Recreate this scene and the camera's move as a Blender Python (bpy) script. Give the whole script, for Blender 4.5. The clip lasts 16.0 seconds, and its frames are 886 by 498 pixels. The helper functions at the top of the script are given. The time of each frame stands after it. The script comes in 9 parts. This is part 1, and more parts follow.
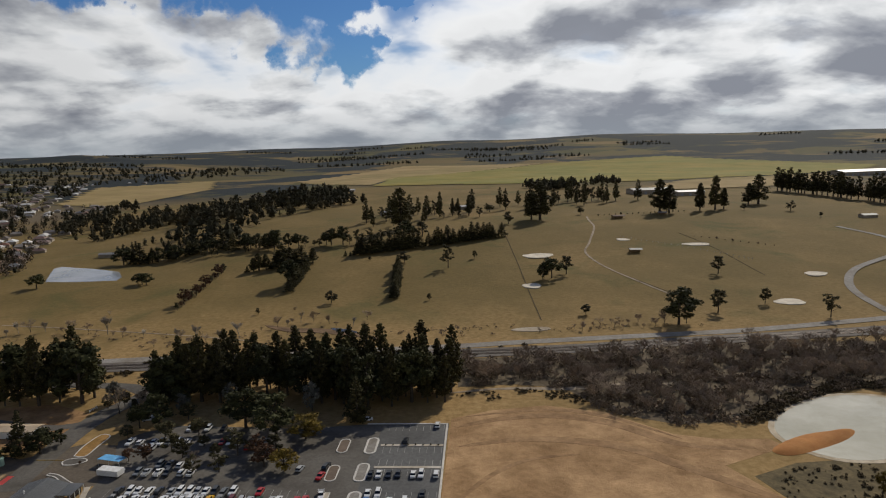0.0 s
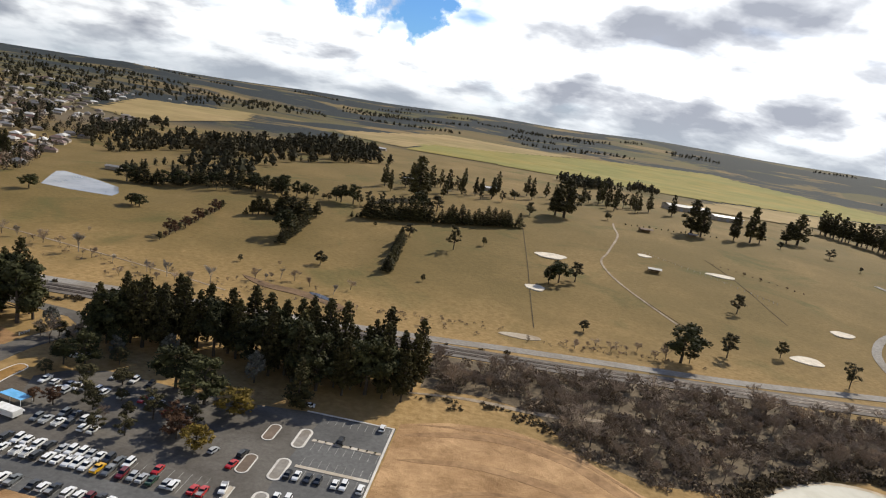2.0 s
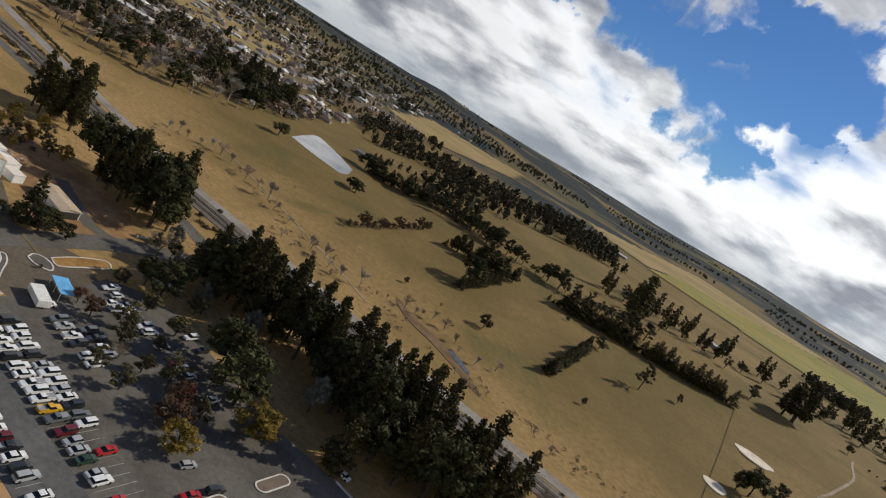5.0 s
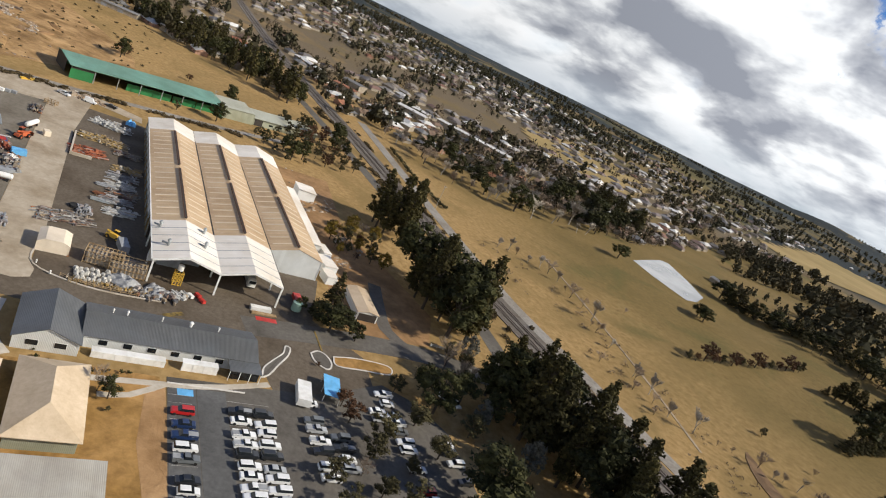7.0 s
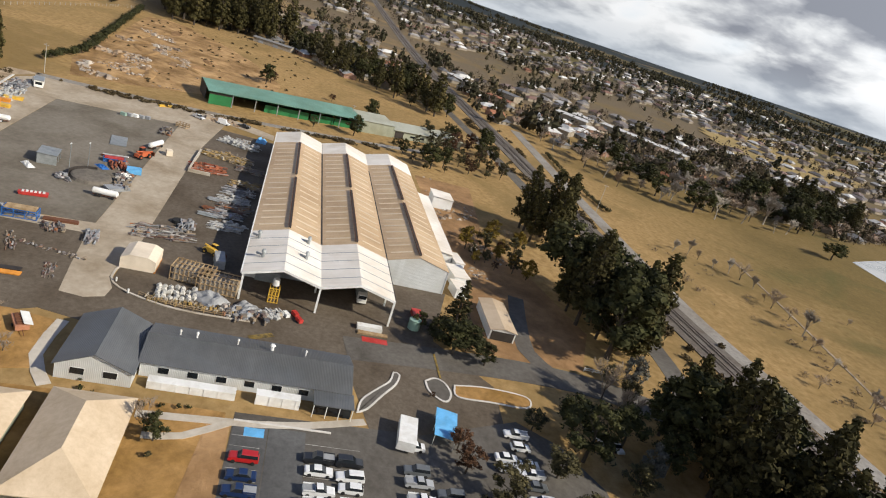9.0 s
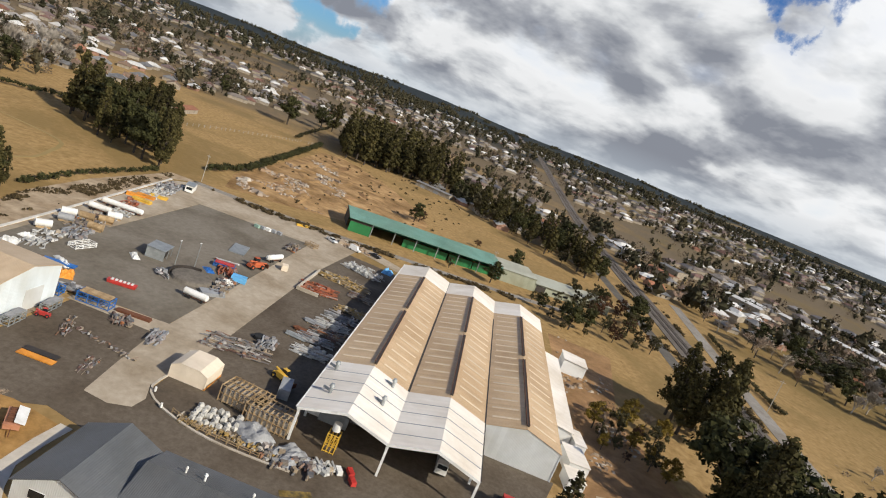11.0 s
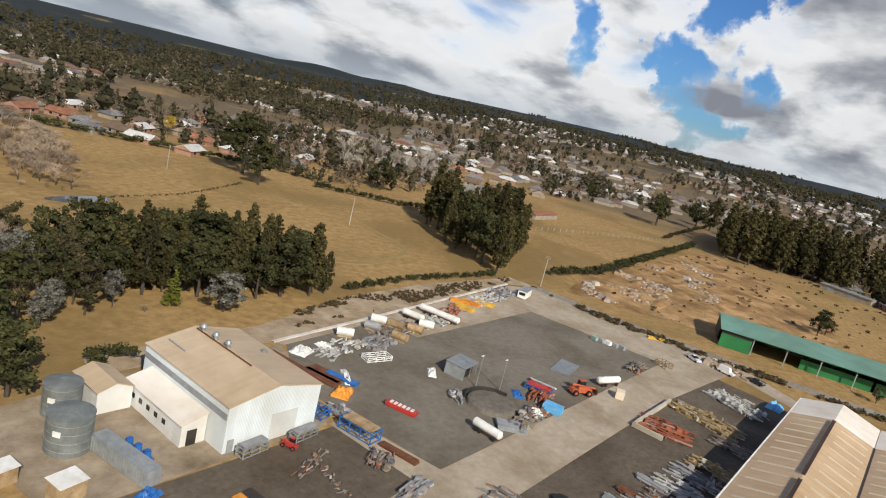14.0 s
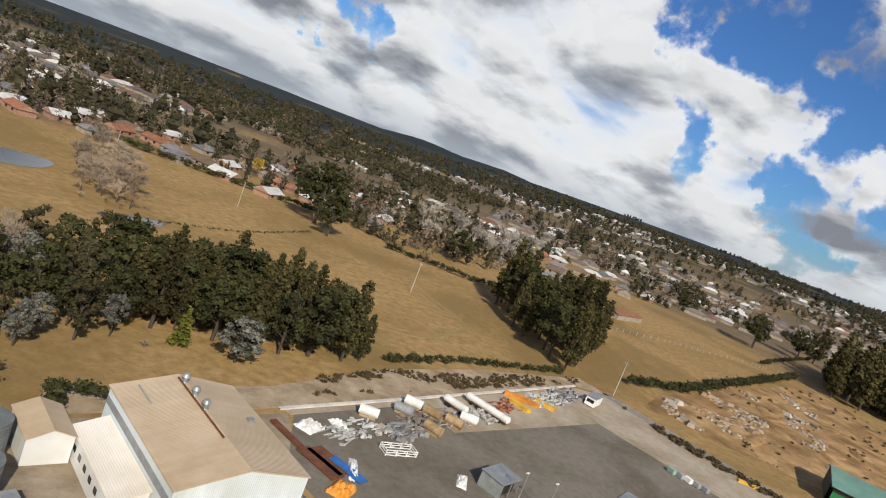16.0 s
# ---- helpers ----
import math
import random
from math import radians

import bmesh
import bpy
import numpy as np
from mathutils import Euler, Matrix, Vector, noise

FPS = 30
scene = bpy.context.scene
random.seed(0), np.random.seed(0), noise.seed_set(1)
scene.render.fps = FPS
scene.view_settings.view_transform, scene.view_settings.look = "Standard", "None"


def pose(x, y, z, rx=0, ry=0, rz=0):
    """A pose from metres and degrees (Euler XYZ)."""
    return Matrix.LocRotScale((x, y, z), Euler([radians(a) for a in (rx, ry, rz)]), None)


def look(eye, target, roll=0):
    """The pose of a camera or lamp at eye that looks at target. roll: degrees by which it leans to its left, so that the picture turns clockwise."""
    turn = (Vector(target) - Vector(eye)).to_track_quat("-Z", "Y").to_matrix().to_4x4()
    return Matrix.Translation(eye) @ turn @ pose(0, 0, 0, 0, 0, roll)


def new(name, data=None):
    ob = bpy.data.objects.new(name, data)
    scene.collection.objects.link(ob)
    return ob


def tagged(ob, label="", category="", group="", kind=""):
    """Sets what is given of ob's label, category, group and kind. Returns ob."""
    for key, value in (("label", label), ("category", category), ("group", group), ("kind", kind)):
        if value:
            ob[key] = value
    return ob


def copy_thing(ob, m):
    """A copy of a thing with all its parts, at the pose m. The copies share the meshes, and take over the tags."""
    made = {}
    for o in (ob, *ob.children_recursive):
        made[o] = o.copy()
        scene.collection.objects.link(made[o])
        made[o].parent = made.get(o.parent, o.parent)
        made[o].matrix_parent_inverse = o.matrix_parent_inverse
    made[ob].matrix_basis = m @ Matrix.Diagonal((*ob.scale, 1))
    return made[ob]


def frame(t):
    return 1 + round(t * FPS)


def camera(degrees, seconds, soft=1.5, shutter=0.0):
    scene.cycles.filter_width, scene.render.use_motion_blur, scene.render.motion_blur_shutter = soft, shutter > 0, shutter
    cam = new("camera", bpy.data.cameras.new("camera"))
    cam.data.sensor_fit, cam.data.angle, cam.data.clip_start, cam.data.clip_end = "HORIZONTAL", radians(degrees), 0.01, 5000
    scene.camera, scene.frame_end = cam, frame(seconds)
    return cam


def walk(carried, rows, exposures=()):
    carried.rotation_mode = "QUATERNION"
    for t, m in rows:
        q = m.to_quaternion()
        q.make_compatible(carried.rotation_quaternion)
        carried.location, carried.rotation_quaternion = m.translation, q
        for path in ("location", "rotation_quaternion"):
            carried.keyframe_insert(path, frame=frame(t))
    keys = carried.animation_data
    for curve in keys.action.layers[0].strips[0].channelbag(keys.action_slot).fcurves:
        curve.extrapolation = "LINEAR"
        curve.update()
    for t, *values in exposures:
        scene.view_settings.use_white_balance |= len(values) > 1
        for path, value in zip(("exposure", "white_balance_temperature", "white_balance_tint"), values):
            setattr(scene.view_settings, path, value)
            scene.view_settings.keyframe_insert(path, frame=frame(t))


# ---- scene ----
EXPOSURES = [(0.0, -0.72), (0.5, -0.22), (1.5, 0.06), (2.3, 0.12), (3.0, -0.1), (4.3, -0.2), (5.5, -0.45), (6.0, -0.12), (7.0, 0.12), (8.0, 0.13), (10.5, 0.12), (12.0, -0.08), (12.7, -0.1), (14.0, 0.0), (16.0, -0.03)]
# ---- camera and its way ----
cam = camera(66.76, 16.0, 1.1)


def view(x, y, z, yaw, pitch, roll):
    """A camera pose from a place, a heading to the left of +y, a pitch and a lean, in degrees."""
    a, b = radians(yaw), radians(pitch)
    ahead = Vector((-math.sin(a) * math.cos(b), math.cos(a) * math.cos(b), math.sin(b)))
    return look((x, y, z), Vector((x, y, z)) + 100 * ahead, roll)


PATH = [
    (0.0, view(169.00, -184.50, 108.00, 363.14, -9.28, -1.43)),
    (0.5, view(174.50, -179.30, 112.50, 361.39, -14.89, 0.05)),
    (1.0, view(179.00, -172.00, 114.50, 360.60, -16.59, 6.19)),
    (1.5, view(180.50, -161.30, 111.80, 361.17, -14.62, 11.25)),
    (2.0, view(181.60, -151.80, 109.50, 365.26, -11.80, 9.38)),
    (2.5, view(183.00, -142.30, 107.80, 367.51, -8.35, 7.22)),
    (3.0, view(184.30, -133.20, 106.60, 364.16, -7.01, 12.72)),
    (5.5, view(185.09, -72.83, 97.21, 392.99, -15.94, 37.33)),
    (6.0, view(181.81, -59.94, 94.61, 405.25, -19.48, 34.66)),
    (6.5, view(177.94, -51.03, 92.40, 411.10, -18.19, 31.43)),
    (7.0, view(172.93, -42.50, 89.91, 418.54, -16.25, 26.03)),
    (7.5, view(167.38, -34.38, 86.52, 424.41, -14.91, 19.80)),
    (8.0, view(160.28, -26.87, 83.40, 426.98, -17.94, 17.08)),
    (10.5, view(122.56, -3.25, 68.15, 447.78, -16.07, 21.65)),
    (11.0, view(115.76, -0.50, 67.12, 451.32, -11.45, 21.90)),
    (11.5, view(107.87, 2.44, 65.22, 456.37, -8.52, 20.14)),
    (12.0, view(100.14, 3.04, 62.87, 459.28, -5.54, 32.71)),
    (12.5, view(90.20, 2.38, 60.95, 465.44, -6.86, 39.89)),
    (13.0, view(79.83, 0.89, 60.40, 473.62, -13.16, 34.22)),
    (13.5, view(72.24, -0.34, 60.33, 480.87, -14.83, 26.82)),
    (14.0, view(65.92, -2.30, 59.63, 485.21, -12.68, 14.01)),
    (14.5, view(59.70, -4.27, 58.38, 489.09, -12.24, 10.33)),
    (15.0, view(53.68, -8.24, 57.63, 489.29, -13.20, 6.92)),
    (15.5, view(48.82, -10.55, 56.15, 490.38, -10.26, 17.81)),
    (16.0, view(43.44, -13.60, 54.36, 494.05, -8.13, 21.21)),
]
walk(cam, PATH, EXPOSURES)

# ---- world, sun ----
SUN_TO = Vector((0.385, 0.722, 0.574)).normalized()
world = bpy.data.worlds.new("sky")
scene.world = world
world.use_nodes = True


def link(nt, a, b):
    nt.links.new(a, b)


def math_node(nt, op, a, b=0.0, clamp=False):
    n = nt.nodes.new("ShaderNodeMath")
    n.operation, n.use_clamp = op, clamp
    for i, v in enumerate((a, b)):
        if isinstance(v, (int, float)):
            n.inputs[i].default_value = v
        else:
            nt.links.new(v, n.inputs[i])
    return n.outputs[0]


def ramp_node(nt, fac, stops):
    n = nt.nodes.new("ShaderNodeValToRGB")
    while len(n.color_ramp.elements) < len(stops):
        n.color_ramp.elements.new(0.5)
    for e, (p, c) in zip(n.color_ramp.elements, stops):
        e.position, e.color = p, (*c, 1.0)
    nt.links.new(fac, n.inputs[0])
    return n.outputs[0]


def noise_node(nt, vec, scale, detail=4.0, rough=0.55, dist=0.0):
    n = nt.nodes.new("ShaderNodeTexNoise")
    n.inputs["Scale"].default_value, n.inputs["Detail"].default_value = scale, detail
    n.inputs["Roughness"].default_value, n.inputs["Distortion"].default_value = rough, dist
    if vec is not None:
        nt.links.new(vec, n.inputs["Vector"])
    return n.outputs[0]


def mix_node(nt, fac, a, b, mode="MIX"):
    n = nt.nodes.new("ShaderNodeMix")
    n.data_type, n.blend_type = "RGBA", mode
    for i, v in ((0, fac), (6, a), (7, b)):
        if isinstance(v, (int, float)):
            n.inputs[i].default_value = v
        elif isinstance(v, tuple):
            n.inputs[i].default_value = (*v, 1.0)
        else:
            nt.links.new(v, n.inputs[i])
    return n.outputs[2]


def build_sky():
    nt = world.node_tree
    nt.nodes.clear()
    out, bg = nt.nodes.new("ShaderNodeOutputWorld"), nt.nodes.new("ShaderNodeBackground")
    sky = nt.nodes.new("ShaderNodeTexSky")
    sky.sky_type, sky.sun_disc = "NISHITA", False
    sky.sun_elevation = math.asin(SUN_TO.z)
    sky.sun_rotation = math.atan2(SUN_TO.x, SUN_TO.y)
    sky.air_density, sky.dust_density, sky.ozone_density = 1.0, 0.4, 2.0
    co = nt.nodes.new("ShaderNodeTexCoord").outputs["Generated"]
    sep = nt.nodes.new("ShaderNodeSeparateXYZ")
    link(nt, co, sep.inputs[0])

    def layer(rise):
        """Places on a flat cloud layer overhead, seen towards the sky's direction raised a little."""
        z = math_node(nt, "ADD", math_node(nt, "MAXIMUM", math_node(nt, "ADD", sep.outputs[2], rise), -0.1), 0.34)
        at = nt.nodes.new("ShaderNodeCombineXYZ")
        link(nt, math_node(nt, "DIVIDE", sep.outputs[0], z), at.inputs[0])
        link(nt, math_node(nt, "DIVIDE", sep.outputs[1], z), at.inputs[1])
        at.inputs[2].default_value = 3.7
        return at.outputs[0]

    here, above, below = layer(0.0), layer(0.035), layer(-0.03)
    puffs = noise_node(nt, here, 3.0, 9.0, 0.56, 0.25)
    heaps = noise_node(nt, here, 3.0, 4.5, 0.5, 0.25)
    upper = noise_node(nt, above, 3.0, 5.0, 0.52, 0.25)
    lower = noise_node(nt, below, 3.0, 5.0, 0.52, 0.25)
    bodies = noise_node(nt, here, 1.25, 3.0, 0.5, 0.3)
    dens = math_node(nt, "ADD", math_node(nt, "MULTIPLY", heaps, 0.62), math_node(nt, "MULTIPLY", bodies, 0.38))
    warp = nt.nodes.new("ShaderNodeTexNoise")
    warp.inputs["Scale"].default_value, warp.inputs["Detail"].default_value = 6.5, 7.0
    warp.inputs["Roughness"].default_value = 0.56
    link(nt, co, warp.inputs["Vector"])
    shift = nt.nodes.new("ShaderNodeVectorMath")
    shift.operation = "MULTIPLY_ADD"
    link(nt, warp.outputs["Color"], shift.inputs[0])
    shift.inputs[1].default_value = (0.62, 0.62, 0.46)
    shift.inputs[2].default_value = (-0.31, -0.31, -0.23)
    torn = nt.nodes.new("ShaderNodeVectorMath")
    torn.operation = "ADD"
    link(nt, co, torn.inputs[0])
    link(nt, shift.outputs[0], torn.inputs[1])
    unit = nt.nodes.new("ShaderNodeVectorMath")
    unit.operation = "NORMALIZE"
    link(nt, torn.outputs[0], unit.inputs[0])
    torn = unit.outputs[0]
    # gaps in the cloud: heading to the left of +y, height, width (degrees) and depth
    for az, el, wide, deep in ((10, 12.5, 6.5, 0.38), (18, 14, 6.5, 0.40), (28, 16.5, 7, 0.42), (37, 16.5, 4.5, 0.34), (34, 12.8, 4.2, 0.38), (338, 15.5, 4, 0.28),
                               (76, 20, 5, 0.34), (83, 25, 8, 0.42), (97, 20, 7, 0.40), (107, 14, 5.5, 0.38), (116, 18.5, 6.5, 0.42),
                               (109, 6.0, 3.2, 0.24), (119, 7.0, 3.0, 0.24), (149, 7.5, 3.0, 0.26)):
        a, e = radians(az), radians(el)
        dot = nt.nodes.new("ShaderNodeVectorMath")
        dot.operation = "DOT_PRODUCT"
        link(nt, torn, dot.inputs[0])
        dot.inputs[1].default_value = (-math.sin(a) * math.cos(e), math.cos(a) * math.cos(e), math.sin(e))
        c = math.cos(radians(wide))
        near = math_node(nt, "DIVIDE", math_node(nt, "SUBTRACT", dot.outputs["Value"], c), 1 - c, clamp=True)
        dens = math_node(nt, "SUBTRACT", dens, math_node(nt, "MULTIPLY", near, deep))
    # the cloud field opens to clear sky overhead
    dens = math_node(nt, "SUBTRACT", dens, math_node(nt, "MULTIPLY", math_node(nt, "SUBTRACT", sep.outputs[2], 0.42, clamp=True), 1.1))
    cover = ramp_node(nt, dens, [(0.23, (0, 0, 0)), (0.29, (0.20, 0.20, 0.20)), (0.37, (0.82, 0.82, 0.82)), (0.44, (1, 1, 1))])
    # heaped clouds: bright above and at thin edges, grey at the base and where thick
    base = math_node(nt, "MULTIPLY", math_node(nt, "SUBTRACT", upper, lower), 1.15)
    thick = math_node(nt, "MULTIPLY", math_node(nt, "SUBTRACT", bodies, 0.5), 0.9)
    grain = math_node(nt, "MULTIPLY", math_node(nt, "SUBTRACT", puffs, 0.5), 0.55)
    grey = math_node(nt, "ADD", math_node(nt, "ADD", math_node(nt, "ADD", base, thick), grain), 0.5)
    tone = ramp_node(nt, grey, [(0.34, (9.6, 9.7, 9.8)), (0.46, (7.7, 7.9, 8.1)), (0.57, (5.0, 5.2, 5.6)), (0.72, (2.9, 3.1, 3.6))])
    edge = ramp_node(nt, dens, [(0.36, (1.15, 1.15, 1.15)), (0.50, (1, 1, 1))])
    cloud = mix_node(nt, 1.0, tone, edge, "MULTIPLY")
    # clouds are brighter on the sun's side of the sky
    toward = nt.nodes.new("ShaderNodeVectorMath")
    toward.operation = "DOT_PRODUCT"
    link(nt, co, toward.inputs[0])
    toward.inputs[1].default_value = SUN_TO
    lit = math_node(nt, "ADD", math_node(nt, "MULTIPLY", math_node(nt, "MAXIMUM", toward.outputs["Value"], 0.0), 0.85), 1.0)
    cloud = mix_node(nt, 1.0, cloud, lit, "MULTIPLY")
    blue = mix_node(nt, 1.0, sky.outputs[0], (0.42, 0.72, 1.15), "MULTIPLY")
    both = mix_node(nt, cover, blue, cloud)
    haze = ramp_node(nt, sep.outputs[2], [(0.0, (0.6, 0.6, 0.6)), (0.045, (0, 0, 0))])
    both = mix_node(nt, haze, both, (5.2, 5.9, 6.7))
    link(nt, both, bg.inputs[0])
    bg.inputs[1].default_value = 0.082
    link(nt, bg.outputs[0], out.inputs[0])


build_sky()
sun = new("sun", bpy.data.lights.new("sun", "SUN"))
sun.data.energy, sun.data.angle, sun.data.color = 5.0, radians(0.53), (1.0, 0.92, 0.78)
sun.matrix_world = look((0, 0, 300), Vector((0, 0, 300)) - SUN_TO)

# ---- materials ----


def surface(name, a, b, scale=1.0, rough=0.85, metal=0.0, bump=0.15, big=0.04, stain=(0.75, 0.75, 0.75), vary=0.0, own=False, island=0.0):
    """A surface of two colours in fine grain, with broad stains, a light relief and, for repeats, a difference from piece to piece."""
    m = bpy.data.materials.new(name)
    m.use_nodes = True
    nt = m.node_tree
    bsdf = nt.nodes["Principled BSDF"]
    if own:
        co = nt.nodes.new("ShaderNodeTexCoord").outputs["Object"]
    else:
        co = nt.nodes.new("ShaderNodeNewGeometry").outputs["Position"]
    fine = noise_node(nt, co, scale * 0.45, 9.0, 0.72, 0.2)
    col = ramp_node(nt, fine, [(0.34, a), (0.66, b)])
    broad = noise_node(nt, co, big, 5.0, 0.6, 0.4)
    col = mix_node(nt, ramp_node(nt, broad, [(0.40, (0, 0, 0)), (0.65, (1, 1, 1))]), col, mix_node(nt, 1.0, col, stain, "MULTIPLY"))
    for amount, source in ((vary, "info"), (island, "island")):
        if amount:
            if source == "info":
                r = nt.nodes.new("ShaderNodeObjectInfo").outputs["Random"]
            else:
                r = nt.nodes.new("ShaderNodeNewGeometry").outputs["Random Per Island"]
            shade = ramp_node(nt, r, [(0.0, (1 - amount,) * 3), (1.0, (1 + amount, 1 + amount * 0.9, 1 + amount * 0.7))])
            col = mix_node(nt, 1.0, col, shade, "MULTIPLY")
    link(nt, col, bsdf.inputs["Base Color"])
    bsdf.inputs["Roughness"].default_value, bsdf.inputs["Metallic"].default_value = rough, metal
    if rough >= 0.8:
        bsdf.inputs["Specular IOR Level"].default_value = 0.12 if bump == 0.0 else 0.25
    if bump:
        bn = nt.nodes.new("ShaderNodeBump")
        bn.inputs["Strength"].default_value, bn.inputs["Distance"].default_value = bump, 0.3 / max(scale, 0.1)
        link(nt, fine, bn.inputs["Height"])
        link(nt, bn.outputs[0], bsdf.inputs["Normal"])
    return m


def sheeting(name, a, b, axis, pitch=0.9, rough=0.5, dirt=(0.8, 0.76, 0.7), spread=0.025):
    """Ribbed metal sheet: the ribs run across the given axis, with weather streaks and sheet-to-sheet differences."""
    m = surface(name, a, b, 0.35, rough, 0.0, 0.0, 0.05, dirt)
    nt = m.node_tree
    bsdf = nt.nodes["Principled BSDF"]
    sep = nt.nodes.new("ShaderNodeSeparateXYZ")
    link(nt, nt.nodes.new("ShaderNodeNewGeometry").outputs["Position"], sep.inputs[0])
    along = sep.outputs[axis]
    sheet = math_node(nt, "FLOOR", math_node(nt, "DIVIDE", along, pitch))
    wn = nt.nodes.new("ShaderNodeTexWhiteNoise")
    wn.noise_dimensions = "1D"
    link(nt, sheet, wn.inputs["W"])
    tone = ramp_node(nt, wn.outputs["Value"], [(0.0, (1 - 2 * spread,) * 3), (1.0, (1 + spread,) * 3)])
    old = bsdf.inputs["Base Color"].links[0].from_socket
    link(nt, mix_node(nt, 1.0, old, tone, "MULTIPLY"), bsdf.inputs["Base Color"])
    wave = math_node(nt, "SINE", math_node(nt, "MULTIPLY", along, 2 * math.pi / 0.3))
    bn = nt.nodes.new("ShaderNodeBump")
    bn.inputs["Strength"].default_value, bn.inputs["Distance"].default_value = 0.35, 0.04
    link(nt, wave, bn.inputs["Height"])
    link(nt, bn.outputs[0], bsdf.inputs["Normal"])
    return m


def ground_material():
    """Dry winter grass with worn and green patches near, a patchwork of paddocks and woods far off."""
    m = bpy.data.materials.new("dry_grass")
    m.use_nodes = True
    nt = m.node_tree
    bsdf = nt.nodes["Principled BSDF"]
    co = nt.nodes.new("ShaderNodeNewGeometry").outputs["Position"]
    sep = nt.nodes.new("ShaderNodeSeparateXYZ")
    link(nt, co, sep.inputs[0])
    fine = noise_node(nt, co, 0.35, 8.0, 0.65)
    grass = ramp_node(nt, fine, [(0.30, (0.215, 0.134, 0.053)), (0.50, (0.315, 0.205, 0.086)), (0.72, (0.405, 0.275, 0.124))])
    broad = noise_node(nt, co, 0.018, 6.0, 0.6, 0.6)
    grass = mix_node(nt, ramp_node(nt, broad, [(0.45, (0, 0, 0)), (0.62, (0.8, 0.8, 0.8))]), grass, (0.200, 0.136, 0.054))
    bare = noise_node(nt, co, 0.045, 7.0, 0.7, 0.3)
    grass = mix_node(nt, ramp_node(nt, bare, [(0.60, (0, 0, 0)), (0.74, (0.7, 0.7, 0.7))]), grass, (0.36, 0.235, 0.110))
    # the golf course is a little greener than the paddocks
    golf = ramp_node(nt, math_node(nt, "DIVIDE", math_node(nt, "SUBTRACT", sep.outputs[1], 140.0), 120.0, clamp=True), [(0.0, (0, 0, 0)), (1.0, (1, 1, 1))])
    lush = noise_node(nt, co, 0.010, 3.0, 0.55)
    golf_fac = math_node(nt, "MULTIPLY", golf, ramp_node(nt, lush, [(0.30, (0.55, 0.55, 0.55)), (0.6, (0.95, 0.95, 0.95))]))
    grass = mix_node(nt, golf_fac, grass, mix_node(nt, fine, (0.098, 0.072, 0.024), (0.180, 0.128, 0.047)))
    green = math_node(nt, "MULTIPLY", golf, ramp_node(nt, noise_node(nt, co, 0.014, 5.0, 0.6, 0.8), [(0.55, (0, 0, 0)), (0.68, (0.8, 0.8, 0.8))]))
    grass = mix_node(nt, green, grass, mix_node(nt, fine, (0.075, 0.070, 0.022), (0.125, 0.112, 0.040)))
    # gardens and streets of the town, with shade mixed into the ground colour
    west = math_node(nt, "DIVIDE", math_node(nt, "SUBTRACT", -390.0, sep.outputs[0]), 120.0, clamp=True)
    south = math_node(nt, "DIVIDE", math_node(nt, "SUBTRACT", -345.0, sep.outputs[1]), 40.0, clamp=True)
    town = math_node(nt, "MULTIPLY", math_node(nt, "MAXIMUM", west, south), ramp_node(nt, noise_node(nt, co, 0.011, 6.0, 0.65, 0.5), [(0.36, (0.25, 0.25, 0.25)), (0.5, (0.95, 0.95, 0.95))]))
    grass = mix_node(nt, town, grass, mix_node(nt, fine, (0.085, 0.066, 0.042), (0.180, 0.140, 0.094)))
    # far paddocks
    vor = nt.nodes.new("ShaderNodeTexVoronoi")
    vor.inputs["Scale"].default_value = 0.0032
    link(nt, co, vor.inputs["Vector"])
    patch = nt.nodes.new("ShaderNodeSeparateColor")
    link(nt, vor.outputs["Color"], patch.inputs[0])
    fields = ramp_node(nt, patch.outputs[0], [(0.0, (0.15, 0.104, 0.045)), (0.3, (0.090, 0.083, 0.030)), (0.55, (0.20, 0.138, 0.060)), (0.8, (0.066, 0.066, 0.028)), (1.0, (0.12, 0.09, 0.042))])
    flat = nt.nodes.new("ShaderNodeCombineXYZ")
    link(nt, sep.outputs[0], flat.inputs[0])
    link(nt, sep.outputs[1], flat.inputs[1])
    length = nt.nodes.new("ShaderNodeVectorMath")
    length.operation = "LENGTH"
    link(nt, flat.outputs[0], length.inputs[0])
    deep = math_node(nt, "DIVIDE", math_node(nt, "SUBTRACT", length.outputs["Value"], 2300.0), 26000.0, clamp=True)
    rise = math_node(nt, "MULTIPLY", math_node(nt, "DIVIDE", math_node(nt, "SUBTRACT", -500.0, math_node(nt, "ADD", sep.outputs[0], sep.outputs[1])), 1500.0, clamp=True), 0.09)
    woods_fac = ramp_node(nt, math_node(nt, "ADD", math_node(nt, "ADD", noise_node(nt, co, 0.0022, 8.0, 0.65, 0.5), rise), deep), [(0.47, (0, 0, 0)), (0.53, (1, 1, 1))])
    # blue tint in the woods colour stands in for distance haze
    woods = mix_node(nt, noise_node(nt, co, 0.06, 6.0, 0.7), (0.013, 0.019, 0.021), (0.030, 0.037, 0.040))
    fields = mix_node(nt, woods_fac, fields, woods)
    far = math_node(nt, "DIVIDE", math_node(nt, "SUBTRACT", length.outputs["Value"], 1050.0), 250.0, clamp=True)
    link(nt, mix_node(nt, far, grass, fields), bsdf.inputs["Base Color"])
    bsdf.inputs["Roughness"].default_value = 0.95
    bsdf.inputs["Specular IOR Level"].default_value = 0.1
    bn = nt.nodes.new("ShaderNodeBump")
    bn.inputs["Strength"].default_value, bn.inputs["Distance"].default_value = 0.5, 0.6
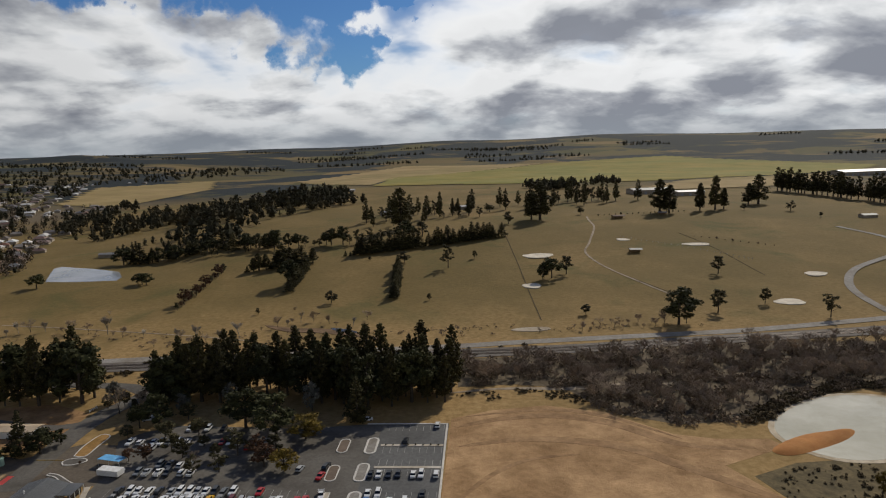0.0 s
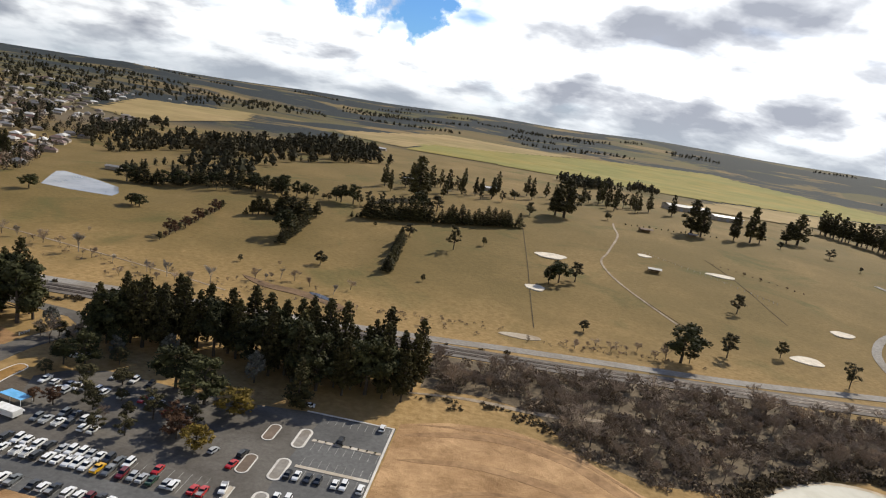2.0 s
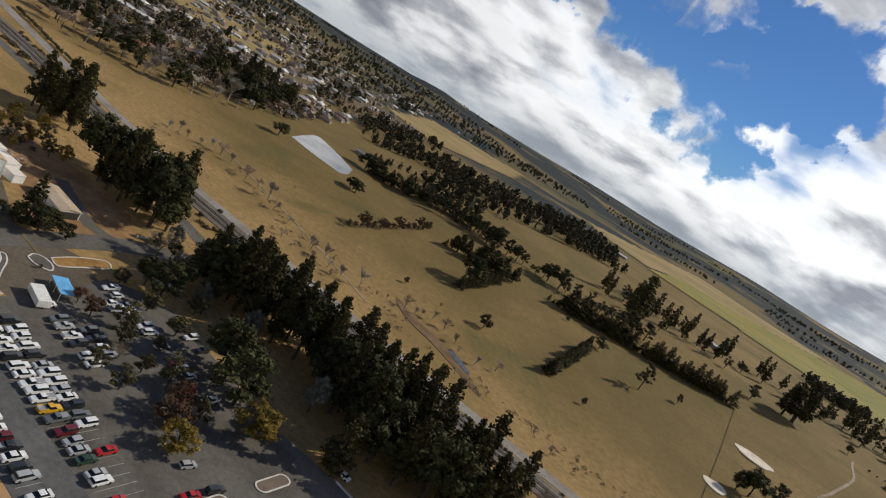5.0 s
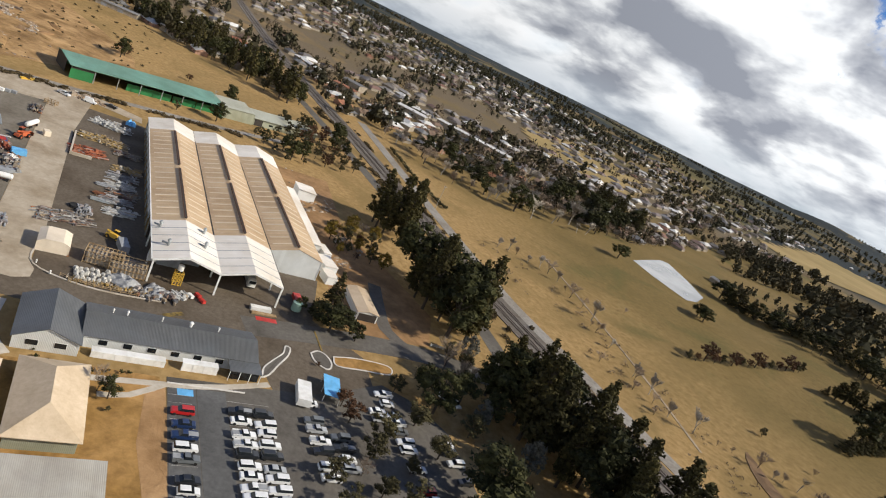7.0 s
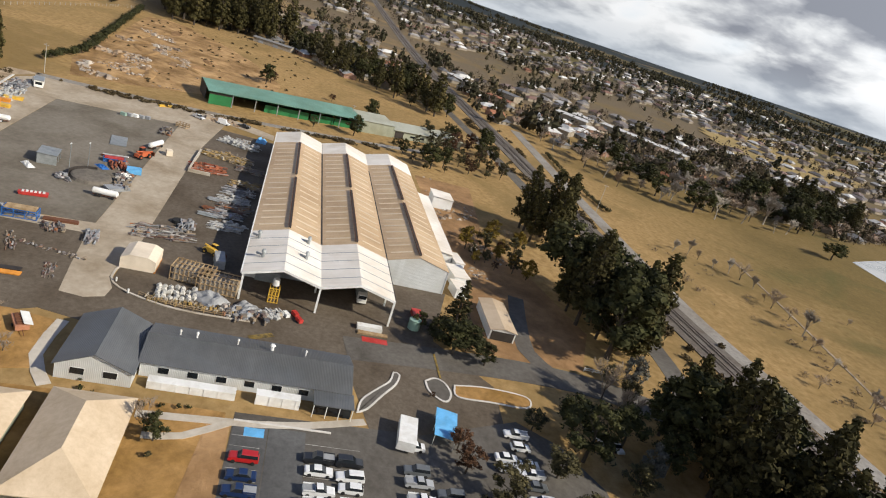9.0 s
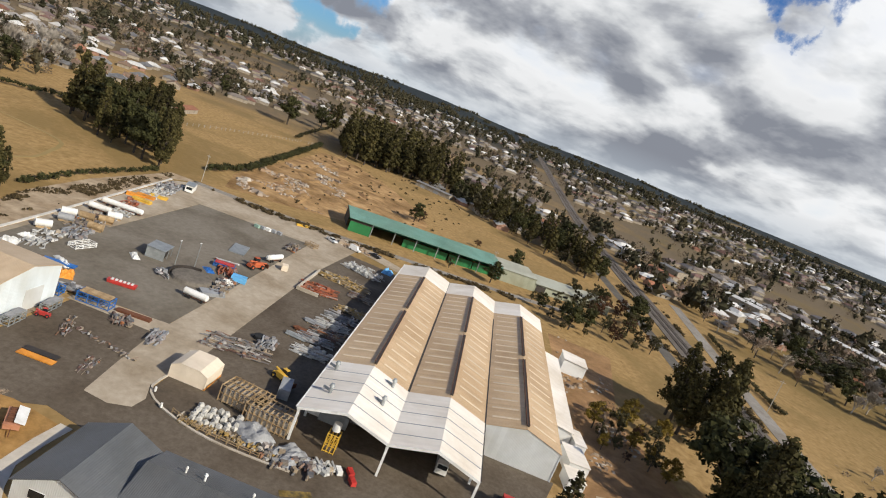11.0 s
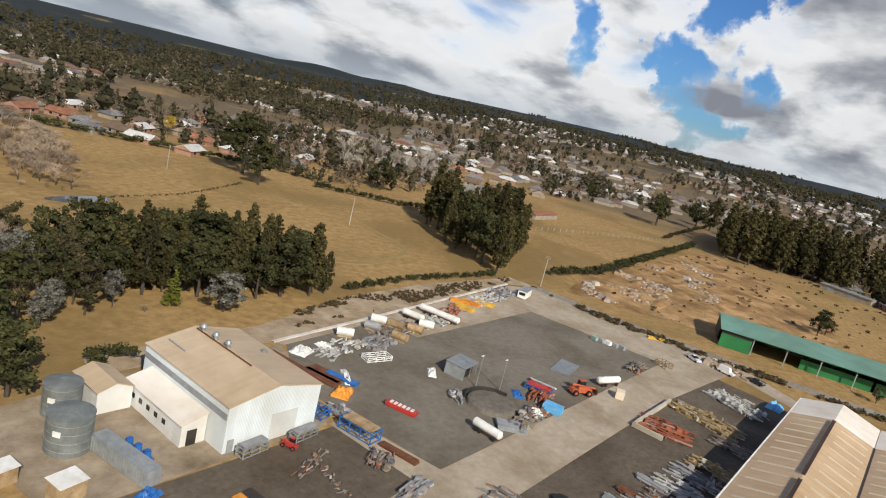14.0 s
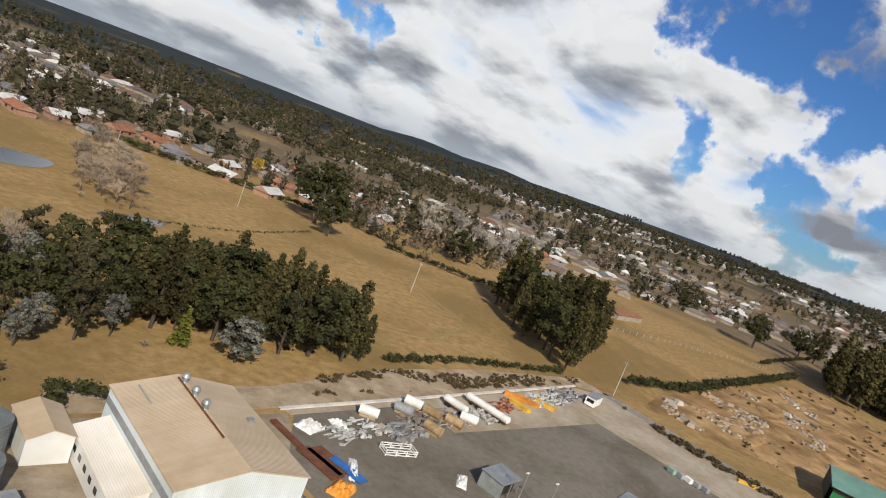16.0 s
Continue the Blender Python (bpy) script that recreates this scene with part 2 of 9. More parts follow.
    link(nt, fine, bn.inputs["Height"])
    link(nt, bn.outputs[0], bsdf.inputs["Normal"])
    return m


GRASS = ground_material()
ASPHALT = surface("asphalt", (0.092, 0.073, 0.053), (0.150, 0.122, 0.091), 1.9, 0.85, bump=0.12, big=0.05, stain=(0.60, 0.55, 0.49))
ASPHALT_PALE = surface("worn_asphalt", (0.098, 0.089, 0.077), (0.146, 0.133, 0.116), 1.6, 0.9, bump=0.12, big=0.06, stain=(0.62, 0.6, 0.58))
CONCRETE = surface("concrete", (0.33, 0.275, 0.205), (0.435, 0.37, 0.285), 1.1, 0.9, bump=0.12, big=0.07, stain=(0.70, 0.66, 0.60))
CONCRETE_PALE = surface("pale_concrete", (0.42, 0.38, 0.32), (0.55, 0.50, 0.43), 0.8, 0.9, bump=0.1, big=0.1, stain=(0.75, 0.7, 0.62))
KERB = surface("kerb_concrete", (0.55, 0.52, 0.47), (0.68, 0.65, 0.6), 1.0, 0.9, bump=0.0, big=0.2)
DIRT = surface("orange_dirt", (0.21, 0.118, 0.052), (0.42, 0.25, 0.118), 0.22, 0.95, bump=0.6, big=0.05, stain=(0.60, 0.57, 0.52))
CLAY = surface("bare_clay", (0.40, 0.16, 0.045), (0.50, 0.23, 0.07), 0.3, 0.95, bump=0.4, big=0.06)
DRY_LAWN = surface("parched_lawn", (0.235, 0.132, 0.043), (0.475, 0.275, 0.100), 0.5, 0.95, bump=0.4, big=0.07, stain=(0.64, 0.62, 0.48))
GRAVEL = surface("grey_gravel", (0.20, 0.185, 0.165), (0.32, 0.30, 0.27), 1.3, 0.95, bump=0.5, big=0.05, stain=(0.75, 0.7, 0.64))
BALLAST = surface("track_ballast", (0.10, 0.088, 0.076), (0.19, 0.170, 0.150), 1.6, 0.95, bump=0.6, big=0.05, stain=(0.7, 0.62, 0.55))
SAND = surface("bunker_sand", (0.62, 0.54, 0.43), (0.74, 0.67, 0.55), 0.8, 0.95, bump=0.1, big=0.2)
STEEL = surface("rail_steel", (0.12, 0.09, 0.075), (0.20, 0.16, 0.14), 2.0, 0.5, 0.6)
SLEEPER = surface("sleeper_timber", (0.09, 0.07, 0.055), (0.15, 0.125, 0.10), 2.0, 0.9)
ROOF_TAN = sheeting("tan_roof_sheet", (0.49, 0.345, 0.20), (0.59, 0.43, 0.265), 0, spread=0.05)
ROOF_WHITE = sheeting("white_roof_sheet", (0.77, 0.715, 0.635), (0.85, 0.80, 0.73), 0)
SKYLIGHT = surface("fibreglass_skylight", (0.64, 0.52, 0.36), (0.72, 0.60, 0.43), 1.0, 0.4)
# near-black: shade of interiors and openings put into colour, also plain dark trim
DARK_TRIM_SHADE = surface("dark_vent", (0.022, 0.017, 0.014), (0.045, 0.036, 0.03), 1.0, 0.7)
WALL_WHITE = sheeting("white_wall_sheet", (0.70, 0.72, 0.72), (0.78, 0.79, 0.79), 1, 1.2)
WALL_PALE = sheeting("pale_grey_wall_sheet", (0.55, 0.57, 0.57), (0.64, 0.66, 0.66), 1, 1.2)
ROOF_CREAM = sheeting("cream_roof_sheet", (0.50, 0.385, 0.26), (0.59, 0.465, 0.325), 1)
ROOF_SLATE = sheeting("slate_grey_roof_sheet", (0.090, 0.098, 0.105), (0.125, 0.132, 0.140), 1)
ROOF_BEIGE = surface("beige_roof_tiles", (0.51, 0.40, 0.275), (0.61, 0.49, 0.35), 2.0, 0.8, bump=0.1, big=0.15, stain=(0.86, 0.84, 0.80))
ROOF_GREEN = sheeting("teal_green_roof_sheet", (0.12, 0.265, 0.205), (0.17, 0.33, 0.265), 1, 3.0)
WALL_GREEN = sheeting("green_wall_sheet", (0.012, 0.135, 0.040), (0.022, 0.185, 0.060), 1, 2.0)
WALL_SAGE = sheeting("sage_wall_sheet", (0.27, 0.29, 0.22), (0.34, 0.36, 0.28), 1, 2.0)
GALV = surface("galvanised_steel", (0.25, 0.27, 0.27), (0.38, 0.40, 0.40), 1.5, 0.45, 0.3)
WHITE = surface("white_paint", (0.70, 0.70, 0.68), (0.80, 0.80, 0.78), 1.2, 0.5, bump=0.05, big=0.3, stain=(0.8, 0.78, 0.74))
GREY = surface("grey_paint", (0.24, 0.25, 0.26), (0.33, 0.34, 0.35), 1.2, 0.6, bump=0.05, big=0.3)
ORANGE = surface("orange_paint", (0.62, 0.22, 0.018), (0.74, 0.31, 0.04), 1.2, 0.6, big=0.4)
YELLOW = surface("yellow_paint", (0.62, 0.36, 0.035), (0.74, 0.47, 0.07), 1.2, 0.6, big=0.4)
RED = surface("red_paint", (0.42, 0.028, 0.022), (0.52, 0.05, 0.04), 1.2, 0.5, big=0.4)
BLUE = surface("blue_paint", (0.012, 0.10, 0.36), (0.03, 0.16, 0.46), 1.2, 0.5, big=0.4)
SKYBLUE = surface("light_blue_paint", (0.10, 0.38, 0.70), (0.16, 0.46, 0.78), 1.2, 0.6, big=0.4)
BLACK = surface("black_rubber", (0.015, 0.015, 0.016), (0.03, 0.03, 0.03), 2.0, 0.8)
TIMBER = surface("pallet_timber", (0.27, 0.19, 0.105), (0.45, 0.335, 0.20), 1.5, 0.9, big=0.4, stain=(0.7, 0.64, 0.56), vary=0.15)
RUST = surface("rusty_steel", (0.11, 0.042, 0.022), (0.20, 0.085, 0.045), 2.0, 0.85, big=0.3)
TARP = surface("grey_tarpaulin", (0.20, 0.205, 0.215), (0.34, 0.345, 0.35), 1.0, 0.6, bump=0.5, big=0.4)
GLASS = surface("dark_glass", (0.012, 0.015, 0.018), (0.02, 0.024, 0.028), 1.0, 0.08, bump=0.0)
WATER = surface("dam_water", (0.050, 0.068, 0.085), (0.075, 0.095, 0.115), 0.05, 0.08, bump=0.0, big=0.02)
MILKY = surface("silty_dam_water", (0.40, 0.38, 0.30), (0.52, 0.49, 0.40), 0.12, 0.12, bump=0.0, big=0.03, stain=(0.8, 0.8, 0.75))
MUD = surface("muddy_water", (0.040, 0.038, 0.036), (0.075, 0.068, 0.062), 0.2, 0.25, bump=0.0, big=0.1)
GULLY = surface("eroded_earth", (0.105, 0.062, 0.032), (0.205, 0.126, 0.066), 0.3, 0.95, bump=0.5, big=0.1)
BARK = surface("bark", (0.045, 0.036, 0.028), (0.095, 0.078, 0.062), 2.0, 0.95, own=True)
LEAF_PINE = surface("pine_needles", (0.028, 0.026, 0.011), (0.088, 0.077, 0.031), 0.8, 0.85, bump=0.0, big=0.12, stain=(0.7, 0.75, 0.7), vary=0.35, own=True, island=0.42)
LEAF_GUM = surface("gum_leaves", (0.036, 0.034, 0.016), (0.092, 0.082, 0.043), 0.8, 0.8, bump=0.0, big=0.2, vary=0.3, own=True, island=0.42)
LEAF_GREY = surface("silver_grey_leaves", (0.085, 0.088, 0.078), (0.17, 0.17, 0.15), 0.8, 0.8, bump=0.0, big=0.2, vary=0.2, own=True, island=0.42)
LEAF_GOLD = surface("olive_gold_leaves", (0.105, 0.072, 0.012), (0.20, 0.145, 0.03), 0.8, 0.8, bump=0.0, big=0.25, vary=0.15, own=True, island=0.42)
LEAF_RED = surface("bronze_leaves", (0.060, 0.032, 0.020), (0.120, 0.066, 0.038), 0.8, 0.8, bump=0.0, big=0.25, vary=0.2, own=True, island=0.42)
LEAF_GREEN = surface("dense_green_leaves", (0.024, 0.027, 0.011), (0.062, 0.064, 0.026), 0.8, 0.8, bump=0.0, big=0.2, vary=0.3, own=True, island=0.42)
LEAF_LIME = surface("yellow_green_needles", (0.075, 0.085, 0.014), (0.14, 0.15, 0.03), 0.8, 0.85, bump=0.0, big=0.2, own=True, island=0.3)
LEAF_YELLOW = surface("yellow_leaves", (0.34, 0.22, 0.02), (0.46, 0.32, 0.05), 0.8, 0.8, bump=0.0, own=True)
TWIGS = surface("bare_twigs", (0.25, 0.195, 0.145), (0.40, 0.32, 0.245), 1.0, 0.95, bump=0.0, vary=0.25, own=True)
TWIGS_PALE = surface("pale_bare_twigs", (0.30, 0.27, 0.23), (0.44, 0.40, 0.35), 1.0, 0.95, bump=0.0, vary=0.2, own=True)
FAR_LEAF = surface("distant_foliage", (0.021, 0.022, 0.013), (0.054, 0.051, 0.031), 0.15, 0.9, bump=0.0, big=0.01, stain=(1.5, 1.3, 1.2), island=0.35)
LITTER = surface("leaf_litter", (0.085, 0.064, 0.038), (0.18, 0.135, 0.082), 0.35, 0.95, bump=0.5, big=0.06, stain=(0.62, 0.6, 0.58))
ROUGH_GRASS = surface("rough_olive_grass", (0.085, 0.064, 0.030), (0.185, 0.138, 0.066), 0.7, 0.95, bump=0.4, big=0.09, stain=(0.6, 0.62, 0.6))
SCRUB = surface("dry_scrub", (0.050, 0.038, 0.020), (0.105, 0.078, 0.042), 0.8, 0.95, bump=0.0, big=0.1, island=0.3)
CREEK_SCRUB = surface("creek_scrub", (0.17, 0.128, 0.090), (0.29, 0.225, 0.162), 0.8, 0.95, bump=0.0, big=0.1, island=0.3)
TRACK = surface("wheel_worn_earth", (0.17, 0.096, 0.044), (0.33, 0.195, 0.094), 0.4, 0.95, bump=0.3, big=0.08, stain=(1.25, 1.3, 1.35))
QUARRY = surface("quarried_earth", (0.23, 0.132, 0.052), (0.53, 0.340, 0.160), 0.16, 0.95, bump=0.7, big=0.06, stain=(0.52, 0.48, 0.40))
PASTURE = surface("green_pasture", (0.150, 0.150, 0.030), (0.235, 0.205, 0.058), 0.02, 0.95, bump=0.0, big=0.004, stain=(1.25, 1.05, 0.95))
STUBBLE = surface("pale_stubble", (0.26, 0.185, 0.080), (0.35, 0.255, 0.120), 0.02, 0.95, bump=0.0, big=0.004, stain=(0.75, 0.8, 0.7))
DUST = surface("dusty_hardstand", (0.23, 0.180, 0.126), (0.41, 0.335, 0.245), 0.5, 0.95, bump=0.3, big=0.08, stain=(0.68, 0.64, 0.58))
SILT = surface("pale_silt_bank", (0.42, 0.34, 0.23), (0.60, 0.52, 0.40), 0.4, 0.95, bump=0.4, big=0.1, stain=(0.7, 0.66, 0.6))
# pale grey base carries the sky reflection along with the silty water
POND = surface("grey_pond_water", (0.24, 0.24, 0.23), (0.34, 0.34, 0.33), 0.06, 0.16, bump=0.0, big=0.03, stain=(0.7, 0.72, 0.74))
ASPHALT_YARD = surface("grey_yard_asphalt", (0.150, 0.131, 0.104), (0.208, 0.183, 0.148), 1.4, 0.9, bump=0.1, big=0.05, stain=(0.66, 0.63, 0.58))
BAG = surface("dirty_white_sacking", (0.42, 0.41, 0.38), (0.58, 0.57, 0.54), 2.0, 0.8, big=0.5, vary=0.2)
EARTH = surface("bare_orange_earth", (0.285, 0.168, 0.077), (0.51, 0.320, 0.162), 0.25, 0.95, bump=0.6, big=0.045, stain=(0.68, 0.64, 0.58))
BERM = surface("pale_stony_bank", (0.27, 0.205, 0.135), (0.46, 0.365, 0.255), 0.6, 0.95, bump=0.5, big=0.08, stain=(0.72, 0.66, 0.58))
PLY = surface("weathered_plywood", (0.34, 0.29, 0.225), (0.48, 0.42, 0.34), 0.9, 0.85, bump=0.1, big=0.4, stain=(0.7, 0.66, 0.6))
LANE_ASPHALT = surface("blue_grey_asphalt", (0.090, 0.089, 0.087), (0.138, 0.137, 0.134), 1.6, 0.85, bump=0.1, big=0.05, stain=(0.68, 0.68, 0.68))
TANK = surface("weathered_tank_steel", (0.15, 0.168, 0.162), (0.24, 0.26, 0.25), 1.5, 0.5, 0.2, big=0.3)

# ---- building blocks ----


class Build:
    """Gathers boxes, bars, prisms and sheets into one mesh."""

    def __init__(self):
        self.v, self.f = [], []

    def add(self, verts, faces):
        n = len(self.v)
        self.v += [tuple(p) for p in verts]
        self.f += [tuple(i + n for i in f) for f in faces]
        return self

    def box(self, x, y, z, sx, sy, sz, rz=0.0, top=1.0):
        """A box centred on x, y with its underside at z; top: how far the upper face is drawn in."""
        c, s = math.cos(radians(rz)), math.sin(radians(rz))
        pts = []
        for dz, k in ((0, 1.0), (sz, top)):
            for a, b in ((-1, -1), (1, -1), (1, 1), (-1, 1)):
                u, w = a * sx / 2 * k, b * sy / 2 * k
                pts.append((x + c * u - s * w, y + s * u + c * w, z + dz))
        return self.add(pts, [(3, 2, 1, 0), (4, 5, 6, 7), (0, 1, 5, 4), (1, 2, 6, 5), (2, 3, 7, 6), (3, 0, 4, 7)])

    def bar(self, a, b, r, r2=None, n=6):
        """A round bar from a to b, tapering to r2."""
        a, b = Vector(a), Vector(b)
        d = (b - a).normalized()
        u = d.orthogonal().normalized()
        w = d.cross(u)
        r2 = r if r2 is None else r2
        pts = [p + k * (math.cos(2 * math.pi * i / n) * u + math.sin(2 * math.pi * i / n) * w) for p, k in ((a, r), (b, r2)) for i in range(n)]
        faces = [(i, (i + 1) % n, n + (i + 1) % n, n + i) for i in range(n)] + [tuple(range(n - 1, -1, -1)), tuple(range(n, 2 * n))]
        return self.add(pts, faces)

    def hull(self, profile, y0, y1):
        """A closed outline in x and z, drawn from y0 to y1."""
        n = len(profile)
        pts = [(x, y, z) for y in (y0, y1) for x, z in profile]
        return self.add(pts, [tuple(range(n)), tuple(range(2 * n - 1, n - 1, -1))] + [(i, n + i, n + (i + 1) % n, (i + 1) % n) for i in range(n)])

    def hull_x(self, profile, x0, x1):
        """A closed outline in y and z, drawn from x0 to x1."""
        n = len(profile)
        pts = [(x, y, z) for x in (x0, x1) for y, z in profile]
        return self.add(pts, [tuple(range(n - 1, -1, -1)), tuple(range(n, 2 * n))] + [(i, (i + 1) % n, n + (i + 1) % n, n + i) for i in range(n)])

    def slab(self, pts, thick):
        """A flat or folded sheet through pts with a thickness downwards."""
        n = len(pts)
        low = [(x, y, z - thick) for x, y, z in pts]
        return self.add(list(pts) + low, [tuple(range(n)), tuple(range(2 * n - 1, n - 1, -1))] + [(i, n + i, n + (i + 1) % n, (i + 1) % n) for i in range(n)])

    def mesh(self, name, material, smooth=False):
        me = bpy.data.meshes.new(name)
        me.from_pydata(self.v, [], self.f)
        bm = bmesh.new()
        bm.from_mesh(me)
        bmesh.ops.recalc_face_normals(bm, faces=bm.faces)
        bm.to_mesh(me)
        bm.free()
        me.materials.append(material)
        if smooth:
            me.polygons.foreach_set("use_smooth", [True] * len(me.polygons))
        return me


def part(name, built, material, parent, label="", smooth=False):
    """Links a built mesh as one part of a thing."""
    ob = new(name, built if isinstance(built, bpy.types.Mesh) else built.mesh(name, material, smooth))
    ob.parent = parent
    return tagged(ob, label) if label else ob


def thing(name, label, category, at=None, group="", kind=""):
    ob = new(name)
    if at is not None:
        ob.matrix_world = at
    return tagged(ob, label, category, group, kind)


def solid(name, built, material, label, category, group="", kind="", at=None, smooth=False):
    ob = new(name, built if isinstance(built, bpy.types.Mesh) else built.mesh(name, material, smooth))
    if at is not None:
        ob.matrix_world = at
    return tagged(ob, label, category, group, kind)


def step(a):
    a = min(max(a, 0.0), 1.0)
    return a * a * (3 - 2 * a)


def height(x, y):
    """The lie of the land: level works site, a golf hill behind the railway, the town's slope, ranges all round."""
    r = math.hypot(x, y)
    z = 20 * step((y - 170) / 420) * step((x + 330) / 300) * (1 - 0.7 * step((y - 1000) / 900)) + 35 * step((-x - 450) / 1100) * (1 - 0.8 * step((math.degrees(math.atan2(-x, y)) - 118) / 25))
    if r > 1400:
        a = math.atan2(y, x)
        rough = 0.75 + 0.25 * math.sin(5 * a + 1.0) * math.sin(11 * a) + 0.12 * math.sin(23 * a + 2)
        z += (32 * rough + 12) * step((r - 1500) / 3000) * (1 - 0.9 * step((math.degrees(math.atan2(-x, y)) - 112) / 32 if x < 0 else 0)) * (1 - 0.75 * math.exp(-((math.degrees(math.atan2(-x, y)) - 38) / 22) ** 2))
        # the wooded plain beyond the plateau climbs to a long level skyline
        z += 62 * (0.9 + 0.1 * rough) * step((r - 2300) / 2300) * step((22 - abs(math.degrees(math.atan2(-x, y)) + 25) + 26) / 26)
    for bx, by, br, bh in ((-1800, 3000, 380, 30), (-2500, -2900, 420, 34), (-2900, -2700, 330, 26), (-1700, -3200, 700, 16)):
        d = math.hypot(x - bx, y - by) / br
        if d < 1:
            z += bh * step(1 - d)
    if y > 170 and r < 1500:
        z += 0.9 * step((y - 170) / 80) * noise.noise((x / 60, y / 60, 0.3))
    level = step((105 - math.hypot(x + 162, y - 350)) / 50)
    z += (3.6 - z) * level
    return z


def sheet(name, pts, z, material, label, category, kind="structure", edge=0.0):
    """A level paved or bare area with a shallow edge."""
    b = Build().slab([(x, y, z) for x, y in pts], max(edge, 0.06))
    return solid(name, b, material, label, category, kind=kind)


def smooth_line(pts, step_len=6.0):
    """Points along a rounded line through pts."""
    out = []
    n = len(pts)
    for i in range(n - 1):
        p0, p1, p2, p3 = (Vector(pts[max(i - 1, 0)]), Vector(pts[i]), Vector(pts[i + 1]), Vector(pts[min(i + 2, n - 1)]))
        k = max(2, int((p2 - p1).length / step_len))
        for j in range(k):
            t = j / k
            out.append(0.5 * (2 * p1 + (p2 - p0) * t + (2 * p0 - 5 * p1 + 4 * p2 - p3) * t * t + (3 * p1 - p0 - 3 * p2 + p3) * t ** 3))
    return out + [Vector(pts[-1])]


def ribbon(pts, width, lift, built=None, offset=0.0, thick=0.1, taper=False):
    """A strip along a line, laid on the land."""
    b = built or Build()
    line = smooth_line([Vector((x, y, 0)) for x, y in pts])
    rows = []
    for i, p in enumerate(line):
        d = (line[min(i + 1, len(line) - 1)] - line[max(i - 1, 0)]).normalized()
        side = Vector((-d.y, d.x, 0))
        w = width * (0.08 + 0.92 * max(0.0, math.sin(math.pi * i / (len(line) - 1))) ** 0.6) if taper else width
        rows.append([p + side * (offset + k * w / 2) for k in (1, -1)])
    verts, faces = [], []
    for l, r in rows:
        z = max(height(l.x, l.y), height(r.x, r.y)) + lift
        verts += [(l.x, l.y, z), (r.x, r.y, z), (l.x, l.y, z - thick), (r.x, r.y, z - thick)]
    for i in range(len(rows) - 1):
        a, c = 4 * i, 4 * i + 4
        faces += [(a, a + 1, c + 1, c), (a + 2, c + 2, c + 3, a + 3), (a, c, c + 2, a + 2), (a + 1, a + 3, c + 3, c + 1)]
    return b.add(verts, faces)


# ---- the land ----


def build_ground():
    n = 230
    span = [250 * math.sinh(3.67 * (2 * i / n - 1)) for i in range(n + 1)]
    verts = [(x, y, height(x, y)) for y in span for x in span]
    w = n + 1
    faces = [(j * w + i, j * w + i + 1, (j + 1) * w + i + 1, (j + 1) * w + i) for j in range(n) for i in range(n)]
    me = bpy.data.meshes.new("ground")
    me.from_pydata(verts, [], faces)
    me.polygons.foreach_set("use_smooth", [True] * len(me.polygons))
    me.materials.append(GRASS)
    tagged(new("ground", me), "dry winter grassland rolling out to wooded ranges", "ground", kind="structure")


build_ground()

RAIL = [(-3200, 60), (-1500, 85), (-766, 105), (-334, 118), (-213, 121), (-130, 122), (-60, 123.5), (0, 128), (80, 135), (151, 144), (215, 151), (290, 164), (396, 181), (560, 212), (900, 290), (1800, 540)]
LANE = [(-330, 146), (-192, 139), (-95, 135.5), (-43, 134.5), (0, 139.5), (46, 144), (148, 156), (189, 163), (250, 172), (317, 182), (411, 204), (560, 236), (900, 318)]


def build_railway():
    solid("railway_ballast", ribbon(RAIL, 14.0, 0.25, thick=0.6), BALLAST, "brown-grey stone ballast bed of a twin-track railway", "railway", kind="structure")
    for off, kind in ((-2.2, "far"), (2.2, "near")):
        track = thing("railway_track", "rusty steel rails on timber sleepers over ballast", "railway track", group="railway tracks", kind="structure")
        part("sleeper_bed", ribbon(RAIL, 2.4, 0.34, offset=off, thick=0.12), SLEEPER, track)
        for gauge in (-0.72, 0.72):
            part("rail", ribbon(RAIL, 0.16, 0.52, offset=off + gauge, thick=0.18), STEEL, track)
    solid("gravel_lane", ribbon(LANE, 7.5, 0.12), GRAVEL, "pale grey gravel lane running beside the railway", "road", kind="structure")
    solid("siding_lane", ribbon([(-420, 88), (-300, 97), (-200, 104), (-110, 107), (-40, 104), (10, 100), (21, 88)], 7, 0.06), ASPHALT_PALE, "worn grey service lane beside the railway siding", "road", kind="structure")
    solid("spur_line", ribbon([(-150, -112), (-153, -80), (-158, -45), (-166, -10), (-178, 30), (-192, 65)], 5, 0.1), GRAVEL, "disused siding strip of gravel and weeds", "track", kind="structure")


build_railway()

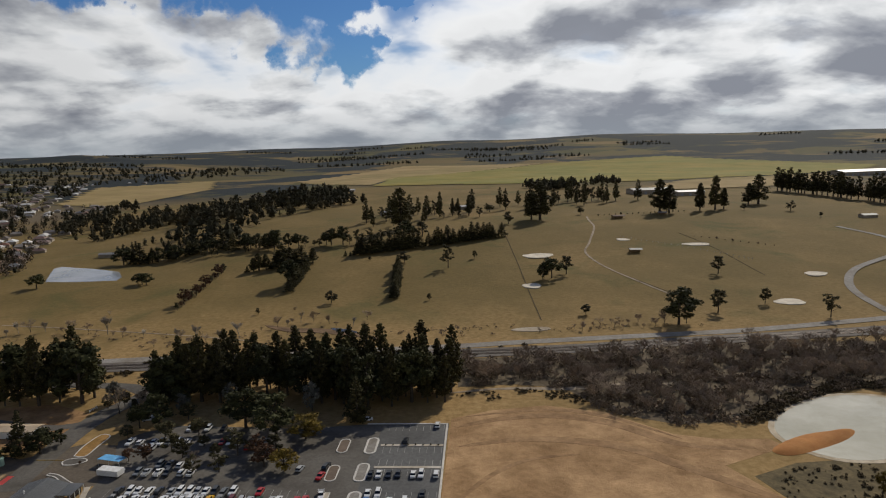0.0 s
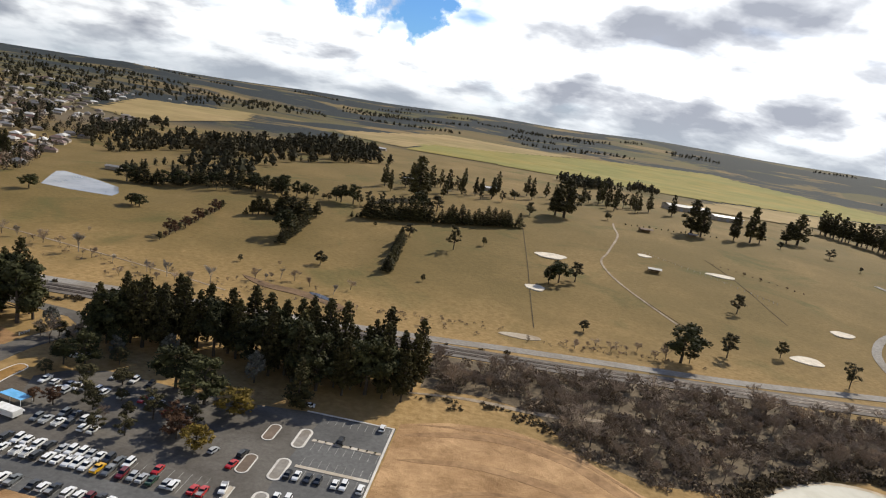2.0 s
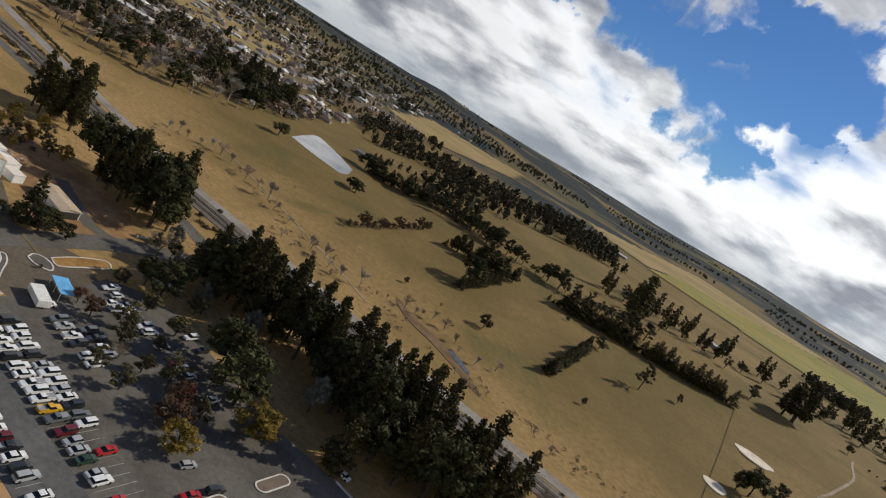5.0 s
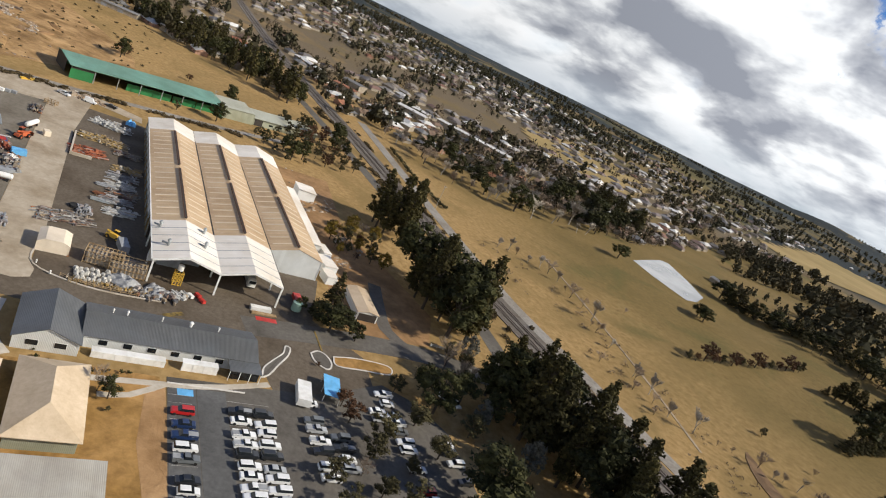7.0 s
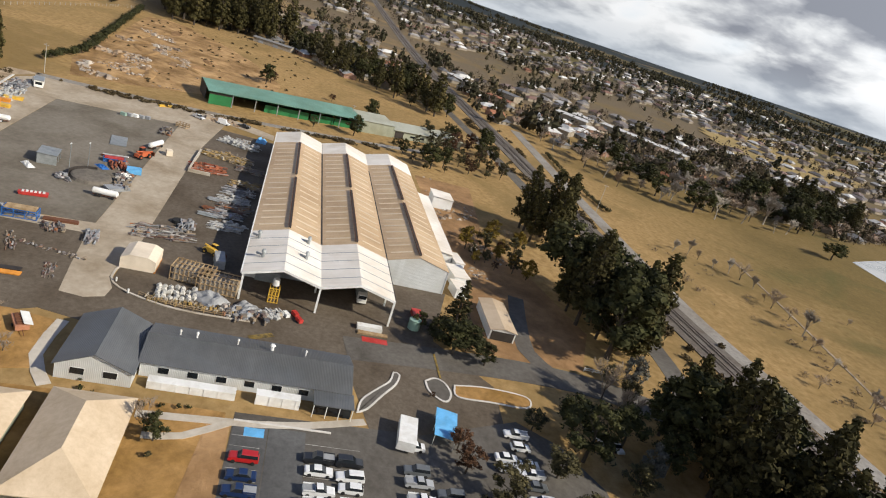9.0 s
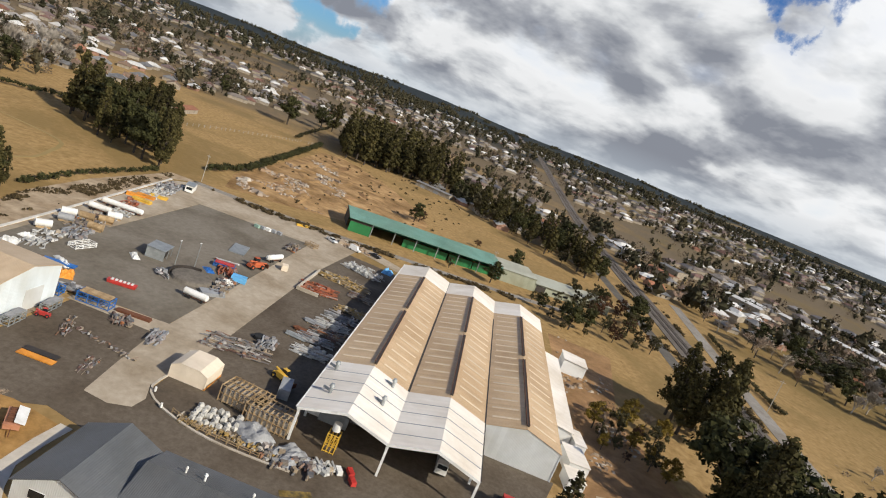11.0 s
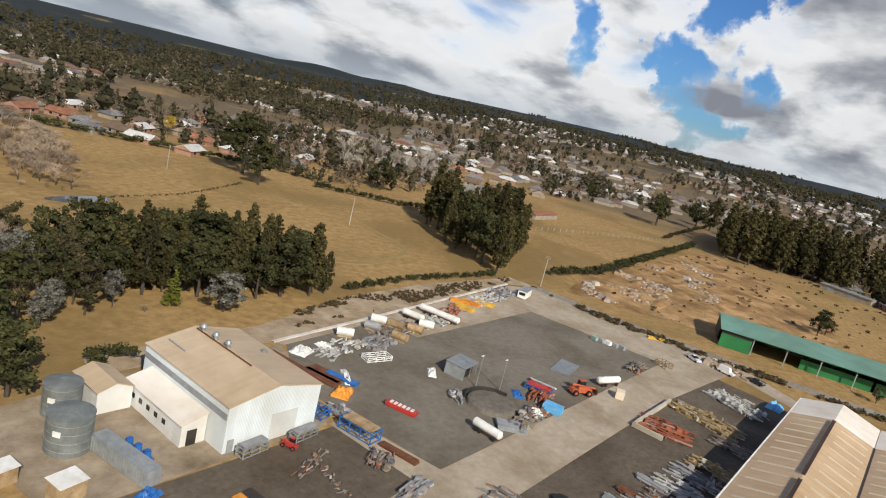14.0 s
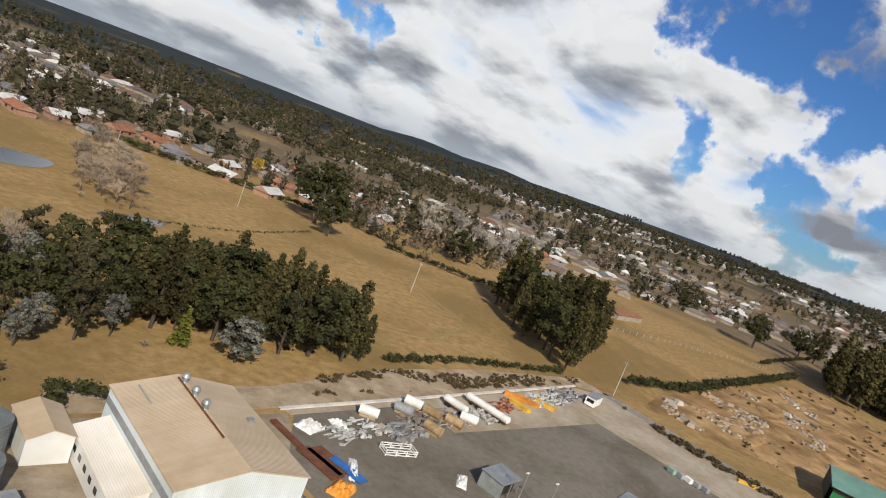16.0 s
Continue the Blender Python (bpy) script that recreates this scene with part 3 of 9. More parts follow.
# paved and bare areas of the works
sheet("site_apron", [(-136, -43), (4, -43), (-20, -53), (-19, -73), (31, -73), (28, -64), (21, -52), (23, -44), (24, 8), (45, 12), (46, 40), (22, 42), (6, 30), (-22, 38), (-24, -17), (-134, -17)], 0.03, ASPHALT, "dark stained asphalt apron round the workshop", "pavement")
sheet("yard_pavement", [(-122, -95.5), (-128, -53.5), (-22, -54), (-19, -88), (-29, -103.5), (-62, -106.5), (-64, -95)], 0.05, ASPHALT_YARD, "worn grey asphalt storage yard", "pavement")
sheet("yard_slab", [(-152, -108), (-139, -115.5), (-28, -105), (-28.5, -103.6), (-62, -106.4), (-64, -95.1), (-122, -95.6), (-128, -53.4), (-22, -53.9), (-19.5, -74), (-15, -74), (-15.5, -54), (2, -52.2), (13.4, -50.8), (14.2, -46), (12.5, -42.4), (8.6, -42), (3.8, -43.8), (-3.3, -43.2), (-12, -42), (-100, -42), (-146, -38), (-138, -18), (-146, -18), (-158, -40)], 0.07, CONCRETE, "pale dusty concrete haul road round the yard", "road")
sheet("car_park", [(44, -12.5), (155.3, -15.0), (156.3, 59.8), (124, 58.8), (100, 55), (52, 58), (40, 52), (34, 44), (43, 22)], 0.05, ASPHALT_PALE, "worn grey asphalt car park", "car park")
sheet("car_park_lane", [(47, -6.5), (154.9, -9.0), (154.9, -14.8), (47, -12.3)], 0.065, LANE_ASPHALT, "newer dark asphalt strip of the car park", "car park")
sheet("car_park_aisle", [(47, -6.3), (124, -8.1), (124, -1.8), (47, 0)], 0.07, LANE_ASPHALT, "newer dark asphalt aisle between parked cars", "car park")
sheet("new_bays", [(130.3, -8.3), (154.7, -8.9), (155.5, 58.8), (131.3, 57.8), (129.3, 25.5)], 0.075, LANE_ASPHALT, "fresh dark asphalt with white bay lines", "car park")
solid("access_road", ribbon([(16, 8), (14, 30), (13, 55), (15, 72), (22, 92), (24, 116)], 9.5, 0.08), ASPHALT_PALE, "worn grey access road", "road", kind="structure")
solid("side_road", ribbon([(11, 60), (2, 56), (-12, 58), (-30, 62)], 5, 0.07), ASPHALT_PALE, "narrow curved asphalt driveway", "road", kind="structure")
sheet("south_lawn", [(44.5, -14), (44, -26), (46, -70), (120, -70), (125, -14)], 0.02, DRY_LAWN, "parched orange-brown lawn", "lawn")
sheet("dirt_verge", [(46.5, -12.9), (122, -12.9), (122, -16.8), (104, -18.4), (84, -17.2), (66, -18.6), (47, -16.6)], 0.045, EARTH, "bare orange dirt verge along the car park", "earth")
sheet("play_lawn", [(24.6, -46.5), (40, -46.5), (46, -66.4), (38, -66.5), (32.8, -66.2), (28.4, -65.3), (25.2, -62.6), (23.1, -59.1), (22.7, -56.5), (23.1, -54)], 0.09, DRY_LAWN, "parched lawn with a pale kerb", "lawn", edge=0.09)
sheet("cleared_earth", [(157, 64), (172.5, 72), (194.5, 77), (217.5, 70), (238.5, 50), (252.5, 46), (270.5, 46), (274.5, 40), (248.5, 26), (262.5, -2), (312.5, -60), (272.5, -120), (122, -100), (122, -17), (156, -13)], 0.04, EARTH, "bare orange earth with wheel tracks", "earth")
sheet("quarry_earth", [(-163, -104), (-195, -113), (-300, -118), (-378, -122), (-392, -112), (-384, -96), (-350, -66), (-316, -44), (-262, -22), (-206, -22), (-196, -40), (-186, -58), (-170, -84)], 0.05, QUARRY, "bare orange-brown earth strewn with rubble", "earth")
sheet("verge_earth", [(-10, 40), (4, 36), (8, 48), (8, 70), (-14, 80), (-50, 72), (-75, 62), (-140, 70), (-140, 44), (-45, 44)], 0.03, DIRT, "dusty orange verge beside the workshop", "earth")
sheet("shed_surround", [(-14.5, -74), (31, -73), (34, -100), (10, -104), (-28, -104)], 0.025, DUST, "dusty brown hardstand round the white shed", "pavement")
sheet("berm_earth", [(-29, -106), (-140, -117), (-152, -110), (-150, -122), (-100, -125), (-66, -123), (-30, -114), (10, -112), (12, -105)], 0.1, BERM, "pale dirt bank with tufts of scrub", "earth")

TRACK_RND = random.Random(2)
for pts in ([(158.5, 56), (176.5, 64), (196.5, 67), (217.5, 60), (238.5, 42), (260.5, 38)], [(160.5, 40), (187.5, 46), (217.5, 40), (234.5, 26), (262.5, 0)], [(159.5, 0), (170.5, 18), (184.5, 30), (202.5, 34)], [(162.5, 66), (194.5, 72.5), (218.5, 65), (240.5, 46)], [(162.5, -10), (182.5, -40), (202.5, -90)], [(170.5, -8), (194.5, -44), (216.5, -90)]):
    solid("wheel_track", ribbon(pts, TRACK_RND.uniform(2.0, 5.5), 0.075, thick=0.04, taper=True), TRACK, "darker wheel-worn track over the bare earth", "track", kind="structure")


def field_patch(name, poly, cell, material, label):
    """A far paddock laid on the land in squares."""
    xs, ys = [p[0] for p in poly], [p[1] for p in poly]
    nx, ny = int((max(xs) - min(xs)) / cell), int((max(ys) - min(ys)) / cell)
    index, verts, faces = {}, [], []

    def corner(i, j):
        if (i, j) not in index:
            x, y = min(xs) + i * cell, min(ys) + j * cell
            index[i, j] = len(verts)
            verts.append((x, y, height(x, y) + 1.2))
        return index[i, j]

    for j in range(ny):
        for i in range(nx):
            x, y = min(xs) + (i + 0.5) * cell, min(ys) + (j + 0.5) * cell
            hit = False
            for (x0, y0), (x1, y1) in zip(poly, poly[1:] + poly[:1]):
                if (y0 > y) != (y1 > y) and x < (x1 - x0) * (y - y0) / (y1 - y0) + x0:
                    hit = not hit
            if hit:
                faces.append((corner(i, j), corner(i + 1, j), corner(i + 1, j + 1), corner(i, j + 1)))
    me = bpy.data.meshes.new(name)
    me.from_pydata(verts, [], faces)
    me.materials.append(material)
    tagged(new(name, me), label, "paddock", kind="structure")


field_patch("green_paddock", [(-40, 1150), (240, 1120), (520, 1130), (1000, 1350), (1250, 1700), (900, 2500), (420, 2250), (-60, 1600)], 20, PASTURE, "broad yellow-green paddock on the plateau")
field_patch("stubble_paddock", [(-330, 1650), (-60, 1180), (-30, 1600), (400, 2260), (-100, 2300)], 20, STUBBLE, "pale dry paddock on the plateau")
field_patch("dry_paddock", [(560, 900), (760, 960), (900, 1250), (1000, 1330), (560, 1120), (420, 900)], 15, STUBBLE, "pale dry paddock behind the golf course")
field_patch("valley_paddock", [(-480, 1010), (-620, 1030), (-780, 1450), (-600, 1750), (-470, 1400)], 20, STUBBLE, "pale dry paddock beyond the houses")
field_patch("town_paddock", [(-760, 560), (-560, 500), (-520, 620), (-700, 820), (-900, 800)], 15, STUBBLE, "pale dry paddock at the edge of the town")
field_patch("ridge_paddock", [(-900, -900), (-760, -960), (-700, -1150), (-900, -1150)], 15, STUBBLE, "pale dry paddock on the ridge")


SPIT = (285, 43.5, 17.5, 3.0, 0.50)


def build_water():
    def outline(cx, cy, rx, ry, turn, n=28, wob=0.1, seed=0):
        rnd = random.Random(seed)
        ph = [rnd.uniform(0, 6.28) for _ in range(3)]
        pts = []
        for i in range(n):
            a = 2 * math.pi * i / n
            k = 1 + wob * (math.sin(2 * a + ph[0]) * 0.5 + math.sin(3 * a + ph[1]) * 0.5 + math.sin(5 * a + ph[2]) * 0.25)
            u, w = rx * k * math.cos(a), ry * k * math.sin(a)
            c, s = math.cos(turn), math.sin(turn)
            pts.append((cx + c * u - s * w, cy + s * u + c * w))
        return pts

    def pool(name, pts, lift, mat, label, category):
        cx, cy = sum(p[0] for p in pts) / len(pts), sum(p[1] for p in pts) / len(pts)
        z = max(height(*p) for p in pts) + lift
        solid(name, Build().slab([(x, y, z) for x, y in pts], 0.8), mat, label, category, kind="structure")
        rim = [(cx + (x - cx) * 1.05, cy + (y - cy) * 1.05) for x, y in pts]
        return rim

    solid("dam_bank", Build().slab([(x, y, 0.09) for x, y in outline(307.5, 58, 37.0, 25.8, 0.66, 40, 0.05, 4)], 0.3), SILT, "pale cracked silt bank round the dam", "dam bank", kind="structure")
    pool("silty_dam", outline(307.5, 58, 34.8, 23.6, 0.66, 40, 0.05, 4), 0.12, MILKY, "milky silt-laden dam water with pale banks", "dam")
    pool("golf_pond", [(-176, 322), (-150, 320), (-119, 324), (-122, 338), (-137, 361), (-168, 376), (-204, 388), (-206, 380), (-192, 352)], 0.1, POND, "small pond with the sky reflection put into its grey colour", "pond")
    pool("paddock_dam", outline(-36, -217, 10, 4, 0.1, seed=3), 0.1, WATER, "small blue paddock dam", "dam")
    pool("creek_dam", outline(-10, -268, 16, 11, 0.4, seed=5), 0.1, WATER, "blue-grey farm dam", "dam")
    pool("dry_basin", outline(198, 187, 12, 4, 0.1, seed=6), 0.12, CONCRETE, "shallow grey drainage basin", "basin")
    pool("creek_pool", outline(90, 188, 9, 2.6, -0.45, seed=7), 0.12, MUD, "dark muddy creek pool", "pool")
    spit = Build()
    rings = []
    for grow, z in ((2.2, 0.1), (0.6, 0.75), (-1.2, 1.15)):
        rings.append([(x, y, z) for x, y in outline(SPIT[0], SPIT[1], SPIT[2] + grow, SPIT[3] + grow, SPIT[4], 26, 0.10, 9)])
    n = len(rings[0])
    spit.add(rings[0] + rings[1] + rings[2], [(k * n + i, k * n + (i + 1) % n, (k + 1) * n + (i + 1) % n, (k + 1) * n + i) for k in range(2) for i in range(n)] + [tuple(range(2 * n, 3 * n))])
    solid("clay_spit", spit, CLAY, "rounded orange clay spit reaching into the dam", "earth", kind="structure", smooth=True)
    k = 0
    for x, y, rx, ry in ((364, 239, 11, 6), (412, 306, 10, 5), (218, 374, 16, 7), (206, 285, 9, 5), (358, 405, 14, 5), (300, 430, 8, 4)):
        k += 1
        z = height(x, y)
        b = Build()
        pts = outline(x, y, rx * 0.8, ry * 1.25, 0.0, 24, 0.16, 20 + k)
        b.slab([(px, py, max(height(px, py), z) + 0.25) for px, py in pts], 0.6)
        solid("golf_bunker", b, SAND, "pale sand bunker on the dry fairway", "bunker", group="golf bunkers", kind="structure")
    for pts, w, lab in (([(410, 214), (413, 250), (424, 285), (450, 322), (500, 362), (522, 390), (526, 420), (510, 470)], 5.5, "curving grey sealed golf path"),
                        ([(288, 560), (286, 538), (284, 490), (268, 420), (259, 379), (273, 315), (295, 262)], 1.9, "pale worn track over the fairway")):
        solid("golf_path", ribbon(pts, w, 0.25), GRAVEL if w > 4 else DUST, lab, "path", group="golf paths", kind="structure")


build_water()

sheet("dam_grass", [(255, 19), (272, 28), (287, 30), (305, 29), (322, 34), (342, 48), (349, 66), (353, 88), (400, 96), (430, 30), (390, -60), (300, -70), (268, -20)], 0.035, ROUGH_GRASS, "rough olive-brown grass below the dam", "grass")
solid("creek_gully", ribbon([(40, 200), (58, 190), (76, 188), (94, 182), (112, 172)], 9, 0.10, thick=0.3, taper=True), GULLY, "brown eroded gully of the creek", "earth", kind="structure")
solid("boundary_drain", ribbon([(-128, 206), (-62, 194), (0, 181), (44, 169)], 1.2, 0.14, thick=0.2), DUST, "straight pale drain along the golf course", "drain", kind="structure")
for pts in ([(194, 456), (200, 342), (205, 205)], [(259, 372), (274, 314), (300, 259)], [(357, 456), (370, 380), (376, 306)]):
    solid("fairway_track", ribbon(pts, 0.6, 0.2), SCRUB, "thin dark worn line across the fairway", "track", kind="structure")
solid("paddock_track", ribbon([(-78, -152), (-87.5, -148), (-98, -145), (-112, -149), (-127, -155), (-133, -165), (-137, -190)], 1.6, 0.10, taper=True), STUBBLE, "pale worn track across the paddock", "track", kind="structure")

# ---- buildings of the works ----


def windows_on(parent, spots, face, size=(1.2, 1.0)):
    """Framed panes on a wall; face: 'x' or 'y', the axis the wall looks along."""
    for x, y, z in spots:
        w, h = size
        fx, fy = (0.10, w) if face == "x" else (w, 0.10)
        frame_b = Build().box(x, y, z, fx + (0 if face == "x" else 0.16), fy + (0.16 if face == "x" else 0), h + 0.16)
        win = part("window", frame_b, WHITE, parent)
        part("pane", Build().box(x, y, z + 0.08, 0.14 if face == "x" else w, w if face == "x" else 0.14, h), GLASS, win, "dark glass")


def build_main_shed():
    """Three parallel gabled bays along x; the first two run on as an open white porch."""
    shed = thing("workshop_shed", "large three-bay workshop with tan sheet roof and open white porch", "workshop", pose(0, 0, 0))
    edges, eave, ridge = (-17.0, 1.0, 19.0, 37.0), 7.0, 9.5
    back, mid_back, front, porch = -127.0, -111.0, -21.5, 3.2
    rnd = random.Random(5)
    for i in range(3):
        y0, y1 = edges[i], edges[i + 1]
        ym = (y0 + y1) / 2
        for ya, sign in ((y0, 1), (y1, -1)):
            part("roof_sheet", Build().slab([(front, ya, eave), (front, ym, ridge), (mid_back, ym, ridge), (mid_back, ya, eave)], 0.12), ROOF_TAN, shed, "weathered tan ribbed roof sheeting")
            part("roof_sheet", Build().slab([(mid_back, ya, eave + 0.05), (mid_back, ym, ridge + 0.05), (back, ym, ridge + 0.05), (back, ya, eave + 0.05)], 0.12), ROOF_WHITE, shed, "white roof sheeting")
            if i < 2:
                part("porch_roof", Build().slab([(porch, ya, eave + 0.05), (porch, ym, ridge + 0.05), (front, ym, ridge + 0.05), (front, ya, eave + 0.05)], 0.14), ROOF_WHITE, shed, "white roof sheeting with dark seams")
                for k in range(1, 5):
                    x = front + (porch - front) * k / 5 + 0.6
                    part("roof_seam", Build().slab([(x, ya, eave + 0.09), (x, ym, ridge + 0.09), (x - 0.28, ym, ridge + 0.09), (x - 0.28, ya, eave + 0.09)], 0.05), GREY, shed)
                b = Build().add([(porch + d, y, z) for d in (0.0, 0.14) for y, z in ((ya, eave + 0.08), (ym, ridge + 0.08), (ym, ridge - 0.5), (ya, eave - 0.5))],
                                [(0, 1, 2, 3), (7, 6, 5, 4), (0, 4, 5, 1), (1, 5, 6, 2), (2, 6, 7, 3), (3, 7, 4, 0)])
                part("fascia", b, WHITE, shed)
            # translucent strips run down each slope
            for k in range(17):
                x = front - 4.2 - k * 5.05
                lo, hi = 0.14 + rnd.uniform(-0.02, 0.02), 0.80 + rnd.uniform(-0.03, 0.03)
                ya2, yb2 = ya + (ym - ya) * lo, ya + (ym - ya) * hi
                za, zb = eave + (ridge - eave) * lo + 0.04, eave + (ridge - eave) * hi + 0.04
                part("skylight_strip", Build().slab([(x, ya2, za), (x, yb2, zb), (x - 0.75, yb2, zb), (x - 0.75, ya2, za)], 0.05), SKYLIGHT, shed)
        # ridge vents in two lengths, open dark slots under a low cap
        for xa, xb in ((front - 1.5, -66.0), (-69.5, mid_back + 1.5)):
            vent = part("ridge_vent", Build().box((xa + xb) / 2, ym, ridge - 0.15, xa - xb, 0.62, 0.5), DARK_TRIM_SHADE, shed, "dark open ridge vent")
            part("vent_cap", Build().box((xa + xb) / 2, ym - 0.33, ridge + 0.36, xa - xb, 0.12, 0.08), RUST, vent)
            part("vent_cap", Build().box((xa + xb) / 2, ym + 0.33, ridge + 0.36, xa - xb, 0.12, 0.08), RUST, vent)
        # back gable
        g = Build().hull_x([(y0, 0), (y1, 0), (y1, eave), (ym, ridge), (y0, eave)], back + 0.1, back + 0.3)
        part("gable_wall", g, WALL_WHITE, shed)
    part("valley_gutter", Build().box((front + back) / 2, 1.0, 6.95, front - back, 0.55, 0.12), DARK_TRIM_SHADE, shed)
    part("valley_gutter", Build().box((porch + back) / 2 + 12, 19.0, 6.95, porch - back - 24, 0.35, 0.12), DARK_TRIM_SHADE, shed)
    part("eave_gutter", Build().box((porch + back) / 2, -17.15, 6.75, porch - back, 0.3, 0.28), WHITE, shed)
    g = Build().hull_x([(19.0, 0), (37.0, 0), (37.0, 6.9), (28.0, 9.35), (19.0, 6.9)], front - 0.35, front - 0.15)
    part("gable_wall", g, WALL_PALE, shed, "pale grey sheet gable wall")
    part("side_wall", Build().box((front + back) / 2 - 4, -16.8, 2.9, front - back - 12, 0.2, 3.9), WALL_PALE, shed)
    part("side_wall", Build().box((front + back) / 2, 36.85, 0, front - back, 0.2, 6.8), WALL_WHITE, shed)
    # near-black wall added to stand in for the shade deep under the roof
    part("inner_wall", Build().box(-24.0, 1.0, 0, 0.3, 35.6, 6.8), DARK_TRIM_SHADE, shed, "near-black wall standing in for the shaded interior")
    for x in (porch - 0.3, -7.5, -18):
        for y in (-16.6, 1.0, 18.8):
            part("post", Build().box(x, y, 0, 0.45, 0.45, 6.9), WHITE, shed)
    for k in range(15):
        part("side_post", Build().box(front - 4 - 7 * k, -16.9, 0, 0.3, 0.3, 6.8), GALV, shed)
    # roof ventilators with long stubs on the porch roof
    for x, y in ((-4.5, -13.2), (-16.5, -15.0), (-8.2, -3.0), (-18.2, -2.6)):
        z = eave + (ridge - eave) * (1 - abs(y + 8) / 9)
        st = part("flue", Build().bar((x, y, z - 0.2), (x, y, z + 1.5), 0.35, n=10), GALV, shed, "galvanised flue")
        part("cowl", Build().bar((x, y, z + 1.5), (x, y, z + 2.1), 0.6, 0.35, 10), GALV, st)
        part("duct", Build().bar((x, y, z + 0.55), (x - 1.2, y - 1.6, z + 0.4), 0.28, n=8), GALV, st)
    # low annex along the far side
    ann = thing("workshop_annex", "low white lean-to along the side of the workshop", "annex", pose(-72, 40.2, 0))
    part("wall", Build().box(0, 0, 0, 56, 6.0, 3.6), WALL_WHITE, ann)
    part("roof", Build().slab([(-28.4, -3.0, 4.5), (28.4, -3.0, 4.5), (28.4, 3.4, 3.65), (-28.4, 3.4, 3.65)], 0.12), ROOF_WHITE, ann)
    blk = thing("plant_block", "white sheet-clad plant block beside the workshop", "plant building", pose(-104, 49.5, 0))
    part("wall", Build().box(0, 0, 0, 9, 8, 4.4), WALL_WHITE, blk)
    part("roof", Build().slab([(-4.8, -4.3, 4.9), (4.8, -4.3, 4.9), (4.8, 4.3, 4.45), (-4.8, 4.3, 4.45)], 0.12), ROOF_WHITE, blk)
    for x, y, sx, sy, h in ((-33, 43, 9, 5, 3.2), (-24, 42, 6, 4, 2.8), (-45, 45, 8, 3, 2.6)):
        st = thing("store_shed", "small white flat-roofed store beside the workshop", "shed", pose(x, y, 0, 0, 0, 8), group="white stores beside the workshop")
        part("wall", Build().box(0, 0, 0, sx, sy, h), WALL_WHITE, st)
        part("roof", Build().slab([(-sx / 2 - 0.2, -sy / 2 - 0.2, h + 0.25), (sx / 2 + 0.2, -sy / 2 - 0.2, h + 0.25), (sx / 2 + 0.2, sy / 2 + 0.2, h + 0.05), (-sx / 2 - 0.2, sy / 2 + 0.2, h + 0.05)], 0.1), ROOF_WHITE, st)


build_main_shed()


def gable(parent, x0, x1, y0, y1, eave, ridge, axis, wall_mat, roof_mat, over=0.4, wall_name="wall"):
    """Walls with gables and a two-slope roof; axis: the way the ridge runs."""
    if axis == "y":
        xm = (x0 + x1) / 2
        part(wall_name, Build().hull([(x0, 0), (x1, 0), (x1, eave), (xm, ridge - 0.12), (x0, eave)], y0, y1), wall_mat, parent)
        k = (ridge - eave) / (xm - x0)
        for xa, s in ((x0 - over, -1), (x1 + over, 1)):
            part("roof", Build().slab([(xa, y0 - over, eave - k * over + 0.14), (xm, y0 - over, ridge + 0.14), (xm, y1 + over, ridge + 0.14), (xa, y1 + over, eave - k * over + 0.14)], 0.14), roof_mat, parent)
    else:
        ym = (y0 + y1) / 2
        part(wall_name, Build().hull_x([(y0, 0), (y1, 0), (y1, eave), (ym, ridge - 0.12), (y0, eave)], x0, x1), wall_mat, parent)
        k = (ridge - eave) / (ym - y0)
        for ya, s in ((y0 - over, -1), (y1 + over, 1)):
            part("roof", Build().slab([(x0 - over, ya, eave - k * over + 0.14), (x0 - over, ym, ridge + 0.14), (x1 + over, ym, ridge + 0.14), (x1 + over, ya, eave - k * over + 0.14)], 0.14), roof_mat, parent)


def hip(parent, x0, x1, y0, y1, eave, ridge, wall_mat, roof_mat, over=0.7):
    part("wall", Build().box((x0 + x1) / 2, (y0 + y1) / 2, 0, x1 - x0, y1 - y0, eave), wall_mat, parent)
    a0, a1, b0, b1 = x0 - over, x1 + over, y0 - over, y1 + over
    if x1 - x0 > y1 - y0:
        d = (b1 - b0) / 2
        p, q = (a0 + d, (b0 + b1) / 2, ridge), (a1 - d, (b0 + b1) / 2, ridge)
        slopes = [[(a0, b0), (a1, b0), q, p], [(a1, b1), (a0, b1), p, q], [(a0, b1), (a0, b0), p], [(a1, b0), (a1, b1), q]]
    else:
        d = (a1 - a0) / 2
        p, q = ((a0 + a1) / 2, b0 + d, ridge), ((a0 + a1) / 2, b1 - d, ridge)
        slopes = [[(a0, b1), (a0, b0), p, q], [(a1, b0), (a1, b1), q, p], [(a0, b0), (a1, b0), p], [(a1, b1), (a0, b1), q]]
    for s in slopes:
        part("roof", Build().slab([v if len(v) == 3 else (*v, eave) for v in s], 0.14), roof_mat, parent)


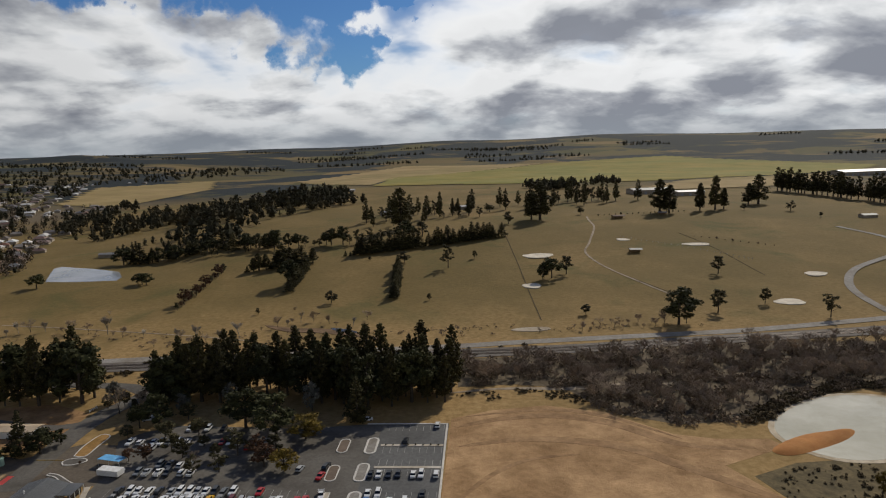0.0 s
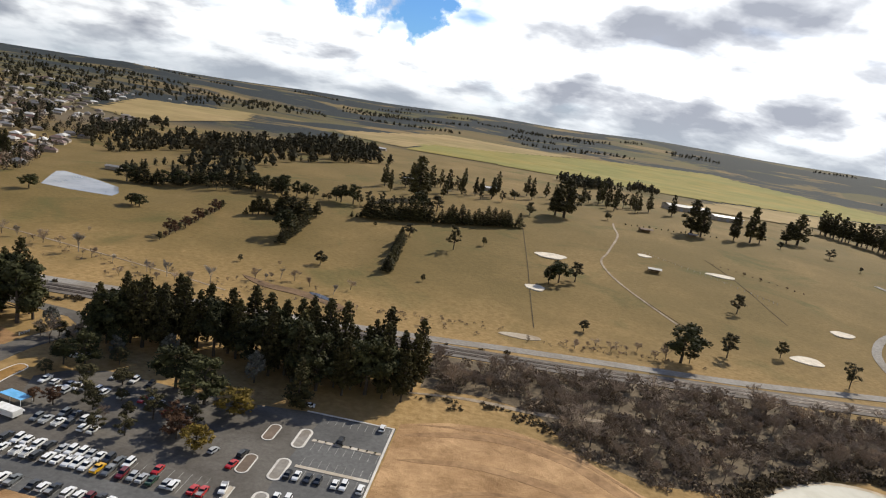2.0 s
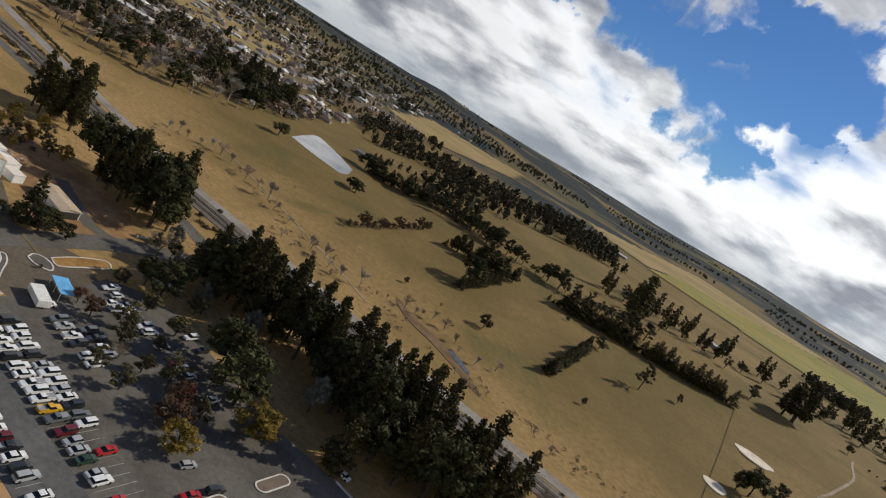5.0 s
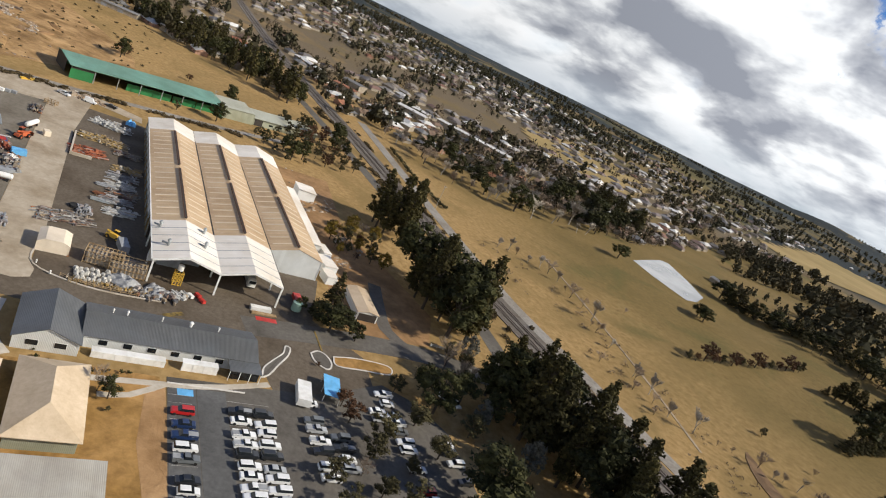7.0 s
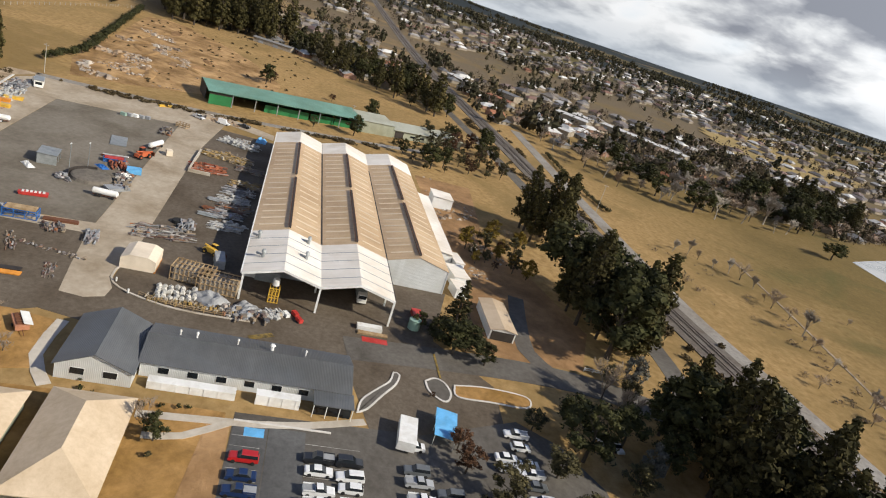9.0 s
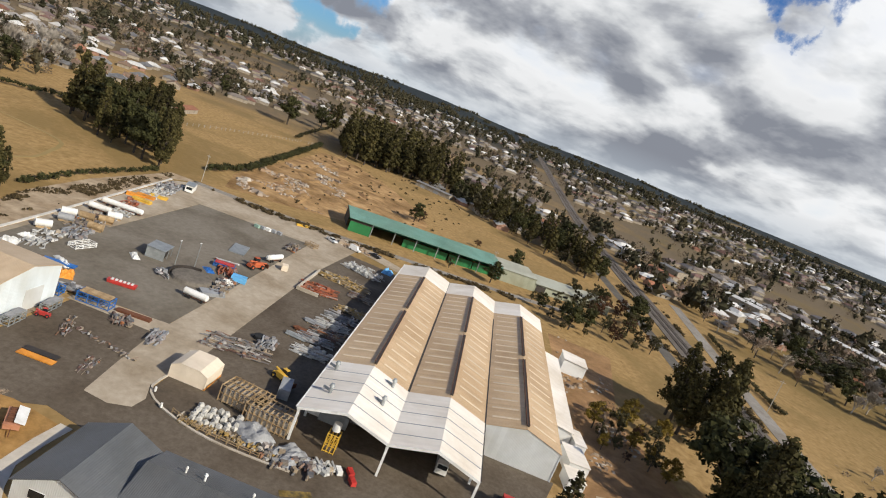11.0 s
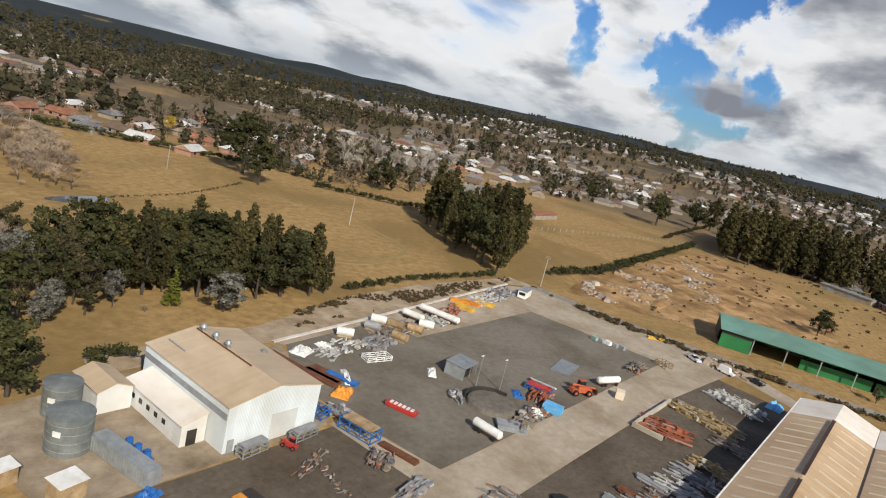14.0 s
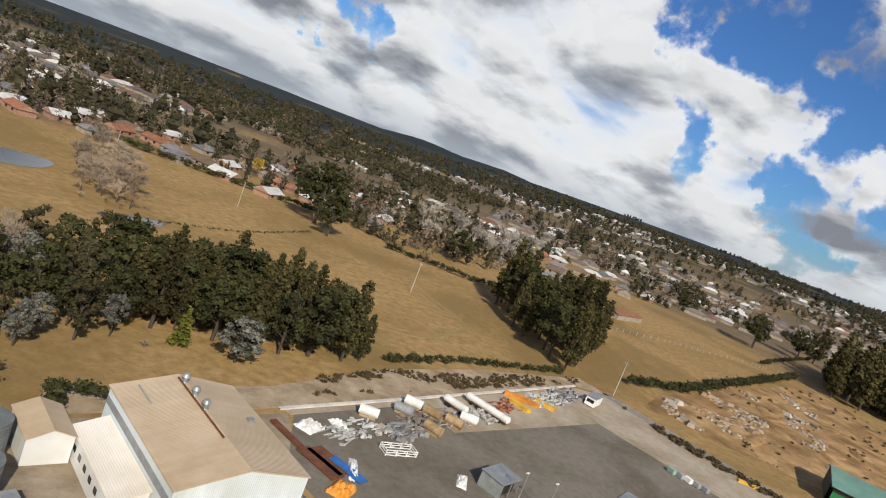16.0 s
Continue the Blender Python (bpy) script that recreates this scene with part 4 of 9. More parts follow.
def build_offices():
    off = thing("office_building", "long low office with slate-grey sheet roof", "office", pose(0, 0, 0))
    gable(off, 24.5, 37.5, -30, 7.6, 3.0, 4.9, "y", WALL_PALE, ROOF_SLATE)
    wing = thing("office_wing", "office wing with slate-grey cross gable and pale walls", "office", pose(0, 0, 0))
    gable(wing, 25.5, 41.5, -42.5, -30.4, 3.0, 5.6, "x", WALL_PALE, ROOF_SLATE)
    windows_on(wing, [(41.5, -39.0, 1.2), (41.5, -33.8, 1.2)], "x", (2.2, 1.2))
    windows_on(off, [(37.5, y, 1.0) for y in (-26, -21, -16, -11, -6, -1, 4)], "x", (1.8, 1.2))
    for y, h, r in ((-22, 0.7, 0.3), (-14.5, 0.7, 0.25), (-8, 0.8, 0.55), (-1.5, 0.7, 0.25), (-25, 0.6, 0.25)):
        v = part("roof_vent", Build().bar((29.5, y, 4.4), (29.5, y, 4.8 + h), r * 0.6, n=10), WHITE, off)
        part("vent_cowl", Build().bar((29.5, y, 4.8 + h), (29.5, y, 5.1 + h), r, r * 0.6, 10), WHITE, v)
    for y0, y1, z, lab in ((-28, -13, 1.5, "long white screen wall beside the office"), (-9.5, -1.5, 2.0, "white panelled enclosure beside the office")):
        scr = thing("screen_wall", lab, "screen wall", pose(40.8, (y0 + y1) / 2, 0), group="white screens by the office")
        part("panel", Build().box(0, 0, 0, 0.25, y1 - y0, z), WHITE, scr)
        part("coping", Build().box(-0.9, 0, z - 0.1, 1.9, y1 - y0, 0.15), WHITE, scr)
        for k in range(int((y1 - y0) / 2.4) + 1):
            part("post", Build().box(0.05, -(y1 - y0) / 2 + 0.1 + k * 2.38, 0, 0.30, 0.10, z + 0.02), WHITE, scr)
    ver = thing("veranda", "flat-roofed glazed veranda at the end of the office", "veranda", pose(40, 4.5, 0))
    part("roof", Build().box(0, 0, 2.7, 4.6, 7.6, 0.2), ROOF_SLATE, ver)
    for k in range(4):
        part("post", Build().box(2.1, -3.6 + 2.4 * k, 0, 0.14, 0.14, 2.7), WHITE, ver)
    part("glazing", Build().box(1.2, 0, 0.0, 0.1, 7.0, 2.6), GLASS, ver)
    hall = thing("hall_building", "hall with a beige hipped roof", "hall", pose(0, 0, 0))
    hip(hall, 48.6, 70.4, -39.8, -28.6, 3.0, 6.0, WALL_SAGE, ROOF_BEIGE)
    hall2 = thing("hall_building", "hall wing with a beige hipped roof", "hall", pose(0, 0, 0))
    hip(hall2, 50.5, 69.5, -60, -43.6, 3.0, 6.4, WALL_SAGE, ROOF_BEIGE)
    low = thing("classroom_block", "low block with a weathered grey skillion roof", "classroom", pose(0, 0, 0))
    part("wall", Build().box(83.2, -36, 0, 11, 22, 2.9), WALL_PALE, low)
    part("roof", Build().slab([(75.8, -48, 3.9), (75.8, -24, 3.9), (90.6, -24, 3.0), (90.6, -48, 3.0)], 0.18), ROOF_GREY, low)
    windows_on(low, [(88.7, y, 1.0) for y in (-45, -41, -37, -33, -29)], "x", (2.0, 1.2))


ROOF_GREY = sheeting("weathered_grey_roof_sheet", (0.34, 0.32, 0.28), (0.43, 0.41, 0.36), 1)
build_offices()


def build_white_shed():
    ws = thing("white_shed", "tall white sheet-clad shed with cream gabled roof", "shed", pose(0, 0, 0))
    gable(ws, -12, 6.2, -99, -75, 7.9, 9.7, "y", WALL_WHITE_BIG, ROOF_CREAM, 0.25)
    part("high_band", Build().box(6.25, -87, 5.6, 0.12, 23.6, 1.0), GREY, ws, "dark louvre band")
    part("roller_door", Build().box(-5, -74.95, 0, 5.2, 0.14, 4.6), WALL_PALE, ws)
    part("side_door", Build().box(5.0, -74.95, 0.0, 1.1, 0.14, 2.2), GREY, ws)
    lean = part("lean_to", Build().hull([(6.4, 0), (10.6, 0), (10.6, 3.6), (6.4, 4.8)], -96, -79.5), WALL_WHITE, ws, "white lean-to with small windows")
    part("lean_to_roof", Build().slab([(6.3, -96.3, 5.0), (6.3, -79.2, 5.0), (10.9, -79.2, 3.72), (10.9, -96.3, 3.72)], 0.12), ROOF_WHITE, lean)
    for k in range(5):
        part("window", Build().box(10.6, -93.5 + 2.3 * k, 1.6, 0.14, 0.9, 0.8), GLASS, lean)
    # solid panel, its near-black colour stands in for shade inside the doorway
    part("doorway", Build().box(8.8, -79.45, 0, 1.6, 0.14, 2.6), DARK_TRIM_SHADE, lean, "near-black panel standing in for shade inside the doorway")
    for y in (-97.0, -93.2, -89.6):
        st = part("roof_ventilator", Build().bar((-2.9, y, 9.4), (-2.9, y, 10.6), 0.35, n=10), GALV, ws, "galvanised roof ventilator")
        part("cowl", Build().bar((-2.9, y, 10.6), (-2.9, y, 11.1), 0.65, 0.4, 12), GALV, st)
        part("collar", Build().bar((-2.9, y, 9.5), (-2.9, y, 9.9), 0.7, 0.5, 12), GALV, st)
    part("ridge_pipe", Build().bar((-2.3, -98, 9.95), (-2.3, -82, 9.95), 0.13, n=8), RUST, ws)
    part("hatch", Build().box(-9.5, -88, 8.5, 0.9, 0.9, 0.5), GALV, ws)
    part("roof_rail", Build().bar((3.2, -97.5, 8.9), (3.2, -92.5, 8.9), 0.12, n=6), GREY, ws)
    s2 = thing("store_shed", "small shed with cream gabled roof and white walls", "shed", pose(0, 0, 0))
    gable(s2, 11.0, 16.6, -101, -93.2, 3.8, 4.9, "y", WALL_WHITE, ROOF_CREAM, 0.25)
    for x, y, r, h in ((23.3, -87.0, 3.1, 5.6), (20.4, -96.2, 2.7, 5.2)):
        tk = thing("water_tank", "round galvanised water tank with a low conical lid", "water tank", pose(x, y, 0), group="water tanks")
        part("shell", Build().bar((0, 0, 0), (0, 0, h), r, n=28), TANK, tk, smooth=False)
        part("lid", Build().bar((0, 0, h), (0, 0, h + 0.7), r * 1.02, 0.3, 28), TANK, tk)
        for k in range(4):
            part("hoop", Build().bar((0, 0, 0.8 + k * 1.3), (0, 0, 0.88 + k * 1.3), r * 1.012, n=28), GREY, tk)
        part("badge", Build().box(r * 0.83, r * 0.6, h - 2.4, 0.1, 1.1, 0.8, 36), WHITE, tk)
    c = thing("shipping_container", "pale blue-grey shipping container", "container", pose(19.2, -79.0, 0, 0, 0, 8))
    part("body", Build().box(0, 0, 0.15, 2.44, 12.2, 2.5), GALV, c)
    for k in range(22):
        part("rib", Build().box(1.24, -5.8 + 0.55 * k, 0.3, 0.06, 0.25, 2.2), GALV, c)
    for s in (-1, 1):
        part("door", Build().box(0.58 * s, 6.12, 0.3, 1.1, 0.08, 2.2), GREY, c)
    for x, y, sx, sy, h, lab in ((33, -83, 3.2, 2.6, 2.4, "small hut with a white roof"), (28, -76.5, 4.0, 3.2, 2.6, "small hut with a cream roof")):
        hut = thing("hut", lab, "hut", pose(x, y, 0, 0, 0, 10), group="small huts")
        part("wall", Build().box(0, 0, 0, sx - 0.4, sy - 0.4, h), TIMBER, hut)
        part("roof", Build().slab([(-sx / 2, -sy / 2, h + 0.3), (sx / 2, -sy / 2, h + 0.3), (sx / 2, sy / 2, h + 0.06), (-sx / 2, sy / 2, h + 0.06)], 0.08), WHITE, hut)


WALL_WHITE_BIG = sheeting("white_shed_wall_sheet", (0.66, 0.74, 0.79), (0.74, 0.81, 0.85), 0, 1.2)
build_white_shed()


def build_green_shed():
    at = pose(-174, -50, 0, 0, 0, 17.5)
    g = thing("green_shed", "long open-fronted shed with teal-green sheet roof and green walls", "shed", at)
    L, D = 75.0, 18.0
    part("roof", Build().slab([(1.2, -0.6, 6.3), (1.2, L + 0.4, 6.3), (-D, L + 0.4, 7.6), (-D, -0.6, 7.6)], 0.25), ROOF_GREEN, g)
    part("roof", Build().slab([(-D, -0.6, 7.6), (-D, L + 0.4, 7.6), (-D - 6, L + 0.4, 6.2), (-D - 6, -0.6, 6.2)], 0.25), ROOF_GREEN, g)
    part("back_wall", Build().box(-D - 5.4, L / 2, 0, 0.25, L, 6.1), WALL_GREEN, g)
    part("end_wall", Build().box(-D / 2 - 2.5, L - 0.1, 0, D + 5, 0.25, 6.2), WALL_GREEN, g)
    part("end_wall", Build().box(-15.5, 0.1, 0, 15.5, 0.25, 6.6), DARK_TRIM_SHADE, g)
    part("front_wall", Build().box(0, 5.2, 0, 0.25, 10.0, 4.6), WALL_GREEN, g, "green sheet front panel")
    part("louvre", Build().box(0.06, 5.2, 4.75, 0.2, 10.0, 0.9), DARK_TRIM_SHADE, g)
    for y0, y1 in ((26.5, 48.5), (49.5, 61.5), (62.0, 74.5)):
        part("infill_wall", Build().box(-3.2, (y0 + y1) / 2, 0, 0.25, y1 - y0, 3.6), WALL_GREEN, g)
    for k in range(7):
        part("post", Build().box(0.1, 10.6 + 10.6 * k, 0, 0.35, 0.35, 6.1), GALV, g)
    r = thing("depot_building", "sage-grey sheet-clad depot with a taller end", "depot", at)
    part("tall_wall", Build().box(-8, 85, 0, 16, 18, 6.0), WALL_SAGE, r)
    part("tall_roof", Build().slab([(0.5, 75.8, 6.3), (0.5, 94.3, 6.3), (-16.5, 94.3, 7.3), (-16.5, 75.8, 7.3)], 0.2), ROOF_SAGE, r)
    part("low_wall", Build().box(-8, 115.5, 0, 14, 43, 4.0), WALL_SAGE, r)
    part("low_roof", Build().slab([(0.0, 94.5, 4.3), (0.0, 137.3, 4.3), (-15.5, 137.3, 5.4), (-15.5, 94.5, 5.4)], 0.2), ROOF_SAGE, r)
    # shade inside the depot doorway, done as a near-black panel
    part("doorway", Build().box(-0.95, 98, 0, 0.25, 5, 3.4), DARK_TRIM_SHADE, r, "near-black panel standing in for shade inside the doorway")
    for k in range(5):
        part("window", Build().box(-0.95, 106 + 6 * k, 1.4, 0.2, 2.6, 1.0), GLASS, r)


ROOF_SAGE = sheeting("sage_roof_sheet", (0.36, 0.37, 0.30), (0.44, 0.45, 0.37), 1, 2.0)
build_green_shed()


def build_carport():
    c = thing("carport_shed", "small open-ended shed with a cream roof", "shed", pose(-9.0, 49.7, 0, 0, 0, -2))
    gable(c, -8.6, 8.6, -3.5, 3.5, 2.9, 3.6, "x", WALL_WHITE, ROOF_CREAM, 0.3)
    # near-black panel over the end wall paints the shade inside the carport
    part("opening", Build().box(8.65, 0, 0.1, 0.14, 6.2, 2.5), DARK_TRIM_SHADE, c, "near-black panel standing in for shade inside the open end")
    t = thing("storage_tent", "cream canvas storage shelter with closed ends", "shelter", pose(-5.2, -39.4, 0) @ Matrix.Diagonal((0.88, 0.9, 0.92, 1)))
    part("canvas", Build().hull_x([(-4.2, 0.1), (-4.2, 3.0), (-2.2, 3.9), (2.2, 3.9), (4.2, 3.0), (4.2, 0.1), (4.0, 0.1), (4.0, 2.9), (2.1, 3.75), (-2.1, 3.75), (-4.0, 2.9), (-4.0, 0.1)], -4.5, 4.5), CANVAS, t)
    for x in (-4.4, 4.4):
        part("end_panel", Build().hull_x([(-4.0, 0.1), (4.0, 0.1), (4.0, 2.9), (2.1, 3.72), (-2.1, 3.72), (-4.0, 2.9)], x - 0.04, x + 0.04), CANVAS, t)
    for x in (-4.3, 0, 4.3):
        for y in (-4.05, 4.05):
            part("leg", Build().box(x, y, 0, 0.14, 0.14, 3.0), GALV, t)
    part("skid", Build().box(0, 4.1, 0, 9, 0.3, 0.5), ORANGE, t)


CANVAS = surface("cream_canvas", (0.66, 0.56, 0.43), (0.74, 0.64, 0.51), 0.8, 0.7, bump=0.2)
build_carport()

# ---- trees ----


OCTA = np.array([(1, 0, 0), (-1, 0, 0), (0, 1, 0), (0, -1, 0), (0, 0, 1), (0, 0, -1)], float)
OCTA_FACES = [(0, 2, 4), (2, 1, 4), (1, 3, 4), (3, 0, 4), (2, 0, 5), (1, 2, 5), (3, 1, 5), (0, 3, 5)]


def leaf_mesh(name, clumps, per, leaf, material, seed, flat=0.75, core=0.70):
    """Many small leaf sprays on and in a set of ellipsoid clumps (x, y, z, r)."""
    rs = np.random.RandomState(seed)
    out = []
    for x, y, z, r in clumps:
        n = max(6, int(per * r * r))
        d = rs.normal(size=(n, 3))
        d[:, 2] += 0.25
        d /= np.linalg.norm(d, axis=1)[:, None]
        c = np.array([x, y, z]) + d * (r * (0.58 + 0.50 * rs.rand(n)))[:, None] * [1, 1, flat]
        a = rs.normal(size=(n, 3)) * 0.55 + d
        a /= np.linalg.norm(a, axis=1)[:, None]
        b = np.cross(a, rs.normal(size=(n, 3)))
        b /= np.linalg.norm(b, axis=1)[:, None]
        e = np.cross(a, b)
        s = (leaf * (0.55 + 0.9 * rs.rand(n)))[:, None]
        out.append(np.stack([c - s * b, c + s * b, c + s * e * 1.45], 1))
    v = np.concatenate(out).reshape(-1, 3)
    faces = np.arange(len(v)).reshape(-1, 3).tolist()
    # each clump has a small dense heart
    hearts, n0 = [], len(v)
    if core:
        for x, y, z, r in clumps:
            k = len(hearts)
            turn = np.array(Euler(rs.uniform(0, 6.28, 3)).to_matrix())
            hearts += (np.array([x, y, z]) + (OCTA * (r * core * rs.uniform(0.8, 1.2, (6, 1)))) @ turn * [1, 1, flat]).tolist()
            faces += [[n0 + k + i for i in f] for f in OCTA_FACES]
    me = bpy.data.meshes.new(name)
    me.from_pydata(v.tolist() + hearts, [], faces)
    me.materials.append(material)
    return me


def limbs(clumps, r, rnd, h0, every=3):
    """A tapered, slightly bent trunk with limbs that reach into the clumps."""
    b = Build()
    top = max(c[2] for c in clumps)
    knots = [Vector((rnd.uniform(-0.03, 0.03) * top * i / 4, rnd.uniform(-0.03, 0.03) * top * i / 4, top * 0.92 * i / 4)) for i in range(5)]
    for i in range(4):
        b.bar(knots[i] - Vector((0, 0, 0.3 if i == 0 else 0)), knots[i + 1], r * (1 - i / 4.6), r * (1 - (i + 1) / 4.6), 6)
    for x, y, z, _ in clumps[::every]:
        zb = max(h0, z * 0.62)
        i = min(3, int(zb / (top * 0.92) * 4))
        start = knots[i].lerp(knots[i + 1], zb / (top * 0.92) * 4 - i)
        b.bar(start, (x, y, z), r * 0.32, r * 0.08, 4)
    return b


def tree_model(name, kind, seed, label, category="tree"):
    """A first tree of a kind, about 10 m high, out of which the others are copied."""
    rnd = random.Random(seed)
    clumps = []
    if kind in ("pine", "belt"):
        many = 28 if kind == "belt" else 62
        for i in range(many):
            t = (i + rnd.random()) / many
            env = 2.15 * (1 - t) ** 0.75 * (0.45 + 0.55 * min(1.0, t / 0.28)) + 0.16
            a = 2.39996 * i + rnd.uniform(-0.5, 0.5)
            reach = env * math.sqrt(rnd.uniform(0.12, 1.0)) * rnd.uniform(0.8, 1.12)
            clumps.append((reach * math.cos(a), reach * math.sin(a), 1.7 + 8.0 * t, rnd.uniform(0.54, 0.90) * (1.08 - 0.55 * t) * (1.35 if kind == "belt" else 1.0)))
        mat, per, leaf = LEAF_PINE, (74, 30)[kind == "belt"], (0.19, 0.28)[kind == "belt"]
    elif kind == "gum":
        for lobe in range(9):
            a, t = 2.39996 * lobe + rnd.uniform(-0.4, 0.4), (lobe + rnd.random()) / 9
            reach = 2.7 * math.sqrt(rnd.uniform(0.15, 1.0)) * math.sqrt(max(0.2, 1.0 - (1.5 * t - 0.55) ** 2))
            for _ in range(5):
                clumps.append((reach * math.cos(a) + rnd.gauss(0, 0.55), reach * math.sin(a) + rnd.gauss(0, 0.55), 3.0 + 6.1 * t + rnd.gauss(0, 0.35), rnd.uniform(0.5, 0.95)))
        mat, per, leaf = LEAF_GUM, 60, 0.19
    elif kind in ("round", "gold", "bronze", "grey", "green", "yellow"):
        for i in range(34):
            d = Vector((rnd.gauss(0, 1), rnd.gauss(0, 1), rnd.gauss(0.1, 1))).normalized() * (rnd.random() ** 0.28)
            clumps.append((3.0 * d.x, 3.0 * d.y, 5.3 + 3.5 * d.z, rnd.uniform(0.75, 1.2) * (1.0 if kind != "bronze" else 0.85)))
        mat = {"round": LEAF_GUM, "gold": LEAF_GOLD, "bronze": LEAF_RED, "grey": LEAF_GREY, "green": LEAF_GREEN, "yellow": LEAF_YELLOW}[kind]
        per, leaf = 50, 0.21
    else:
        for i in range(44):
            t = i / 43
            reach = 1.55 * (1 - t) ** 0.85 * rnd.uniform(0.45, 1)
            a = 2.39996 * i + rnd.uniform(-0.5, 0.5)
            clumps.append((reach * math.cos(a), reach * math.sin(a), 0.7 + 8.9 * t, 0.62 * (1 - t) + 0.26))
        mat, per, leaf = LEAF_LIME if kind == "conifer_lime" else LEAF_PINE, 60, 0.18
    t = thing(name, label, category, pose(0, 0, -400))
    slim = kind in ("cone", "conifer_lime")
    part("trunk", Build().bar((0, 0, -0.3), (0, 0, 8.9), 0.17, 0.03, 7) if slim else limbs(clumps, 0.24, rnd, 2.2), BARK, t)
    part("crown", leaf_mesh("crown", clumps, per, leaf, mat, seed), mat, t)
    return t


def bare_model(name, seed, label, spread=1.0, mat=None):
    """A leafless tree about 10 m high: forks three times and ends in fine twigs."""
    rnd = random.Random(seed)
    wood, twigs = Build(), Build()

    def grow(p, d, length, r, level):
        q = p + d * length
        if level < 2:
            (wood if level < 1 else twigs).bar(p, q, r, r * 0.6, 5 if level < 1 else 3)
        else:
            o = d.orthogonal().normalized() * r
            twigs.add([p - o, p + o, q], [(0, 1, 2)])
            for _ in range(4 if level > 2 else 1):
                e = (d + Vector((rnd.gauss(0, 0.6), rnd.gauss(0, 0.6), rnd.gauss(0.2, 0.5)))).normalized() * rnd.uniform(0.5, 1.1)
                o = e.orthogonal().normalized() * 0.055
                s = p.lerp(q, rnd.random())
                twigs.add([s - o, s + o, s + e], [(0, 1, 2)])
        if level == 4:
            return
        for _ in range(3 if level else 6):
            side = Vector((rnd.gauss(0, 1), rnd.gauss(0, 1), rnd.gauss(0, 0.4)))
            nd = (d * 0.95 + side.normalized() * 0.55 * spread + Vector((0, 0, 0.18))).normalized()
            start = p.lerp(q, rnd.uniform(0.55, 1.0)) if level else p.lerp(q, rnd.uniform(0.35, 1.0))
            grow(start, nd, length * rnd.uniform(0.62, 0.85), max(r * 0.55, 0.028), level + 1)

    grow(Vector((0, 0, -0.2)), Vector((rnd.uniform(-0.08, 0.08), rnd.uniform(-0.08, 0.08), 1)).normalized(), 3.2, 0.17, 0)
    t = thing(name, label, "tree", pose(0, 0, -400))
    part("trunk", wood, BARK if mat is None else mat, t)
    part("branchwork", twigs, TWIGS if mat is None else mat, t)
    return t


MODELS = {}
for kind, name, label, count in (("pine", "pine_tree", "tall dark pine with an uneven crown", 4), ("belt", "far_pine", "dark pine in a far windbreak", 3), ("gum", "gum_tree", "open-crowned olive-grey gum tree", 4),
                                 ("round", "broadleaf_tree", "round-crowned dull green broadleaf tree", 3), ("gold", "golden_tree", "round olive-gold tree with dense crown", 2),
                                 ("bronze", "bronze_tree", "bronze-brown leafy tree with loose crown", 2), ("grey", "silver_tree", "silver-grey wattle with soft rounded crown", 2),
                                 ("green", "evergreen_tree", "dense dark evergreen tree", 3), ("cone", "conifer", "narrow dark green pointed conifer", 3), ("conifer_lime", "lime_conifer", "small yellow-green pointed conifer", 1), ("yellow", "yellow_tree", "bright yellow tree among houses", 1)):
    MODELS[kind] = [tree_model(name, kind, 11 * k + len(kind), label) for k in range(count)]
MODELS["bare"] = [bare_model("bare_tree", 31 + k, "leafless grey-brown tree with fine twigs") for k in range(4)]
MODELS["pale"] = [bare_model("bare_poplar", 51 + k, "tall leafless pale grey poplar", 0.45, TWIGS_PALE) for k in range(2)]
USED = set()
TREE_RND = random.Random(77)


def plant(kind, x, y, h, wide=None, group=""):
    """A tree of a kind at x, y, h metres high and wide times its usual width."""
    m = TREE_RND.choice(MODELS[kind])
    s = h / 10.0
    w = s * (wide or TREE_RND.uniform(0.85, 1.15))
    at = pose(x, y, height(x, y), 0, 0, TREE_RND.uniform(0, 360)) @ Matrix.Diagonal((w, w, s, 1))
    if m.name not in USED:
        USED.add(m.name)
        m.matrix_world = at
        t = m
    else:
        t = copy_thing(m, at)
    return tagged(t, group=group) if group else t


def inside(p, poly):
    x, y = p
    hit = False
    for (x0, y0), (x1, y1) in zip(poly, poly[1:] + poly[:1]):
        if (y0 > y) != (y1 > y) and x < (x1 - x0) * (y - y0) / (y1 - y0) + x0:
            hit = not hit
    return hit


def scatter(poly, gap, seed, limit=1000):
    """Points inside an outline, no two nearer than gap."""
    rnd = random.Random(seed)
    xs, ys = [p[0] for p in poly], [p[1] for p in poly]
    pts = []
    for _ in range(limit * 12):
        p = (rnd.uniform(min(xs), max(xs)), rnd.uniform(min(ys), max(ys)))
        if inside(p, poly) and all((p[0] - q[0]) ** 2 + (p[1] - q[1]) ** 2 > gap * gap for q in pts):
            pts.append(p)
            if len(pts) >= limit:
                break
    return pts


def grove(poly, gap, kinds, low, high, seed, group, limit=1000, wide=None):
    rnd = random.Random(seed + 1)
    for x, y in scatter(poly, gap, seed, limit):
        plant(rnd.choice(kinds), x, y, rnd.uniform(low, high), wide, group)


